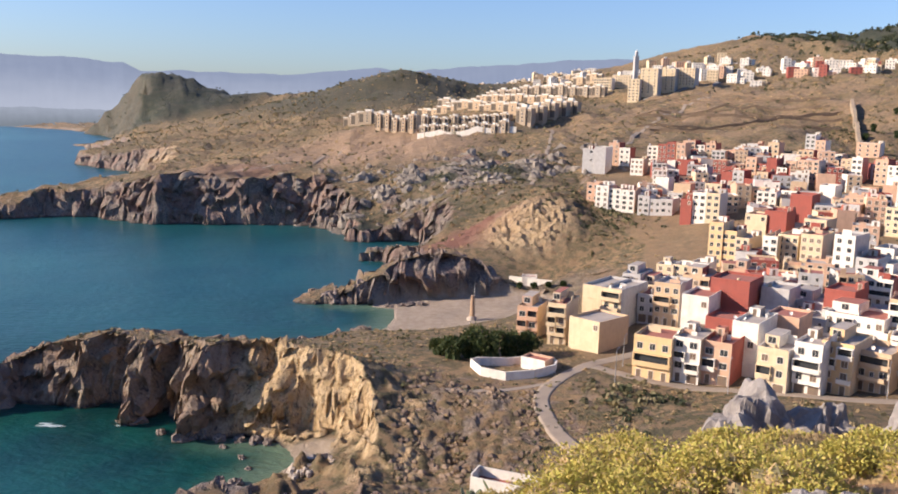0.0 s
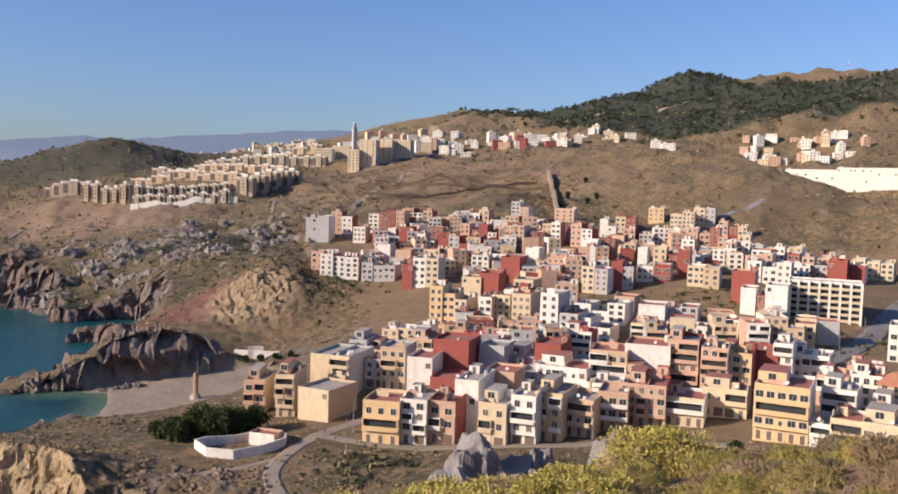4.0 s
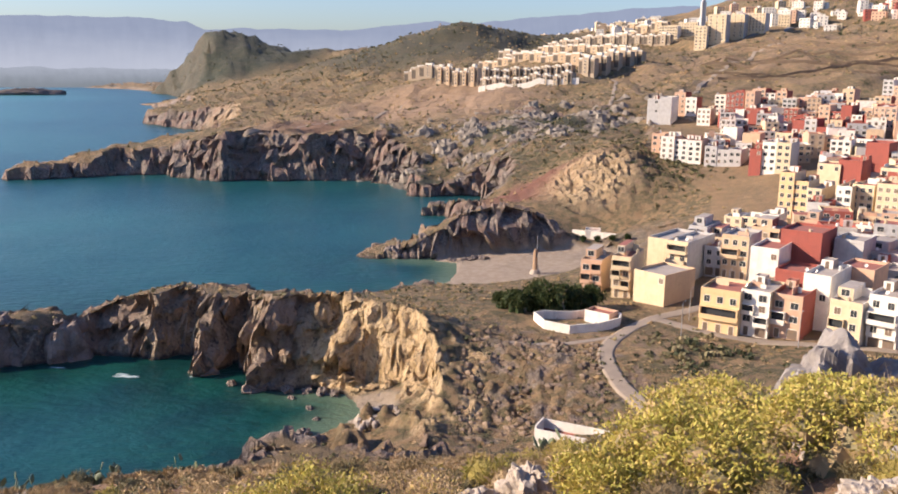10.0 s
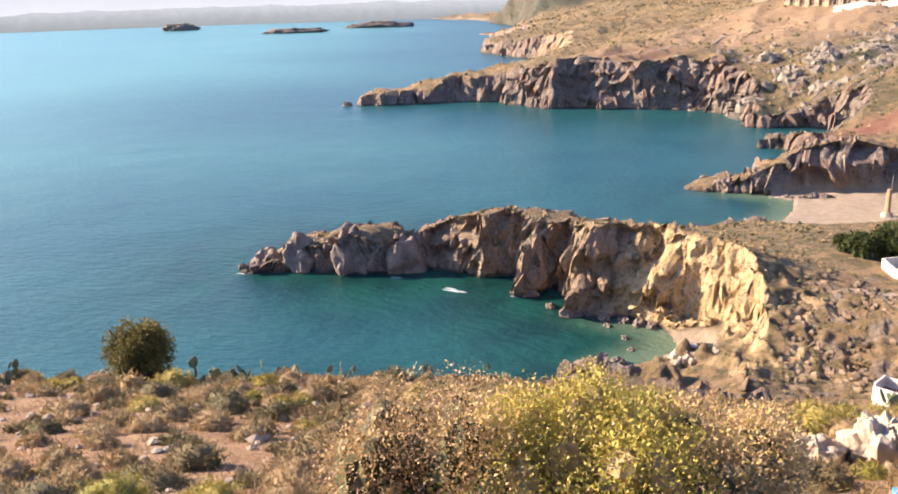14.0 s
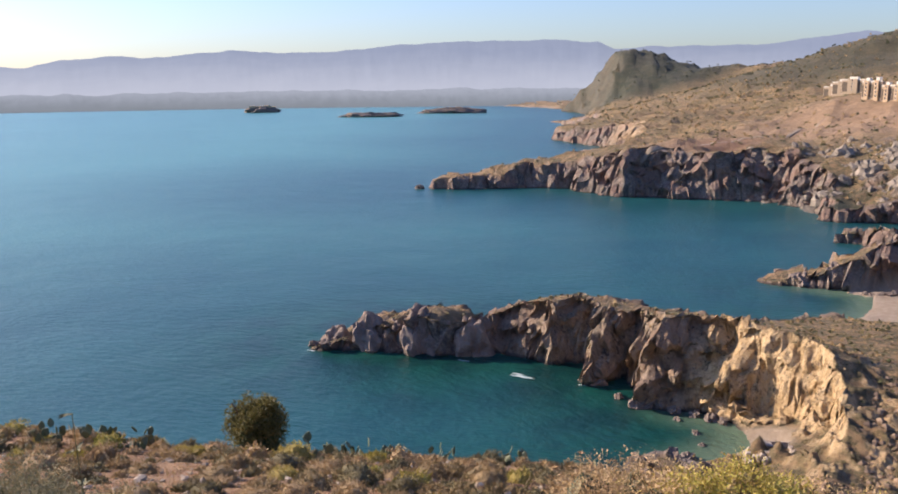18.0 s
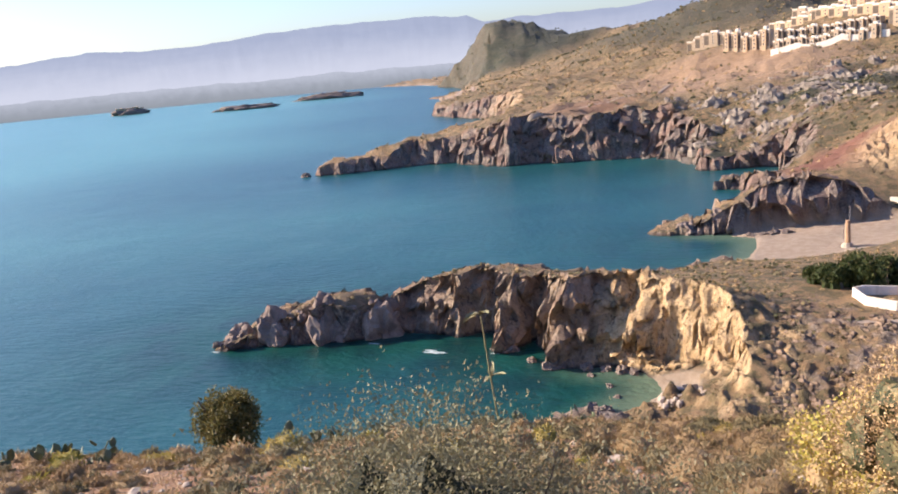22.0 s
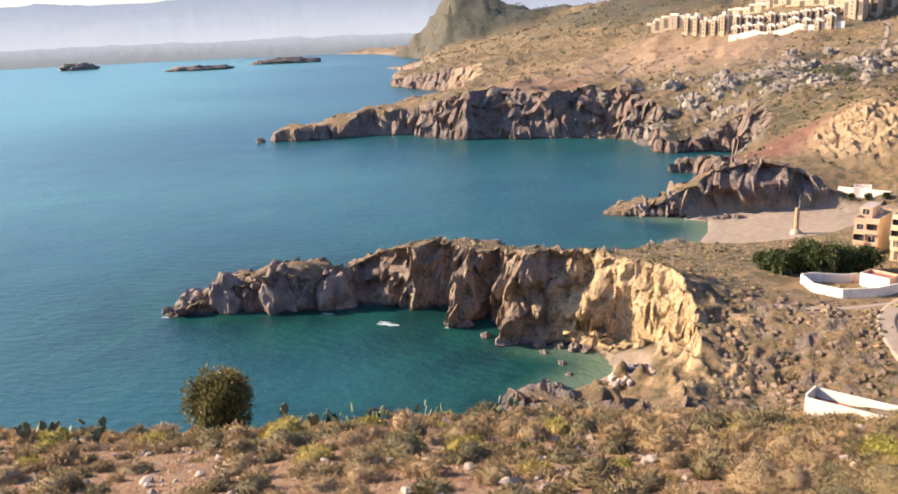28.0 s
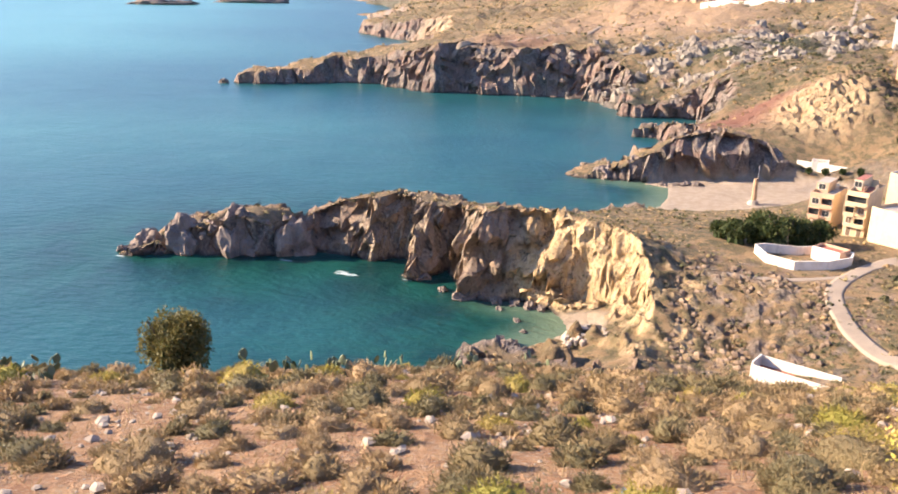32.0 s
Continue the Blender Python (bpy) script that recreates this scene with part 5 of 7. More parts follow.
ASPHALT = plain("worn_asphalt", (0.21, 0.19, 0.17), (0.15, 0.14, 0.135), 0.7, 0.9)
TRACK = plain("dusty_track", (0.30, 0.235, 0.175), (0.23, 0.18, 0.135), 0.7, 0.95)
for line, wide, mat in zip(MAIN_ROADS, (9, 3.8, 4.2, 6, 2.0, 6), (ASPHALT, TRACK, TRACK, ASPHALT, TRACK, ASPHALT)):
    road_strip(line, wide, mat, "road", "worn dusty road winding through the town" if mat is ASPHALT else "pale unpaved track beside the houses")
for line, wide in (([(640, 1255), (675, 1262), (703, 1257), (764, 1273), (816, 1262), (850, 1250)], 8), ([(73, 777), (84, 740), (79, 704), (72, 650), (64, 600), (55, 555), (46, 517)], 2.6), ([(118, 616), (140, 680), (172, 742), (200, 790), (229, 839), (255, 879)], 3.5),
                   ([(493, 639), (476, 600), (470, 566), (474, 545), (482, 531), (503, 519)], 3.0), ([(-198, 590), (-178, 602), (-159, 642), (-121, 671), (-95, 748)], 2.6)):
    road_strip(line, wide, TRACK, "track", "narrow dirt track across the dry hillside")


# ---- plants, rocks and small things ----
def rock_points(rng, nu=14, nv=9, rough=0.35, sharp=0.0):
    """A lumpy stone of radius 1: places (nv, nu, 3)."""
    u, v = np.meshgrid(np.linspace(0, 2 * np.pi, nu, endpoint=False), np.linspace(0.02, np.pi - 0.02, nv))
    p = np.stack([np.cos(u) * np.sin(v), np.sin(u) * np.sin(v), np.cos(v)], -1)
    o = rng.uniform(-50, 50, 3)
    q = p * 1.3 + o
    k = 1 + rough * fbm(q[..., 0], q[..., 1], q[..., 2], 3) + sharp * (ridged(q[..., 0] * 1.6, q[..., 1] * 1.6, q[..., 2] * 0.8, 3) - 0.8)
    return p * k[..., None]


def rock_tris(p):
    nxt = np.roll(p, -1, 1)
    return np.concatenate([np.stack([p[:-1], p[1:], nxt[1:]], 2).reshape(-1, 3, 3), np.stack([p[:-1], nxt[1:], nxt[:-1]], 2).reshape(-1, 3, 3)])


def leaf_cloud(rng, n, rx, rz, leaf, lumps=6, flat=0.5, hollow=0.55):
    """n leaf triangles in an uneven dome of radius rx and height rz: places (n, 3, 3)."""
    ang, off = rng.uniform(0, 2 * np.pi, lumps), 0.58 * np.sqrt(rng.rand(lumps))
    centre = np.stack([off * np.cos(ang), off * np.sin(ang), rng.uniform(0.15, 0.55, lumps) * (1.2 - off)], -1)
    size = rng.uniform(0.30, 0.46, lumps)
    k = rng.randint(0, lumps, n)
    d = rng.randn(n, 3)
    d /= np.linalg.norm(d, axis=1, keepdims=True)
    p = centre[k] + d * (size[k] * rng.uniform(hollow, 1.0, n) ** 0.6)[:, None]
    p[:, 2] = np.abs(p[:, 2]) if flat else p[:, 2]
    p = p * (rx, rx, rz)
    a, b = rng.randn(n, 3), rng.randn(n, 3)
    a /= np.linalg.norm(a, axis=1, keepdims=True)
    b = b - (a * b).sum(1, keepdims=True) * a
    b /= np.linalg.norm(b, axis=1, keepdims=True)
    s = leaf * rng.uniform(0.6, 1.4, (n, 1))
    return np.stack([p - a * s, p + a * s, p + b * s * 0.9 + d * s * 0.3], 1)


def cushion(rng, n, blade, reach, nu=14, nv=8):
    """A rounded cushion shrub of radius 1: the points and faces of its lumpy body, then n thin blades standing out of it."""
    lumps = rng.randint(4, 8)
    ang, off = rng.uniform(0, 2 * np.pi, lumps), rng.uniform(0.2, 0.5, lumps)
    r = rng.uniform(0.42, 0.58, lumps)
    c = np.stack([off * np.cos(ang), off * np.sin(ang), rng.uniform(0.0, 0.40, lumps) * (1.2 - off)], -1)
    o = rng.uniform(-50, 50, 3)

    def skin(d):
        along = d @ c.T
        k = along + np.sqrt(np.maximum(r**2 - (c**2).sum(1) + along**2, 0.02))
        return k.max(1) * (1 + 0.13 * fbm(d[:, 0] * 3.5 + o[0], d[:, 1] * 3.5 + o[1], d[:, 2] * 3.5 + o[2], 2))

    u, v = np.meshgrid(np.linspace(0, 2 * np.pi, nu, endpoint=False), np.linspace(0.05, 1.85, nv))
    d = np.stack([np.cos(u) * np.sin(v), np.sin(u) * np.sin(v), np.cos(v)], -1).reshape(-1, 3)
    body = d * (skin(d) * 0.80)[:, None]
    i = np.arange(nu * nv).reshape(nv, nu)
    j = np.roll(i, -1, 1)
    faces = np.concatenate([np.stack([i[:-1], i[1:], j[1:]], -1).reshape(-1, 3), np.stack([i[:-1], j[1:], j[:-1]], -1).reshape(-1, 3)])
    d = rng.randn(n, 3)
    d[:, 2] = np.abs(d[:, 2]) * 0.9 - 0.12
    d /= np.linalg.norm(d, axis=1, keepdims=True)
    p = d * (skin(d) * rng.uniform(0.66, 0.95, n))[:, None]
    way = d + (0, 0, 0.35) + 0.6 * rng.randn(n, 3)
    way /= np.linalg.norm(way, axis=1, keepdims=True)
    side = rng.randn(n, 3)
    side -= (way * side).sum(1, keepdims=True) * way
    side /= np.linalg.norm(side, axis=1, keepdims=True)
    w, l = blade * rng.uniform(0.6, 1.4, (n, 1)), reach * rng.uniform(0.5, 1.5, (n, 1))
    return body, faces, np.stack([p - side * w, p + side * w, p + way * l], 1).reshape(-1, 3)


def soft_mesh(name, points, faces, smooth_faces, tone, mats):
    """One mesh of triangles, the first smooth_faces of them rounded."""
    me = bpy.data.meshes.new(name)
    me.vertices.add(len(points))
    me.vertices.foreach_set("co", points.astype(np.float32).ravel())
    me.loops.add(faces.size)
    me.loops.foreach_set("vertex_index", faces.astype(np.int32).ravel())
    me.polygons.add(len(faces))
    me.polygons.foreach_set("loop_start", np.arange(0, faces.size, 3, dtype=np.int32))
    me.polygons.foreach_set("use_smooth", np.arange(len(faces)) < smooth_faces)
    me.attributes.new("tone", "FLOAT", "POINT").data.foreach_set("value", tone.astype(np.float32))
    for m in mats:
        me.materials.append(m)
    me.update(calc_edges=True)
    return me


def dense_cloud(rng, n, rx, rz, leaf, lumps=9, size=(0.28, 0.44), fuzz=0.5, inner=0.5, wide=0.6, long=1.7, core=0.68):
    """A shrub of overlapping lumps: a solid heart, which gets a darker tone for inner shade, and n leaves standing on
    it; also each piece's depth, 0 in the heart to 1 outside.
    """
    ang, off = rng.uniform(0, 2 * np.pi, lumps), 0.66 * np.sqrt(rng.rand(lumps))
    r = rng.uniform(size[0], size[1], lumps)
    c = np.stack([off * np.cos(ang), off * np.sin(ang), (1.0 - r) * np.sqrt(np.maximum(0, 1 - 1.3 * off**2)) * rng.uniform(0.75, 1.0, lumps)], -1)
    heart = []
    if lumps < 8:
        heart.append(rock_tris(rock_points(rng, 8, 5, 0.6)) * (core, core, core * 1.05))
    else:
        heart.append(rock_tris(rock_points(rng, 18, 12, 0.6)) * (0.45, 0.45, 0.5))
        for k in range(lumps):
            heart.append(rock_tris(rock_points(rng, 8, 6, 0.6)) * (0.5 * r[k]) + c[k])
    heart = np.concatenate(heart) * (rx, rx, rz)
    m = int(n * 2.6)
    k = rng.randint(0, lumps, m)
    d = rng.randn(m, 3)
    d[:, 2] = d[:, 2] * 0.9 + 0.25
    d /= np.linalg.norm(d, axis=1, keepdims=True)
    o = rng.uniform(-50, 50, 3)
    tuft = 1 + 0.20 * fbm(d[:, 0] * 2.4 + o[0] + k * 7.3, d[:, 1] * 2.4 + o[1], d[:, 2] * 2.4 + o[2], 2)
    p = c[k] + d * (r[k] * tuft * rng.uniform(inner, 1.06, m))[:, None]
    good = p[:, 2] > 0.0
    for j in range(lumps):
        good &= (np.linalg.norm(p - c[j], axis=1) > 0.5 * r[j]) | (k == j)
    pick = np.flatnonzero(good)[:n]
    p, d = p[pick] * (rx, rx, rz), d[pick]
    m = len(pick)
    a = d + fuzz * rng.randn(m, 3)
    a /= np.linalg.norm(a, axis=1, keepdims=True)
    b = rng.randn(m, 3)
    b = b - (a * b).sum(1, keepdims=True) * a
    b /= np.linalg.norm(b, axis=1, keepdims=True)
    s = leaf * rng.uniform(0.6, 1.4, (m, 1))
    t = np.concatenate([heart, np.stack([p - b * s * wide, p + b * s * wide, p + a * s * long], 1)])
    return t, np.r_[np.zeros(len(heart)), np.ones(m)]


def tri_mesh(name, tris, mats, tone=None):
    """A mesh of loose triangles (n, 3, 3), with a tone for each."""
    n = len(tris)
    me = bpy.data.meshes.new(name)
    me.vertices.add(3 * n)
    me.vertices.foreach_set("co", tris.astype(np.float32).ravel())
    me.loops.add(3 * n)
    me.loops.foreach_set("vertex_index", np.arange(3 * n, dtype=np.int32))
    me.polygons.add(n)
    me.polygons.foreach_set("loop_start", np.arange(0, 3 * n, 3, dtype=np.int32))
    if tone is not None:
        me.attributes.new("tone", "FLOAT", "POINT").data.foreach_set("value", np.repeat(tone, 3).astype(np.float32))
    for m in mats:
        me.materials.append(m)
    me.update(calc_edges=True)
    return me


def leaf_material(name, stops, rough=0.65, thin=0.25, mottle=0.0):
    """Leaves that take their colour from the plant's tone, each a little different."""
    n = Nodes(name, rough)
    f = n.math("ADD", n.attr("tone"), n.math("MULTIPLY", n.math("SUBTRACT", n.island(), 0.5), 0.14))
    c = stops[0][1]
    for (a, ca), (b, cb) in zip(stops, stops[1:]):
        c = n.mix(n.ramp(f, a, b), c, cb)
    if mottle:
        fine = n.noise(48, 4, 0.7)
        # darker brown where the fine grain is low
        c = n.mix(n.ramp(fine, 0.36, 0.56, mottle, 0.0), c, (0.07, 0.052, 0.03))
        n.bump(fine, 1.0, 0.06)
    n.p.inputs["Specular IOR Level"].default_value = 0.25
    m = n.colour(c)
    back = n.add("ShaderNodeBsdfTranslucent")
    n.set(back.inputs[0], c)
    mix = n.add("ShaderNodeMixShader")
    mix.inputs[0].default_value = thin
    n.t.links.new(n.p.outputs[0], mix.inputs[1])
    n.t.links.new(back.outputs[0], mix.inputs[2])
    n.t.links.new(mix.outputs[0], n.t.nodes["Material Output"].inputs[0])
    return m


SCRUB_TONES = [(0.0, (0.05, 0.058, 0.026)), (0.25, (0.24, 0.20, 0.10)), (0.5, (0.43, 0.295, 0.15)), (0.72, (0.55, 0.385, 0.215)), (0.84, (0.52, 0.395, 0.11)), (1.0, (0.38, 0.345, 0.07))]
SCRUB = leaf_material("scrub_leaves", SCRUB_TONES, thin=0.16)
CUSHION = leaf_material("cushion_scrub", SCRUB_TONES, thin=0.15, mottle=0.25)
GREY_LEAF = leaf_material("grey_green_leaves", [(0.0, (0.035, 0.042, 0.022)), (0.5, (0.18, 0.17, 0.095)), (1.0, (0.34, 0.29, 0.17))], thin=0.2)
DARK_LEAF = leaf_material("tree_leaves", [(0.0, (0.018, 0.032, 0.010)), (0.5, (0.045, 0.065, 0.018)), (1.0, (0.17, 0.14, 0.045))])
BARK = plain("bark", (0.14, 0.10, 0.07), (0.08, 0.06, 0.045), 4, 0.95, bump=0.6)
STONE = plain("pale_limestone", (0.46, 0.38, 0.30), (0.27, 0.215, 0.165), 1.6, 0.95, bump=0.6, spread=0.25)
GREY_ROCK = plain("grey_limestone", (0.29, 0.255, 0.225), (0.15, 0.13, 0.12), 1.2, 0.95, bump=0.8)
OUTCROP = plain("sunlit_limestone", (0.33, 0.275, 0.215), (0.15, 0.125, 0.10), 0.5, 0.95, bump=0.8)
RUBBLE = plain("brown_rubble", (0.32, 0.225, 0.145), (0.14, 0.095, 0.065), 0.7, 0.95, bump=0.8)
DARK_ROCK = plain("wet_brown_rock", (0.22, 0.165, 0.13), (0.10, 0.08, 0.065), 0.9, 0.8, bump=0.8)


def near_path(x, y):
    """Distance from the line on which the camera walks."""
    best = 1e9
    for (ax, ay), (bx, by) in (((0, 0), (-0.3, 2.2)), ((-0.3, 2.2), (-0.5, -0.2)), ((-0.5, -0.2), (-5.3, 0.6))):
        u = np.clip(((x - ax) * (bx - ax) + (y - ay) * (by - ay)) / ((bx - ax) ** 2 + (by - ay) ** 2), 0, 1)
        best = np.minimum(best, np.hypot(x - ax - u * (bx - ax), y - ay - u * (by - ay)))
    return best


def build_hillside_scrub():
    """The low cushions of dry and yellow scrub over the slope in front."""
    rng = np.random.RandomState(21)
    bodies, body_faces, body_tones, tufts, tuft_tones, total = [], [], [], [], [], 0
    count = 9000
    a = np.radians(rng.uniform(-58, 70, count))
    r = np.sqrt(rng.uniform(3.6**2, 74**2, count))
    r = np.where(rng.rand(count) < 0.5, np.sqrt(rng.uniform(3.6**2, 32**2, count)), r)
    x, y = -r * np.sin(a), r * np.cos(a)
    z = land(x, y)[0]
    gap = near_path(x, y)
    patch = fbm(x / 6, y / 6, 2, 2)
    taken = np.zeros((0, 3))
    stock = {}
    order = np.argsort(-rng.rand(count) ** 2)
    for n, k in enumerate(order):
        if gap[k] < 2.6 or (r[k] > 38 and a[k] > radians(12)):
            continue
        big = (0.64 - 0.44 * (n / count) ** 0.6) * rng.uniform(0.75, 1.2) * (1.0 + 0.5 * (a[k] < radians(-4)) * (r[k] > 14))
        if r[k] > 30:
            big *= 1.35
        if rng.rand() > 0.74 + 0.7 * patch[k]:
            continue
        if np.any((x[k] - taken[:, 0]) ** 2 + (y[k] - taken[:, 1]) ** 2 < (0.80 * (big + taken[:, 2])) ** 2):
            continue
        taken = np.vstack([taken, (x[k], y[k], big)])
        key = (int(np.log2(r[k]) * 2), int(big * 5), rng.randint(5))
        if key not in stock:
            dist, girth = 2 ** (key[0] / 2 + 0.25), key[1] / 5 + 0.1
            n_leaf = int(np.clip(12.5 * (girth * 1523 / dist) ** 1.1, 150, 3600))
            stock[key] = cushion(rng, n_leaf, np.clip(0.0009 * dist, 0.004, 0.03) / girth, np.clip(0.040 + 0.0022 * dist, 0.04, 0.15) / girth, *((12, 7) if dist < 14 else (9, 6)))
        body, faces, blades = stock[key]
        u = rng.uniform(0, 6.28)
        turn = np.array(((math.cos(u), math.sin(u), 0), (-math.sin(u), math.cos(u), 0), (0, 0, 1)))
        size, place = (big * rng.uniform(0.9, 1.2), big, big * rng.uniform(0.72, 1.05)), (x[k], y[k], z[k] - 0.05)
        u = rng.rand()
        yellow = 0.11 if a[k] > 0 else 0.38
        tone = rng.uniform(0.80, 0.97) if u < yellow else rng.uniform(0.20, 0.36) if u > 0.72 else rng.uniform(0.38, 0.72)
        bodies.append(body @ turn * size + place)
        body_faces.append(faces + total)
        body_tones.append(np.full(len(body), tone - 0.03))
        total += len(body)
        tufts.append(blades @ turn * size + place)
        tuft_tones.append(np.repeat(tone + rng.uniform(-0.06, 0.07, len(blades) // 3), 3))
    tufts = np.concatenate(tufts)
    faces = np.concatenate(body_faces)
    me = soft_mesh("hillside_scrub", np.concatenate(bodies + [tufts]), np.concatenate([faces, total + np.arange(len(tufts)).reshape(-1, 3)]), len(faces), np.concatenate(body_tones + tuft_tones), [CUSHION])
    tagged(new("hillside_scrub", me), "low cushions of dry tan and yellow scrub", "shrubs", kind="stuff")


build_hillside_scrub()


def build_dry_grass():
    rng = np.random.RandomState(5)
    count = 4200
    a, r = np.radians(rng.uniform(-57, 69, count)), np.sqrt(rng.uniform(3.0**2, 34**2, count))
    x, y = -r * np.sin(a), r * np.cos(a)
    ok = near_path(x, y) > 1.2
    x, y, r = x[ok], y[ok], r[ok]
    z = land(x, y)[0]
    tris = []
    for k in range(len(x)):
        n = 6
        base = np.c_[rng.randn(n, 2) * 0.07, np.zeros(n)] + (x[k], y[k], z[k] - 0.02)
        lean = np.c_[rng.randn(n, 2) * 0.10, rng.uniform(0.08, 0.28, n)]
        side = np.c_[rng.randn(n, 2), np.zeros(n)] * np.clip(0.0004 * r[k], 0.002, 0.008)
        tris.append(np.stack([base - side, base + side, base + lean], 1))
    t = np.concatenate(tris)
    me = tri_mesh("dry_grass", t, [SCRUB], rng.uniform(0.35, 0.62, len(t)))
    tagged(new("dry_grass", me), "sparse straw-coloured grass tufts on red-brown earth", "grass", kind="stuff")


build_dry_grass()


def boulder(name, x, y, sx, sy, sz, mat, label, seed, sink=0.35, nu=40, nv=26, rough=0.3, sharp=0.25, z=None):
    rng = np.random.RandomState(seed)
    p = rock_points(rng, nu, nv, rough, sharp) * (sx, sy, sz)
    p = np.concatenate([p, p[:, :1]], 1)
    me = grid_mesh(name, p, np.ones((nv - 1, nu), bool), {})
    me.materials.append(mat)
    me.polygons.foreach_set("use_smooth", np.zeros(len(me.polygons), bool))
    ob = tagged(new(name, me), label, "rock")
    ob.matrix_world = pose(x, y, (height(x, y) if z is None else z) + sz * (1 - 2 * sink), 0, 0, rng.uniform(0, 360))
    return ob


def build_stones():
    rng = np.random.RandomState(9)
    shapes = [rock_tris(rock_points(rng, 5, 4, 0.5)) for _ in range(8)]
    count = 8000
    a, r = np.radians(rng.uniform(-57, 69, count)), np.sqrt(rng.uniform(3.0**2, 34**2, count))
    x, y = -r * np.sin(a), r * np.cos(a)
    keep = (fbm(x / 3, y / 3, 7, 2) > -0.1) & (near_path(x, y) > 0.8)
    x, y = x[keep], y[keep]
    z = land(x, y)[0]
    out = []
    for k in range(len(x)):
        s = 0.018 + 0.12 * rng.rand() ** 3.5
        out.append(shapes[k % 8] * (s, s * rng.uniform(0.7, 1.3), s * 0.6) + (x[k], y[k], z[k] + s * 0.2))
    tagged(new("stones", tri_mesh("stones", np.concatenate(out), [STONE])), "pale loose stones strewn over the earth", "stones", kind="stuff")
    out = []
    count = 1100
    x, y = rng.uniform(-11, 21, count), rng.uniform(166, 203, count)
    z, sharp = land(x, y)[0], fbm(x / 6, y / 6, 81, 2)
    for k in np.flatnonzero((sharp > -0.15) & (y < 204 - 0.2 * x)):
        s = 0.18 + 0.75 * rng.rand() ** 3
        out.append(shapes[k % 8] * (s * 1.2, s, s * rng.uniform(0.7, 1.3)) + (x[k], y[k], z[k] + 0.1))
    tagged(new("slope_rubble", tri_mesh("slope_rubble", np.concatenate(out), [RUBBLE])), "brown broken rock strewn down the bluff above the cove", "rocks", kind="stuff")
    out = []
    crags = [rock_tris(rock_points(rng, 9, 7, 0.55, 0.35)) for _ in range(10)]
    count = 1500
    x, y = 0 + rng.randn(count) * 48, 588 + rng.randn(count) * 24
    z = land(x, y)[0]
    group = fbm(x / 20, y / 13, 61, 3)
    for k in np.flatnonzero(group > 0.06):
        s = (0.7 + 2.2 * rng.rand() ** 2.5) * (0.7 + 1.2 * group[k])
        u = rng.uniform(0, 6.28)
        turned = crags[k % 10] @ np.array(((math.cos(u), math.sin(u), 0), (-math.sin(u), math.cos(u), 0), (0, 0, 1)))
        out.append(turned * (s * 1.5, s, s * rng.uniform(0.8, 1.6)) + (x[k], y[k], z[k] - 0.3 * s))
    tagged(new("outcrops", tri_mesh("outcrops", np.concatenate(out), [OUTCROP])), "grey limestone outcrops scattered on the slope above the bay", "rocks", kind="stuff")


build_stones()


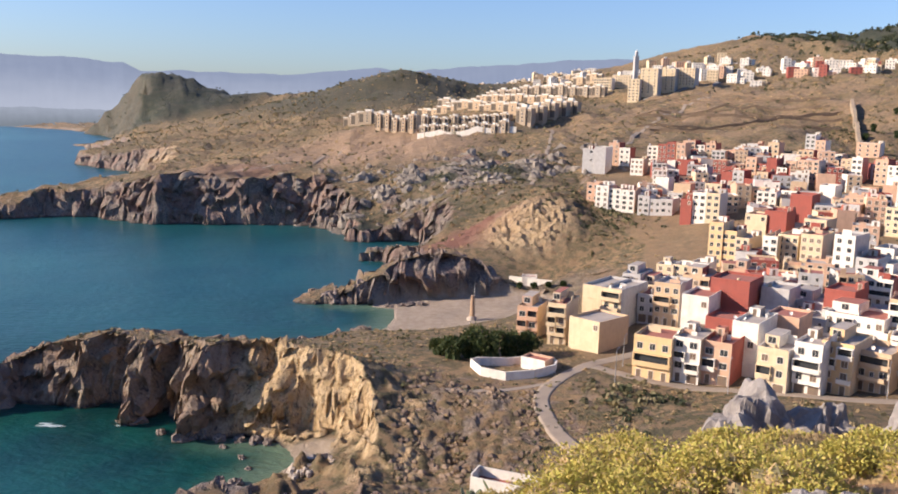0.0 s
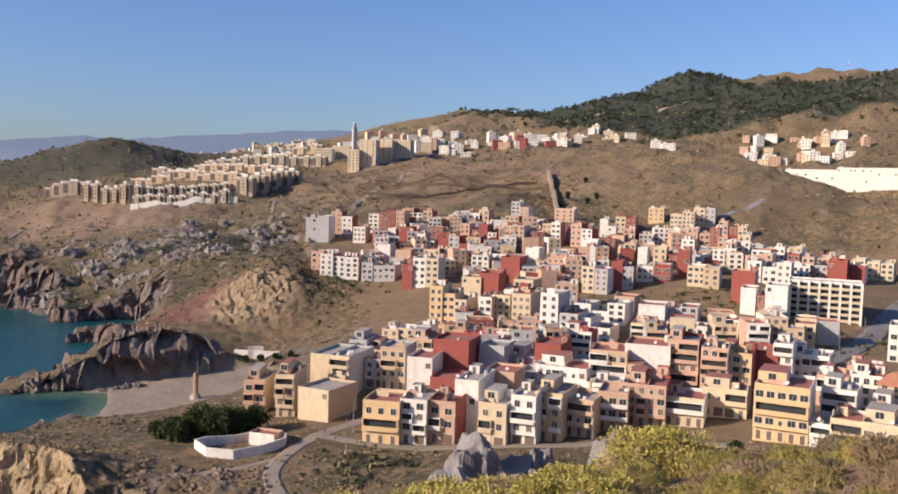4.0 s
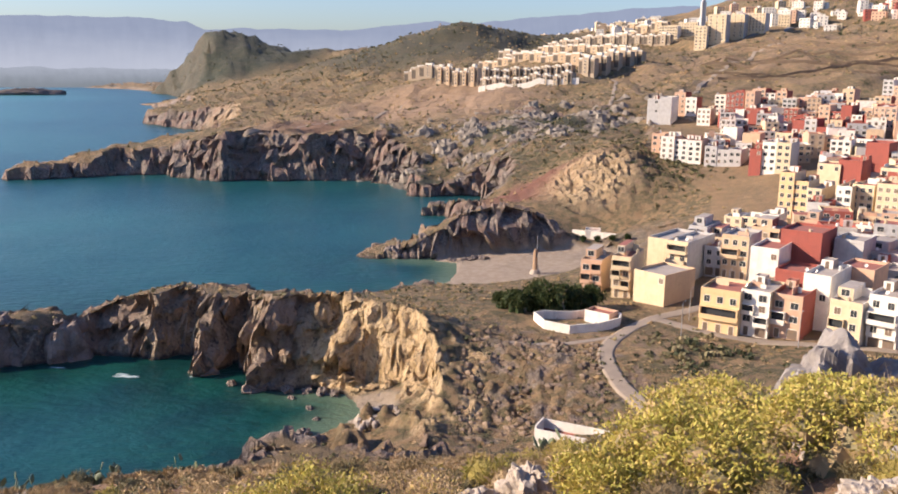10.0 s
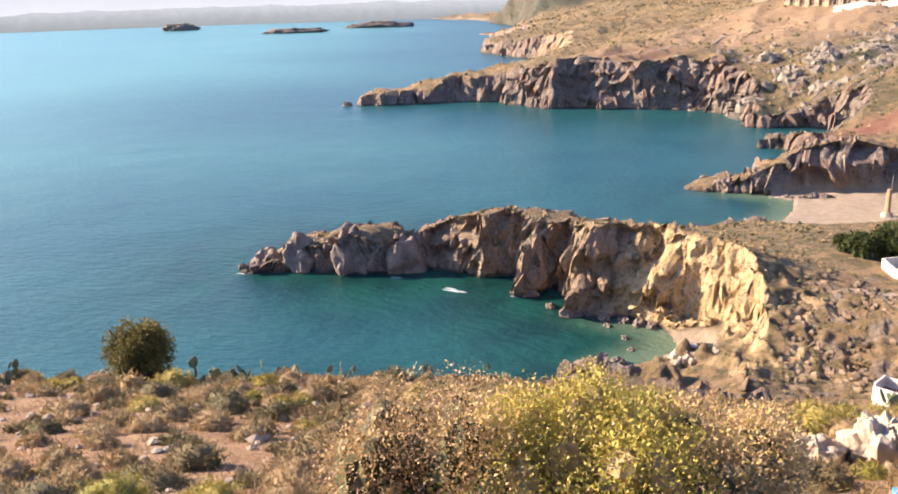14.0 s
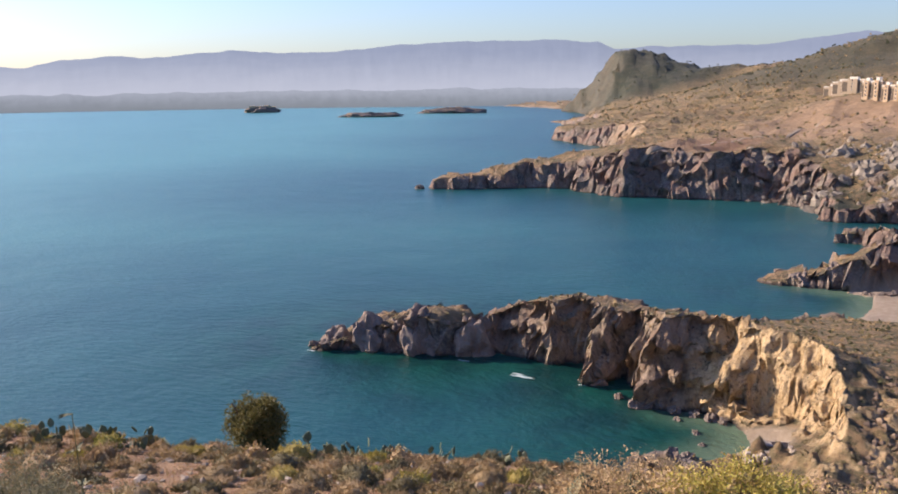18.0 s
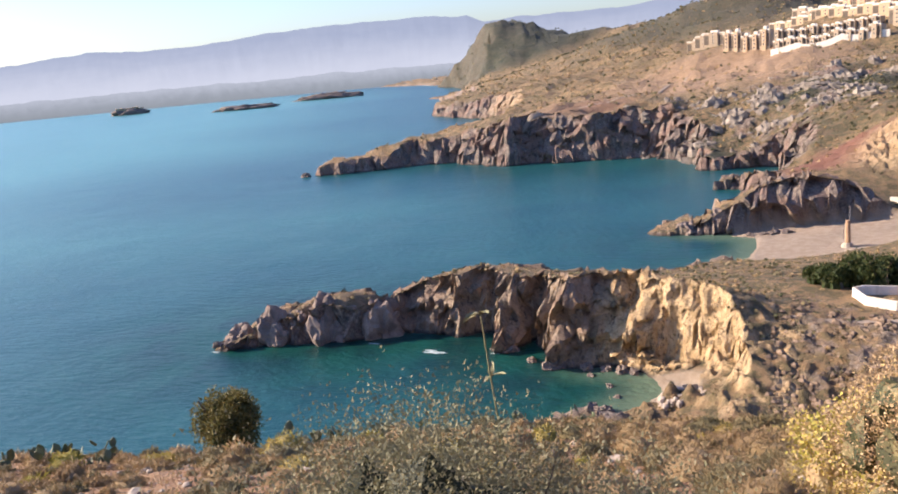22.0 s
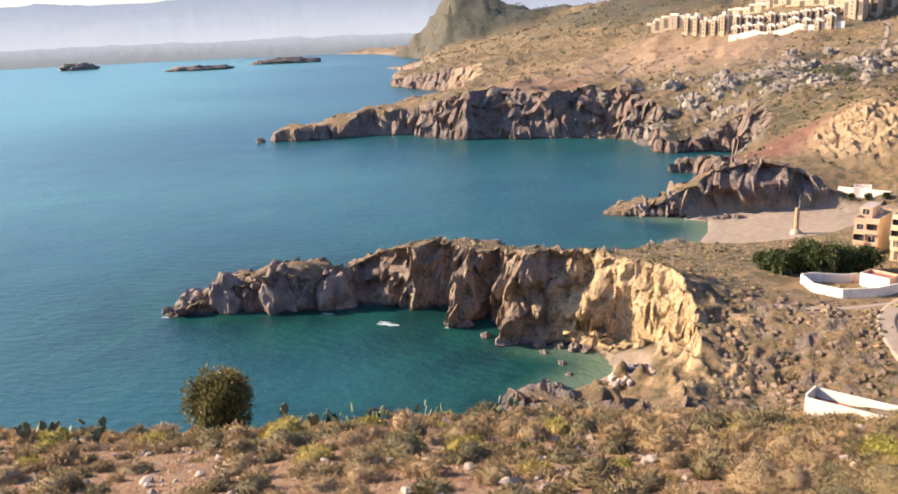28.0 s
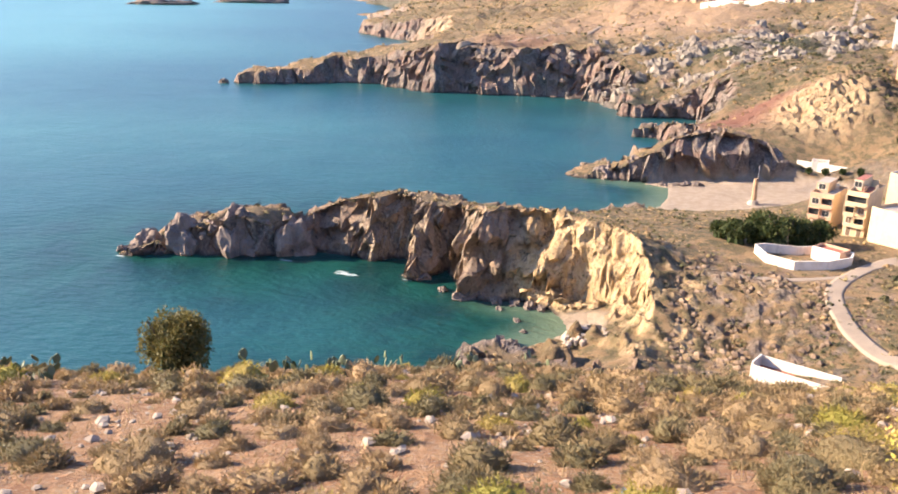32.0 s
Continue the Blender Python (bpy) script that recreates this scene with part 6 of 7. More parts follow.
def build_far_scrub():
    """Bushes on the hills and headlands, and the woods on the far slopes."""
    rng = np.random.RandomState(33)
    tris, tones = [], []
    clumps = [leaf_cloud(rng, 14, 1.0, 0.9, 0.42, 4) for _ in range(12)]
    count = 34000
    a = np.radians(rng.uniform(-55, 42, count))
    r = rng.uniform(130, 1500, count)
    x, y = -r * np.sin(a), r * np.cos(a)
    z, rock, beach, sd = land(x, y)
    thick = fbm(x / 60, y / 60, 11, 3)
    ok = (sd > 6) & (rock < 0.5) & (beach < 0.1) & (z > 3) & (rng.rand(count) < 0.5 + 0.9 * thick) & ((town_mask(x, y) < 0.5) | (rng.rand(count) < 0.12))
    for k in np.flatnonzero(ok):
        s = rng.uniform(0.35, 1.0) * (0.8 + r[k] / 500)
        tris.append(clumps[k % 12] * s + (x[k], y[k], z[k] - 0.1))
        tones.append(np.full(14, rng.choice([0.05, 0.15, 0.25, 0.4, 0.5]) + rng.uniform(-0.05, 0.05)))
    for cx, cy, cr, m in ((12, 178, 20, 380), (74, 440, 20, 420), (60, 468, 24, 260), (20, 560, 60, 420), (310, 610, 50, 160), (285, 655, 16, 90), (40, 190, 12, 70), (225, 330, 26, 120), (255, 255, 30, 90), (-150, 1120, 140, 300)):
        x, y = cx + rng.randn(m) * cr * 0.6, cy + rng.randn(m) * cr * 0.6
        z = land(x, y)[0]
        for k in range(m):
            s = rng.uniform(0.7, 1.9) * (0.42 if cy < 185 else 1)
            tris.append(clumps[k % 12] * s + (x[k], y[k], z[k] - 0.1))
            tones.append(np.full(14, rng.choice([-0.05, 0.05, 0.15, 0.25]) + rng.uniform(-0.05, 0.05)))
    count = 9000
    a, r = np.radians(rng.uniform(-24, 36, count)), rng.uniform(135, 300, count)
    x, y = -r * np.sin(a), r * np.cos(a)
    z, rock, beach, sd = land(x, y)
    ok = (sd > 4) & (beach < 0.1) & (z > 3) & (town_mask(x, y) < 0.5) & (rng.rand(count) < 0.55 + 0.9 * fbm(x / 12, y / 12, 19, 2))
    for k in np.flatnonzero(ok):
        if min(abs(x[k] - 22) + abs(y[k] - 192), road_gap(x[k], y[k])) < 3:
            continue
        s = rng.uniform(0.25, 0.85)
        tris.append(clumps[k % 12] * (s, s, s * 0.8) + (x[k], y[k], z[k] - 0.05))
        tones.append(np.full(14, rng.choice([0.05, 0.2, 0.3, 0.45, 0.6]) + rng.uniform(-0.05, 0.05)))
    count = 4200
    a, r = np.radians(rng.uniform(-8, 25, count)), rng.uniform(1400, 2300, count)
    x, y = -r * np.sin(a), r * np.cos(a)
    z, rock, beach, sd = land(x, y)
    for k in np.flatnonzero((sd > 8) & (z > 6) & (rng.rand(count) < 0.55 + 0.8 * fbm(x / 120, y / 120, 13, 3))):
        s = rng.uniform(1.6, 4.2)
        tris.append(clumps[k % 12] * (s, s, s * 0.8) + (x[k], y[k], z[k] - 0.3))
        tones.append(np.full(14, rng.choice([-0.05, 0.05, 0.15]) + rng.uniform(-0.05, 0.05)))
    count = 7000
    x, y = rng.uniform(480, 1500, count), rng.uniform(850, 1620, count)
    z = land(x, y)[0]
    wood = woods(x, y, z)
    for k in np.flatnonzero(rng.rand(count) < wood):
        s = rng.uniform(2.5, 5.5)
        tris.append(clumps[k % 12] * (s, s, s * 1.2) + (x[k], y[k], z[k] - 0.3))
        tones.append(np.full(14, rng.uniform(-0.16, -0.04)))
    me = tri_mesh("hill_scrub", np.concatenate(tris), [SCRUB], np.concatenate(tones))
    tagged(new("hill_scrub", me), "dark scrub dotted over dry brown hills", "shrubs", kind="stuff")


build_far_scrub()


def bush(name, x, y, rx, rz, leaves, leaf, tone, label, seed, z=None, stems=9, lumps=16, size=(0.26, 0.42), twigs=0, blade=(0.6, 1.7), leafage=None):
    """A thicket near the eye: bent stems and a ragged cloud of small leaves."""
    rng = np.random.RandomState(seed)
    root = tagged(new(name), label, "bush")
    root.matrix_world = pose(x, y, height(x, y) - 0.05 if z is None else z)
    s = Shape()
    for k in range(stems):
        a, l = rng.uniform(0, 6.28), rng.uniform(0.5, 0.95)
        mid = (0.3 * rx * math.cos(a), 0.3 * rx * math.sin(a), rz * 0.45)
        s.tube((0.05 * math.cos(a), 0.05 * math.sin(a), -0.1), mid, 0.012, 0.008, 5)
        s.tube(mid, (l * rx * math.cos(a) * 0.7, l * rx * math.sin(a) * 0.7, rz * rng.uniform(0.55, 0.75)), 0.008, 0.003, 4)
    part("stem", s.mesh("stem", [BARK]), root)
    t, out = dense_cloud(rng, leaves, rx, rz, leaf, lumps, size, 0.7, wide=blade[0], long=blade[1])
    # heart toned far darker: the bush's inner shade put into its colour
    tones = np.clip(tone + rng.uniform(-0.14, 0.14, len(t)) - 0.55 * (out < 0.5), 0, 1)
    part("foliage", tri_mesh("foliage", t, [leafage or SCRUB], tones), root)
    n = twigs
    d = np.c_[rng.randn(n, 2) * 0.6, rng.uniform(0.35, 1.0, n)]
    d /= np.linalg.norm(d, axis=1, keepdims=True)
    base, side = d * (rx * 0.8, rx * 0.8, rz * 0.8) * rng.uniform(0.75, 1.05, (n, 1)), np.c_[rng.randn(n, 2), np.zeros(n)] * leaf * 0.10
    tip = base + (d + 0.35 * rng.randn(n, 3)) * leaf * rng.uniform(3, 9, (n, 1))
    if n:
        tagged(part("brushwood", tri_mesh("brushwood", np.stack([base - side, base + side, tip], 1), [SCRUB], rng.uniform(0.5, 0.72, n)), root), kind="stuff")
    return root


bush("rounded_bush", -4.36, 1.9, 1.04, 1.38, 120000, 0.0066, 0.6, "dense grey-green bush beside the path", 41, lumps=30, size=(0.34, 0.46), twigs=40, blade=(0.5, 1.6), leafage=GREY_LEAF)
bush("golden_bush", -1.75, 6.5, 0.95, 1.22, 26000, 0.013, 0.93, "yellow-green bush with dry twigs on top", 42, lumps=20, size=(0.24, 0.36), twigs=500)
bush("dry_bush", -2.55, 6.35, 0.95, 1.28, 20000, 0.0115, 0.62, "dry pinkish-tan bush against a yellow bush", 43, lumps=18, size=(0.22, 0.34), twigs=900)
bush("dry_bush", -1.05, 6.9, 0.85, 1.05, 20000, 0.012, 0.70, "dry straw-coloured bush against a yellow bush", 44, lumps=18, size=(0.22, 0.34), twigs=800)
bush("golden_bush", -2.9, 7.4, 0.9, 0.9, 9000, 0.017, 0.90, "low yellow-green bush on the open slope", 45, lumps=16, size=(0.24, 0.36), twigs=300)
for k, (bx, by, br, bz, tn) in enumerate([(0.9, 9.2, 0.9, 0.85, 0.93), (1.9, 9.6, 1.3, 1.14, 0.95), (3.9, 10.2, 1.4, 1.0, 0.93), (3.0, 13.0, 1.6, 1.15, 0.90), (6.3, 11.5, 1.2, 0.6, 0.96), (5.6, 15.5, 1.2, 0.75, 0.93), (9.6, 14.6, 1.5, 1.14, 0.93), (8.5, 20.0, 1.3, 0.8, 0.90), (12.6, 18.2, 1.4, 0.9, 0.90),
                                       (15.5, 23.0, 1.5, 0.9, 0.90), (19.5, 28.5, 1.7, 1.0, 0.87), (22.0, 29.0, 2.0, 1.1, 0.93), (25.0, 24.0, 2.0, 1.2, 0.93), (27.5, 31.0, 2.2, 1.2, 0.30), (31.0, 26.0, 2.2, 1.3, 0.90)]):
    far = math.hypot(bx, by)
    bush("golden_bush", bx, by, br, bz, int(np.clip(150000 / far, 5000, 15000)), 0.008 + 0.0015 * far, tn, "yellow-green bush on the rocky slope", 50 + k, lumps=18, size=(0.22, 0.36), twigs=250)


def tree(x, y, h, r, seed, label, z=None, leaves=2600, leaf=0.22, stem=0.25, tone=0.35):
    """Tapered trunk, limbs and an uneven crown."""
    rng = np.random.RandomState(seed)
    root = tagged(new("tree"), label, "tree")
    root.matrix_world = pose(x, y, height(x, y) - 0.1 if z is None else z)
    s = Shape().tube((0, 0, 0), (0.05 * h, 0, h * stem * 1.3), 0.05 * h, 0.035 * h, 8)
    for k in range(6):
        a = k * 1.05 + rng.rand()
        s.tube((0.05 * h, 0, h * stem * 1.2), (r * 0.6 * math.cos(a), r * 0.6 * math.sin(a), h * rng.uniform(0.55, 0.85)), 0.03 * h, 0.008 * h, 6)
    part("trunk", s.mesh("trunk", [BARK]), root)
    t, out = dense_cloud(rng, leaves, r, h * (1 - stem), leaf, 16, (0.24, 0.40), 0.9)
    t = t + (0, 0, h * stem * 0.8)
    # lower tone in the heart paints the shade inside the crown
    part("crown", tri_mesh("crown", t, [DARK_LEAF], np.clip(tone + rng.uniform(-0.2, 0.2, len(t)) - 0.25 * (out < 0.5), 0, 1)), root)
    return root


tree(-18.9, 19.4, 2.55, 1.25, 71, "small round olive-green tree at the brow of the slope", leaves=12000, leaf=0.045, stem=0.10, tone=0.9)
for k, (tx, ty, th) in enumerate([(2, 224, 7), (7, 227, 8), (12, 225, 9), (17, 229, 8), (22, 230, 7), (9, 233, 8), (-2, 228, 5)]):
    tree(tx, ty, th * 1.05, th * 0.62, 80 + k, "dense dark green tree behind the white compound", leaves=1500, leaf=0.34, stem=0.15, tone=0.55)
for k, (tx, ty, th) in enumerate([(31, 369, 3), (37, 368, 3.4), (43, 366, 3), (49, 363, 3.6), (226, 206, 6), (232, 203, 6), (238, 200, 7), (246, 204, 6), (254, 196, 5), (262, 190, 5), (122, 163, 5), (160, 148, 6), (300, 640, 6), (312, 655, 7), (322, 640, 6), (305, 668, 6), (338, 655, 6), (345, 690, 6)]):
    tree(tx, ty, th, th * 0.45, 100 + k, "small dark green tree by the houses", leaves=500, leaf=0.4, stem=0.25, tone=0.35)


STEM = plain("weed_green", (0.16, 0.16, 0.07), (0.24, 0.20, 0.10), 6, 0.7)


def stalk(x, y, h, seed, label, leafy=0.42):
    """A tall thin weed with leaves along its stem."""
    rng = np.random.RandomState(seed)
    root = tagged(new("weed_stalk"), label, "plant")
    root.matrix_world = pose(x, y, height(x, y) - 0.03)
    s = Shape()
    p, way = Vector((0, 0, 0)), Vector((rng.uniform(-0.08, 0.08), rng.uniform(-0.08, 0.08), 1)).normalized()
    pts = [p.copy()]
    for k in range(8):
        q = p + way * (h / 8)
        s.tube(p, q, 0.007 - 0.0006 * k, 0.0064 - 0.0006 * k, 6)
        p, way = q, (way + Vector((rng.uniform(-0.06, 0.06), rng.uniform(-0.06, 0.06), 0))).normalized()
        pts.append(p.copy())
    part("stem", s.mesh("stem", [STEM]), root)
    leaf = Shape()
    leaf.quad([(0, 0, 0), (0.05, 0.025, 0.02), (0.13, 0.02, 0.0), (0.17, 0, -0.03), (0.13, -0.02, 0.0), (0.05, -0.025, 0.02)])
    me = leaf.mesh("leaf", [STEM])
    for k in range(22):
        part("leaf", me, root, Matrix.Translation(pts[2 + k % 7]) @ pose(0, 0, 0, 0, rng.uniform(-50, -5), rng.uniform(0, 360)) @ Matrix.Diagonal((leafy, leafy, leafy, 1)))
    return root


stalk(-4.32, 2.55, 1.58, 3, "tall thin green weed stalk rising behind the bush")
stalk(-5.55, 2.65, 1.25, 4, "leafy weed stalk beside the rounded bush", 0.95)
stalk(-6.2, 4.4, 0.6, 5, "thin weed stalk on the open slope")


def cactus(x, y, seed, size=1.0):
    """A prickly pear of flat pads."""
    rng = np.random.RandomState(seed)
    root = tagged(new("prickly_pear"), "dusty green prickly pear cactus at the brow of the slope", "cactus", "prickly pears along the brow")
    root.matrix_world = pose(x, y, height(x, y) - 0.05, 0, 0, rng.uniform(0, 360)) @ Matrix.Scale(size * 1.05, 4)
    for k in range(16):
        lvl = k % 3
        a = rng.uniform(0, 360)
        rr = 0.18 + 0.22 * rng.rand() + 0.12 * lvl
        part("pad", PAD, root, pose(rr * math.cos(a), rr * math.sin(a), 0.05 + 0.24 * lvl, rng.uniform(-35, 35), rng.uniform(-25, 25), rng.uniform(0, 360)))
    return root


def pad_mesh():
    s = Shape()
    rings = []
    for k in range(6):
        v = k / 5
        w, t = 0.13 * math.sin(math.pi * min(0.97, 0.12 + 0.85 * v)) ** 0.7, 0.022
        rings.append([(w * math.cos(a * math.pi / 4), t * math.sin(a * math.pi / 4), 0.34 * v) for a in range(8)])
    for a, b in zip(rings, rings[1:]):
        for k in range(8):
            s.quad([a[k], a[(k + 1) % 8], b[(k + 1) % 8], b[k]])
    s.quad(rings[-1])
    return s.mesh("pad", [plain("cactus_skin", (0.09, 0.12, 0.06), (0.15, 0.165, 0.085), 5, 0.6)], True)


PAD = pad_mesh()
for k, (ca, cr, cs) in enumerate([(40.5, 25.0, 0.95), (37.5, 25.2, 0.8), (35, 25.4, 0.85), (32, 25.8, 0.7), (52, 26.0, 0.7), (54, 26.5, 0.75), (57, 26.5, 0.7), (27, 26, 0.7), (-3, 24, 1.0), (22, 26, 0.65)]):
    cactus(-cr * math.sin(radians(ca)), cr * math.cos(radians(ca)), 200 + k, cs)

boulder("rock", 14.6, 38.2, 2.9, 2.2, 2.5, GREY_ROCK, "jagged grey limestone crag among yellow bushes", 301, 0.4, 60, 36, 0.45, 0.16)
boulder("rock", 17.6, 38.8, 1.5, 1.4, 2.3, GREY_ROCK, "grey limestone boulder beside the crag", 302, 0.4)
boulder("rock", 20.6, 36.0, 1.6, 1.4, 2.5, GREY_ROCK, "rounded grey boulder on the slope", 303, 0.4)
boulder("rock", 23.0, 34.0, 1.1, 1.0, 1.0, GREY_ROCK, "rounded grey boulder on the slope", 304, 0.4)
boulder("rock", 4.0, 8.4, 0.50, 0.42, 0.34, GREY_ROCK, "grey boulder beside yellow bushes", 305, 0.35)
boulder("rock", 3.0, 7.7, 0.35, 0.3, 0.22, STONE, "pale boulder beside yellow bushes", 306, 0.35)
boulder("rock", 0.1, 11.2, 0.40, 0.34, 0.38, STONE, "cream limestone boulder beside the golden bush", 307, 0.3)
boulder("rock", -0.55, 11.0, 0.36, 0.3, 0.25, STONE, "cream limestone boulder beside the golden bush", 308, 0.35)
boulder("rock", 9.0, 25.0, 0.9, 0.8, 0.7, STONE, "pale boulder half hidden in scrub", 309, 0.35)

HEAD_ROCK = plain("headland_rock", (0.27, 0.205, 0.165), (0.11, 0.083, 0.07), 0.5, 0.95, bump=1.0)
for k, (hx, hy, hs, hz) in enumerate([(-159.5, 206, 5.0, 5.5), (-149, 210.5, 6.5, 9.5), (-143, 212, 5.0, 8.0), (-135, 214.5, 7.5, 12.0), (-128.5, 216, 5.0, 9.0), (-119, 219, 6.0, 10.5), (-48, 356.5, 5.5, 5.0), (-36, 359, 6.0, 9.0)]):
    boulder("rock", hx, hy, hs, hs * 0.85, hz * 0.9, HEAD_ROCK, "rounded brown rock knob rising from the sea", 330 + k, 0.5, 44, 30, 0.42, 0.1, z=0.0)

# rocks in the water at the cliff's foot, and white water round them
for k, (rx, ry, rs) in enumerate([(-69, 203.5, 1.2), (-62, 200, 2.2), (-59, 202, 1.8), (-54, 200.5, 1.6), (-49, 200.5, 1.3), (-45, 200, 1.6), (-42, 199, 1.2), (-77, 210, 1.6), (-81, 210.5, 1.2), (-52, 196, 0.8), (-46, 190, 0.8), (-43, 184, 0.7), (-344, 551, 2.6), (-44, 175, 1.6), (-40, 171, 1.8), (-165, 202, 1.6), (-15, 351, 2.2), (-19, 350, 1.6), (-11, 351, 2.4), (-24, 349, 1.5)]):
    boulder("sea_rock", rx, ry, rs * 1.4, rs, rs * 0.9, DARK_ROCK, "dark wet rock at the foot of the cliff", 400 + k, 0.45, 18, 12, 0.4, 0.3, z=-0.2)
FOAM = plain("sea_foam", (0.50, 0.55, 0.53), (0.16, 0.26, 0.26), 1.6, 0.8)
for k, (fx, fy, fw, fd) in enumerate([(-97, 206, 3.4, 0.8), (-99, 207.5, 1.8, 0.5), (-163, 197, 1.6, 0.4), (-118, 210.5, 2.0, 0.35), (-80, 207.5, 1.4, 0.35)]):
    rng = np.random.RandomState(500 + k)
    a = np.linspace(0, 2 * np.pi, 40, endpoint=False)
    wob = 1 + 0.45 * fbm(np.cos(a) * 2 + k, np.sin(a) * 2, k, 3)
    rings = np.stack([np.stack([fx + fw * q * wob * np.cos(a), fy + fd * q * wob * np.sin(a), 0.03 + 0.12 * (1 - q) + 0 * a], -1) for q in (0.05, 0.4, 0.75, 1.0)])
    rings = np.concatenate([rings, rings[:, :1]], 1)
    me = grid_mesh("foam", rings, np.ones((3, 40), bool), {})
    me.materials.append(FOAM)
    tagged(new("foam", me), "patch of white foam over a shallow rock", "foam", kind="structure")


def islet(x, y, length, wide, h, seed, label):
    rng = np.random.RandomState(seed)
    p = rock_points(rng, 48, 16, 0.35, 0.3) * (length / 2, wide / 2, h)
    p = np.concatenate([p, p[:, :1]], 1)
    me = grid_mesh("islet", p, np.ones((15, 48), bool), {})
    me.materials.append(DARK_ROCK)
    ob = tagged(new("islet"), label, "island")
    ob.matrix_world = pose(x, y, 0, 0, 0, math.degrees(math.atan2(-x, y)))
    part("rock", me, ob)
    return ob


fort = islet(-1590, 1772, 92, 40, 12, 601, "small rocky islet crowned by old buildings in the bay")
for k, (bx, bw, bh) in enumerate([(-26, 9, 8), (-14, 8, 6), (-2, 12, 7), (12, 8, 9), (24, 9, 6)]):
    part("building", Shape().box(bx - bw, -8, 4, bx + bw, 8, 9 + bh).mesh("building", [PAINT["b"]]), fort)
islet(-1141, 1636, 130, 40, 9, 602, "long low dark islet in the bay")
islet(-1078, 1886, 150, 50, 11, 603, "long low dark islet in the bay")


# ---- the compound, the long wall, the ruined hut and other landmarks ----
def wall_run(name, line, h, thick, mat, label, closed=False, z=None):
    """A low wall that follows the ground."""
    pts = list(line) + ([line[0]] if closed else [])
    s = Shape()
    for (ax, ay), (bx, by) in zip(pts, pts[1:]):
        n = max(1, int(math.hypot(bx - ax, by - ay) / 6))
        for k in range(n):
            a = Vector((ax + (bx - ax) * k / n, ay + (by - ay) * k / n, 0))
            b = Vector((ax + (bx - ax) * (k + 1) / n, ay + (by - ay) * (k + 1) / n, 0))
            d = (b - a).normalized()
            o = Vector((-d.y, d.x, 0)) * thick / 2
            za, zb = (height(a.x, a.y), height(b.x, b.y)) if z is None else (z, z)
            q = [a - o, b - o, b + o, a + o]
            zz = [za, zb, zb, za]
            lo = [Vector((p.x, p.y, w - (1.5 if z is None else 4.0))) for p, w in zip(q, zz)]
            hi = [Vector((p.x, p.y, w + h)) for p, w in zip(q, zz)]
            for e in range(4):
                s.quad([lo[e], lo[(e + 1) % 4], hi[(e + 1) % 4], hi[e]])
            s.quad(hi)
    return tagged(new(name, s.mesh(name, [mat])), label, "wall")


wall_run("compound_wall", [(6.5, 216), (9, 210), (15, 207), (22, 208), (27.5, 212), (28.5, 217), (25, 222.5), (16, 220), (9, 219)], 2.2, 0.35, PAINT["w"], "curved low white wall of a small compound", True)
house(23.6, 217.2, 7, 3.3, 4, -35, "Wp", "compound", 0)
wall_run("long_white_wall", [(27.5, 386), (34, 383), (42, 379.5), (49, 376.5)], 2.2, 0.4, PAINT["w"], "long white wall above the beach", z=5.6)
wall_run("retaining_wall", [(-30, 747), (-5, 738), (20, 730), (52, 722)], 4.5, 0.8, PAINT["w"], "white retaining wall under the terraced houses")
wall_run("gully_wall", [(334, 744), (318, 700), (300, 655), (277, 592)], 5.5, 2.5, plain("gully_stone", (0.36, 0.27, 0.18), (0.25, 0.19, 0.13), 0.4, 0.95), "tall stone channel wall running down the hillside")
TERRACE_STONE = plain("terrace_stone", (0.22, 0.15, 0.095), (0.13, 0.09, 0.06), 0.4, 0.95)
terraces = [(198, 894, 334, 784), (186, 850, 330, 768), (173, 805, 323, 749), (165, 775, 316, 732), (158, 747, 310, 715), (153, 720, 306, 700), (158, 706, 299, 680), (162, 697, 292, 658)]
for k, (ax, ay, bx, by) in enumerate(terraces):
    mid = [(ax + (bx - ax) * q + 4 * math.sin(3 * q + k), ay + (by - ay) * q + 6 * math.sin(5 * q + 2 * k)) for q in (0, 0.17, 0.33, 0.5, 0.67, 0.83, 1.0)]
    wall_run("terrace_wall", mid, (1.5, 2.2, 1.8)[k % 3], 1.2, TERRACE_STONE, "low stone wall of an old field terrace")
wall_run("curved_wall", [(300, 238), (296, 226), (300, 214), (312, 204), (330, 198)], 2.4, 0.4, PAINT["w"], "curved white boundary wall beside the road")


def ruined_hut(x, y, turn):
    root = tagged(new("roofless_hut"), "roofless white hut with a red earth floor", "hut")
    root.matrix_world = pose(x, y, height(x, y) - 0.2, 0, 0, turn)
    for x0, y0, x1, y1, h in ((-7.5, -2.6, 7.5, -2.3, 2.0), (-7.5, 2.3, 7.5, 2.6, 2.3), (-7.5, -2.3, -7.2, 2.3, 2.6), (7.2, -2.3, 7.5, 2.3, 1.2)):
        part("wall", Shape().box(x0, y0, -2, x1, y1, h).mesh("wall", [PAINT["w"]]), root)
    part("floor", Shape().box(-7.2, -2.3, -0.5, 7.2, 2.3, 0.4).mesh("floor", [RED_ROOF]), root, None, "red earth floor")


ruined_hut(13.5, 161, -22)


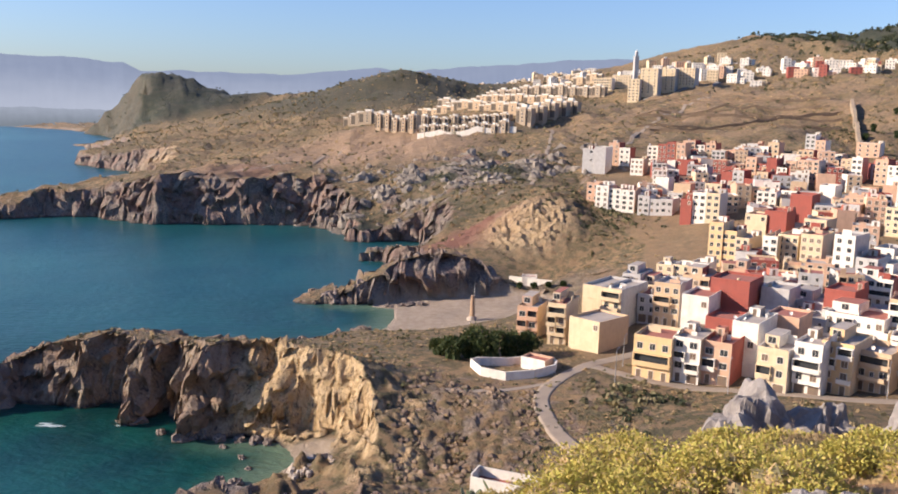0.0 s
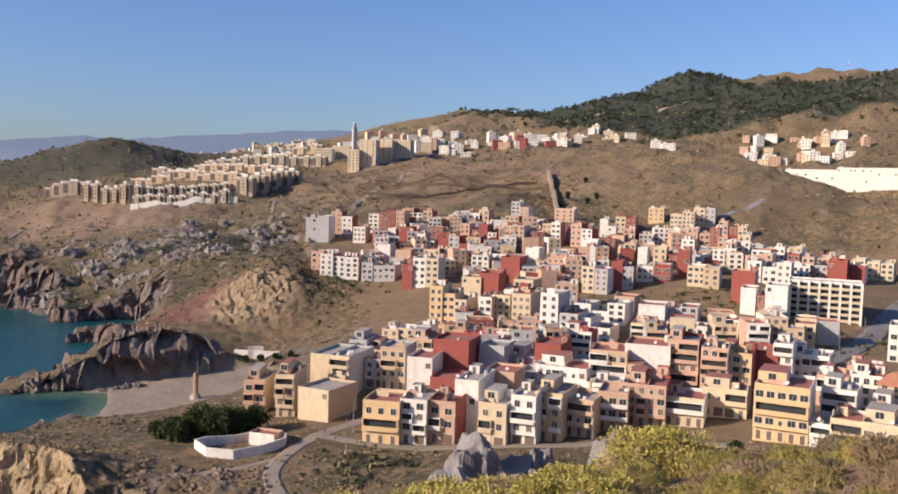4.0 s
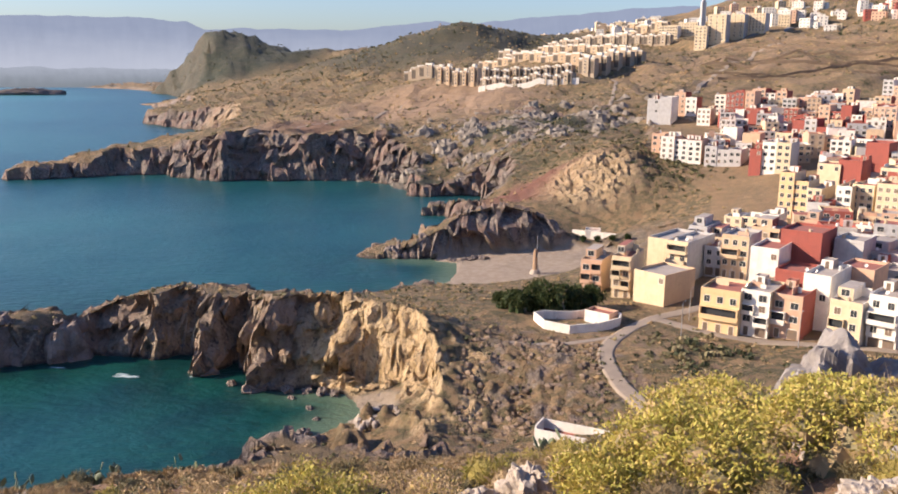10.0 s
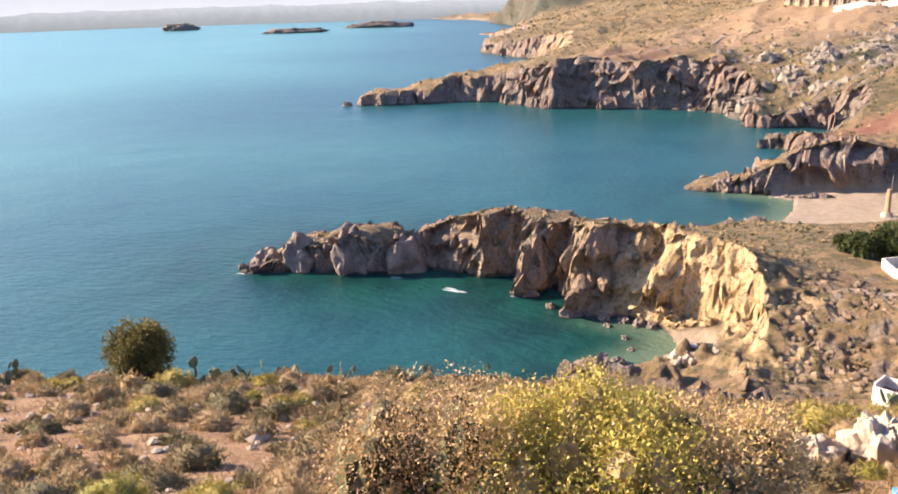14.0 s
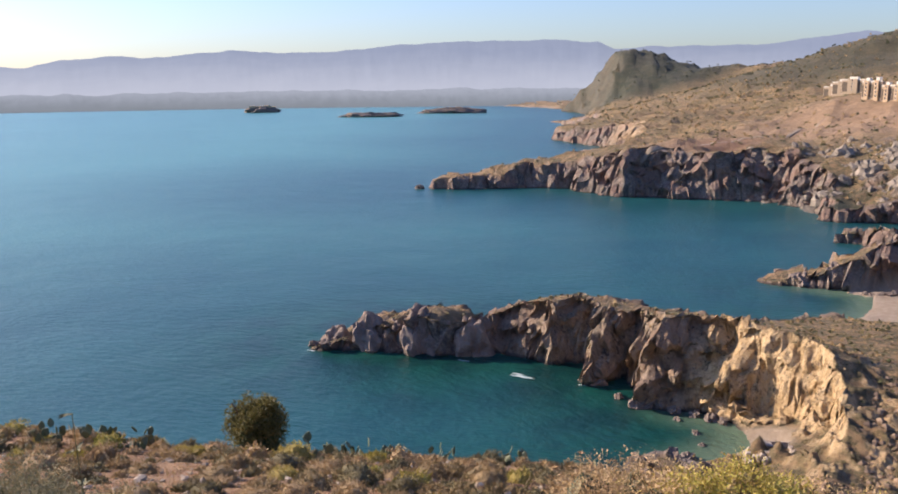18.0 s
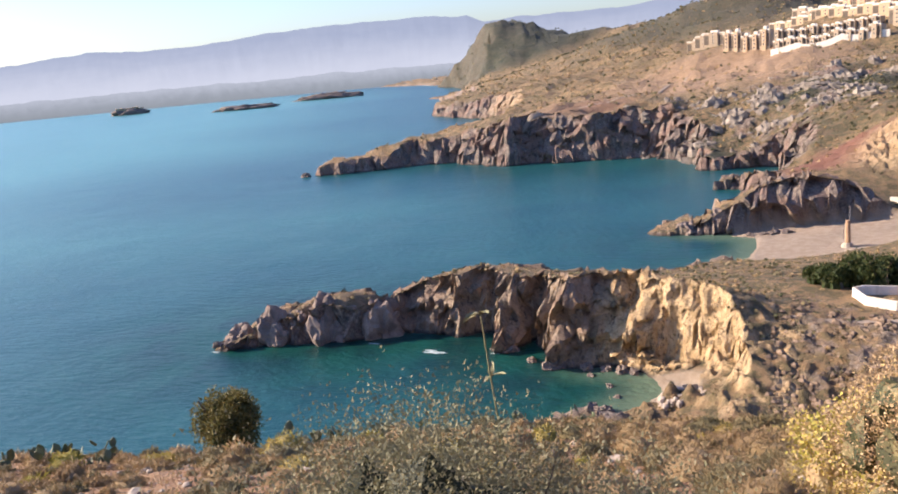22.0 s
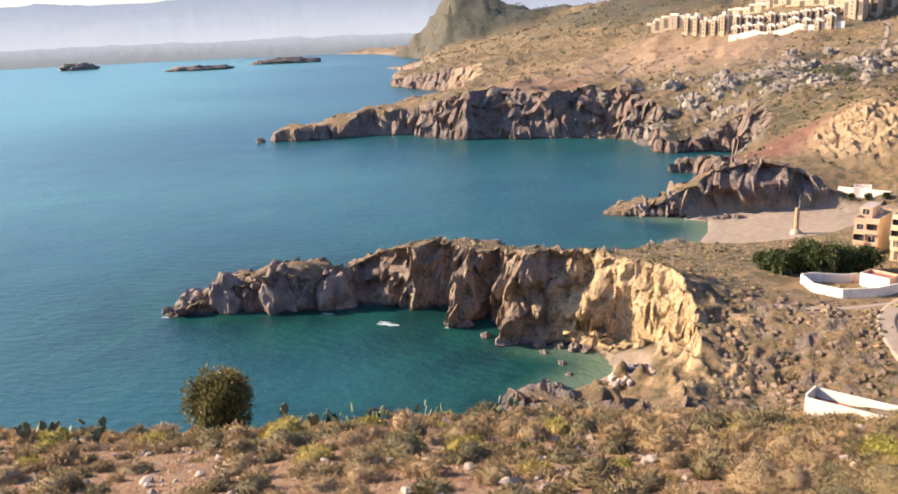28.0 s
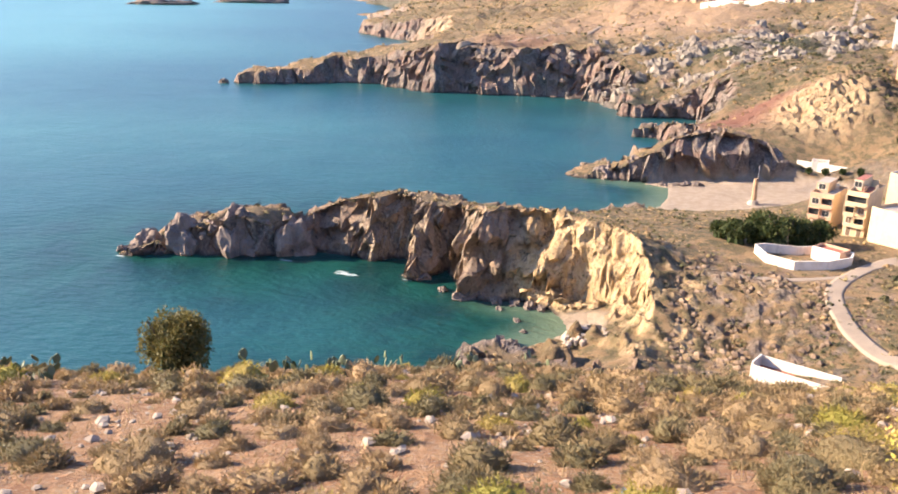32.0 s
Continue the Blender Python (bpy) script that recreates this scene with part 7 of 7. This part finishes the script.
def rubble_heap(x, y):
    root = tagged(new("collapsed_shed"), "collapsed stone shed with pale rubble above the cove", "shed")
    z = height(x, y)
    root.matrix_world = pose(x, y, z, 0, 0, 20)
    rng = np.random.RandomState(77)
    for x0, y0, x1, y1, h in ((-3.2, -2, -2.8, 2, 2.2), (-2.8, 1.6, 2.8, 2, 2.0), (2.8, -2, 3.2, 2, 1.4)):
        part("wall", Shape().box(x0, y0, -1.5, x1, y1, h).mesh("wall", [STONE]), root)
    part("roof", Shape().box(-3, -0.6, 1.7, -0.6, 1.9, 1.9).mesh("roof", [STONE]), root)
    tris = [rock_tris(rock_points(rng, 6, 5, 0.5)) * rng.uniform(0.3, 1.0) + (rng.uniform(-6, 7), rng.uniform(-5.5, 1.5), rng.uniform(-0.4, 0.9)) for _ in range(130)]
    tagged(part("rubble", tri_mesh("rubble", np.concatenate(tris), [STONE]), root), kind="stuff")


rubble_heap(-27, 178.5)


def beach_pillar(x, y):
    root = tagged(new("stone_pillar"), "tall brown stone pillar standing on the beach", "pillar")
    root.matrix_world = pose(x, y, height(x, y))
    part("shaft", Shape().tube((0, 0, -0.5), (0, 0, 9.5), 1.0, 0.75, 8).mesh("shaft", [plain("brown_stone", (0.42, 0.27, 0.16), (0.30, 0.19, 0.12), 1, 0.95)]), root)
    part("base", Shape().tube((0, 0, -0.5), (0, 0, 1.6), 2.2, 1.6, 10).mesh("base", [STONE]), root)
    part("pole", Shape().tube((0.6, 0, 8.5), (0.6, 0, 14.5), 0.14, 0.1, 6).mesh("pole", [METAL]), root)


beach_pillar(9.6, 323.5)


def minaret(x, y):
    root = tagged(new("minaret"), "tall pale square minaret on the ridge", "tower")
    root.matrix_world = pose(x, y, height(x, y), 0, 0, 10)
    part("shaft", Shape().loft([(-2.3, -2.3, 2.3, 2.3, -4), (-2.3, -2.3, 2.3, 2.3, 36), (-2.6, -2.6, 2.6, 2.6, 36), (-2.6, -2.6, 2.6, 2.6, 37.2), (-1.4, -1.4, 1.4, 1.4, 37.2), (-1.4, -1.4, 1.4, 1.4, 42)], 0, 0).mesh("shaft", [PAINT["g"]]), root)
    part("cap", Shape().tube((0, 0, 41.5), (0, 0, 44), 1.6, 0.3, 8).mesh("cap", [PAINT["w"]]), root)


minaret(200, 985)


def radio_mast(x, y, h):
    """A red and white lattice mast."""
    root = tagged(new("radio_mast"), "red and white lattice radio mast", "mast")
    root.matrix_world = pose(x, y, height(x, y))
    red = plain("mast_red", (0.5, 0.08, 0.05), (0.4, 0.07, 0.05), 2, 0.6)
    for k in range(6):
        s = Shape()
        z0, z1 = h * k / 6, h * (k + 1) / 6
        r0, r1 = 1.1 - 0.14 * k, 1.1 - 0.14 * (k + 1)
        c0 = [(r0 * i, r0 * j, z0) for i, j in ((-1, -1), (1, -1), (1, 1), (-1, 1))]
        c1 = [(r1 * i, r1 * j, z1) for i, j in ((-1, -1), (1, -1), (1, 1), (-1, 1))]
        for e in range(4):
            s.tube(c0[e], c1[e], 0.12, 0.12, 4)
            s.tube(c0[e], c1[(e + 1) % 4], 0.07, 0.07, 4)
            s.tube(c1[e], c1[(e + 1) % 4], 0.07, 0.07, 4)
        part("section", s.mesh("section", [red if k % 2 == 0 else PAINT["w"]]), root)


radio_mast(312, 275, 22)
radio_mast(1113, 1243, 30)


def street_pole(x, y, h):
    root = tagged(new("street_lamp"), "grey metal street lamp beside the road", "street lamp", "street lamps")
    root.matrix_world = pose(x, y, height(x, y), 0, 0, 60)
    part("pole", Shape().tube((0, 0, -0.3), (0, 0, h), 0.11, 0.07, 8).mesh("pole", [METAL]), root)
    part("arm", Shape().tube((0, 0, h - 0.1), (1.4, 0, h + 0.3), 0.05, 0.04, 6).mesh("arm", [METAL]), root)
    part("lamp", Shape().box(1.2, -0.12, h + 0.2, 1.9, 0.12, h + 0.36).mesh("lamp", [METAL]), root)


for px, py in [(46, 219), (41, 203), (66, 196), (100, 190), (60, 238), (215, 236), (250, 262), (285, 288), (330, 316), (380, 352)]:
    street_pole(px, py, 8)


def litter(x, y, s, mat, label, seed):
    rng = np.random.RandomState(seed)
    p = rock_points(rng, 16, 9, 0.7, 0.4) * (s, s * 0.8, s * 0.55)
    p = np.concatenate([p, p[:, :1]], 1)
    me = grid_mesh("plastic_bag", p, np.ones((8, 16), bool), {})
    me.materials.append(mat)
    ob = tagged(new("plastic_bag", me), label, "litter")
    ob.matrix_world = pose(x, y, height(x, y) + s * 0.35)


BLUE_BAG = plain("blue_plastic", (0.03, 0.16, 0.38), (0.06, 0.26, 0.48), 3, 0.35)
WHITE_BAG = plain("white_plastic", (0.75, 0.75, 0.74), (0.62, 0.62, 0.60), 3, 0.4)
for k, (ang, dist, s, mat) in enumerate([(-9.5, 8.4, 0.08, BLUE_BAG), (-1, 9.3, 0.07, BLUE_BAG), (2.5, 8.6, 0.07, BLUE_BAG), (36.5, 9.5, 0.14, BLUE_BAG), (34, 19.6, 0.10, WHITE_BAG), (30, 7.6, 0.12, WHITE_BAG), (33.5, 8.4, 0.10, WHITE_BAG), (8, 13, 0.10, WHITE_BAG), (5, 15, 0.12, WHITE_BAG), (12.5, 6.8, 0.10, WHITE_BAG)]):
    litter(-dist * math.sin(radians(ang)), dist * math.cos(radians(ang)), s, mat, "crumpled blue plastic bag on the slope" if mat is BLUE_BAG else "crumpled white plastic bag on the slope", 700 + k)
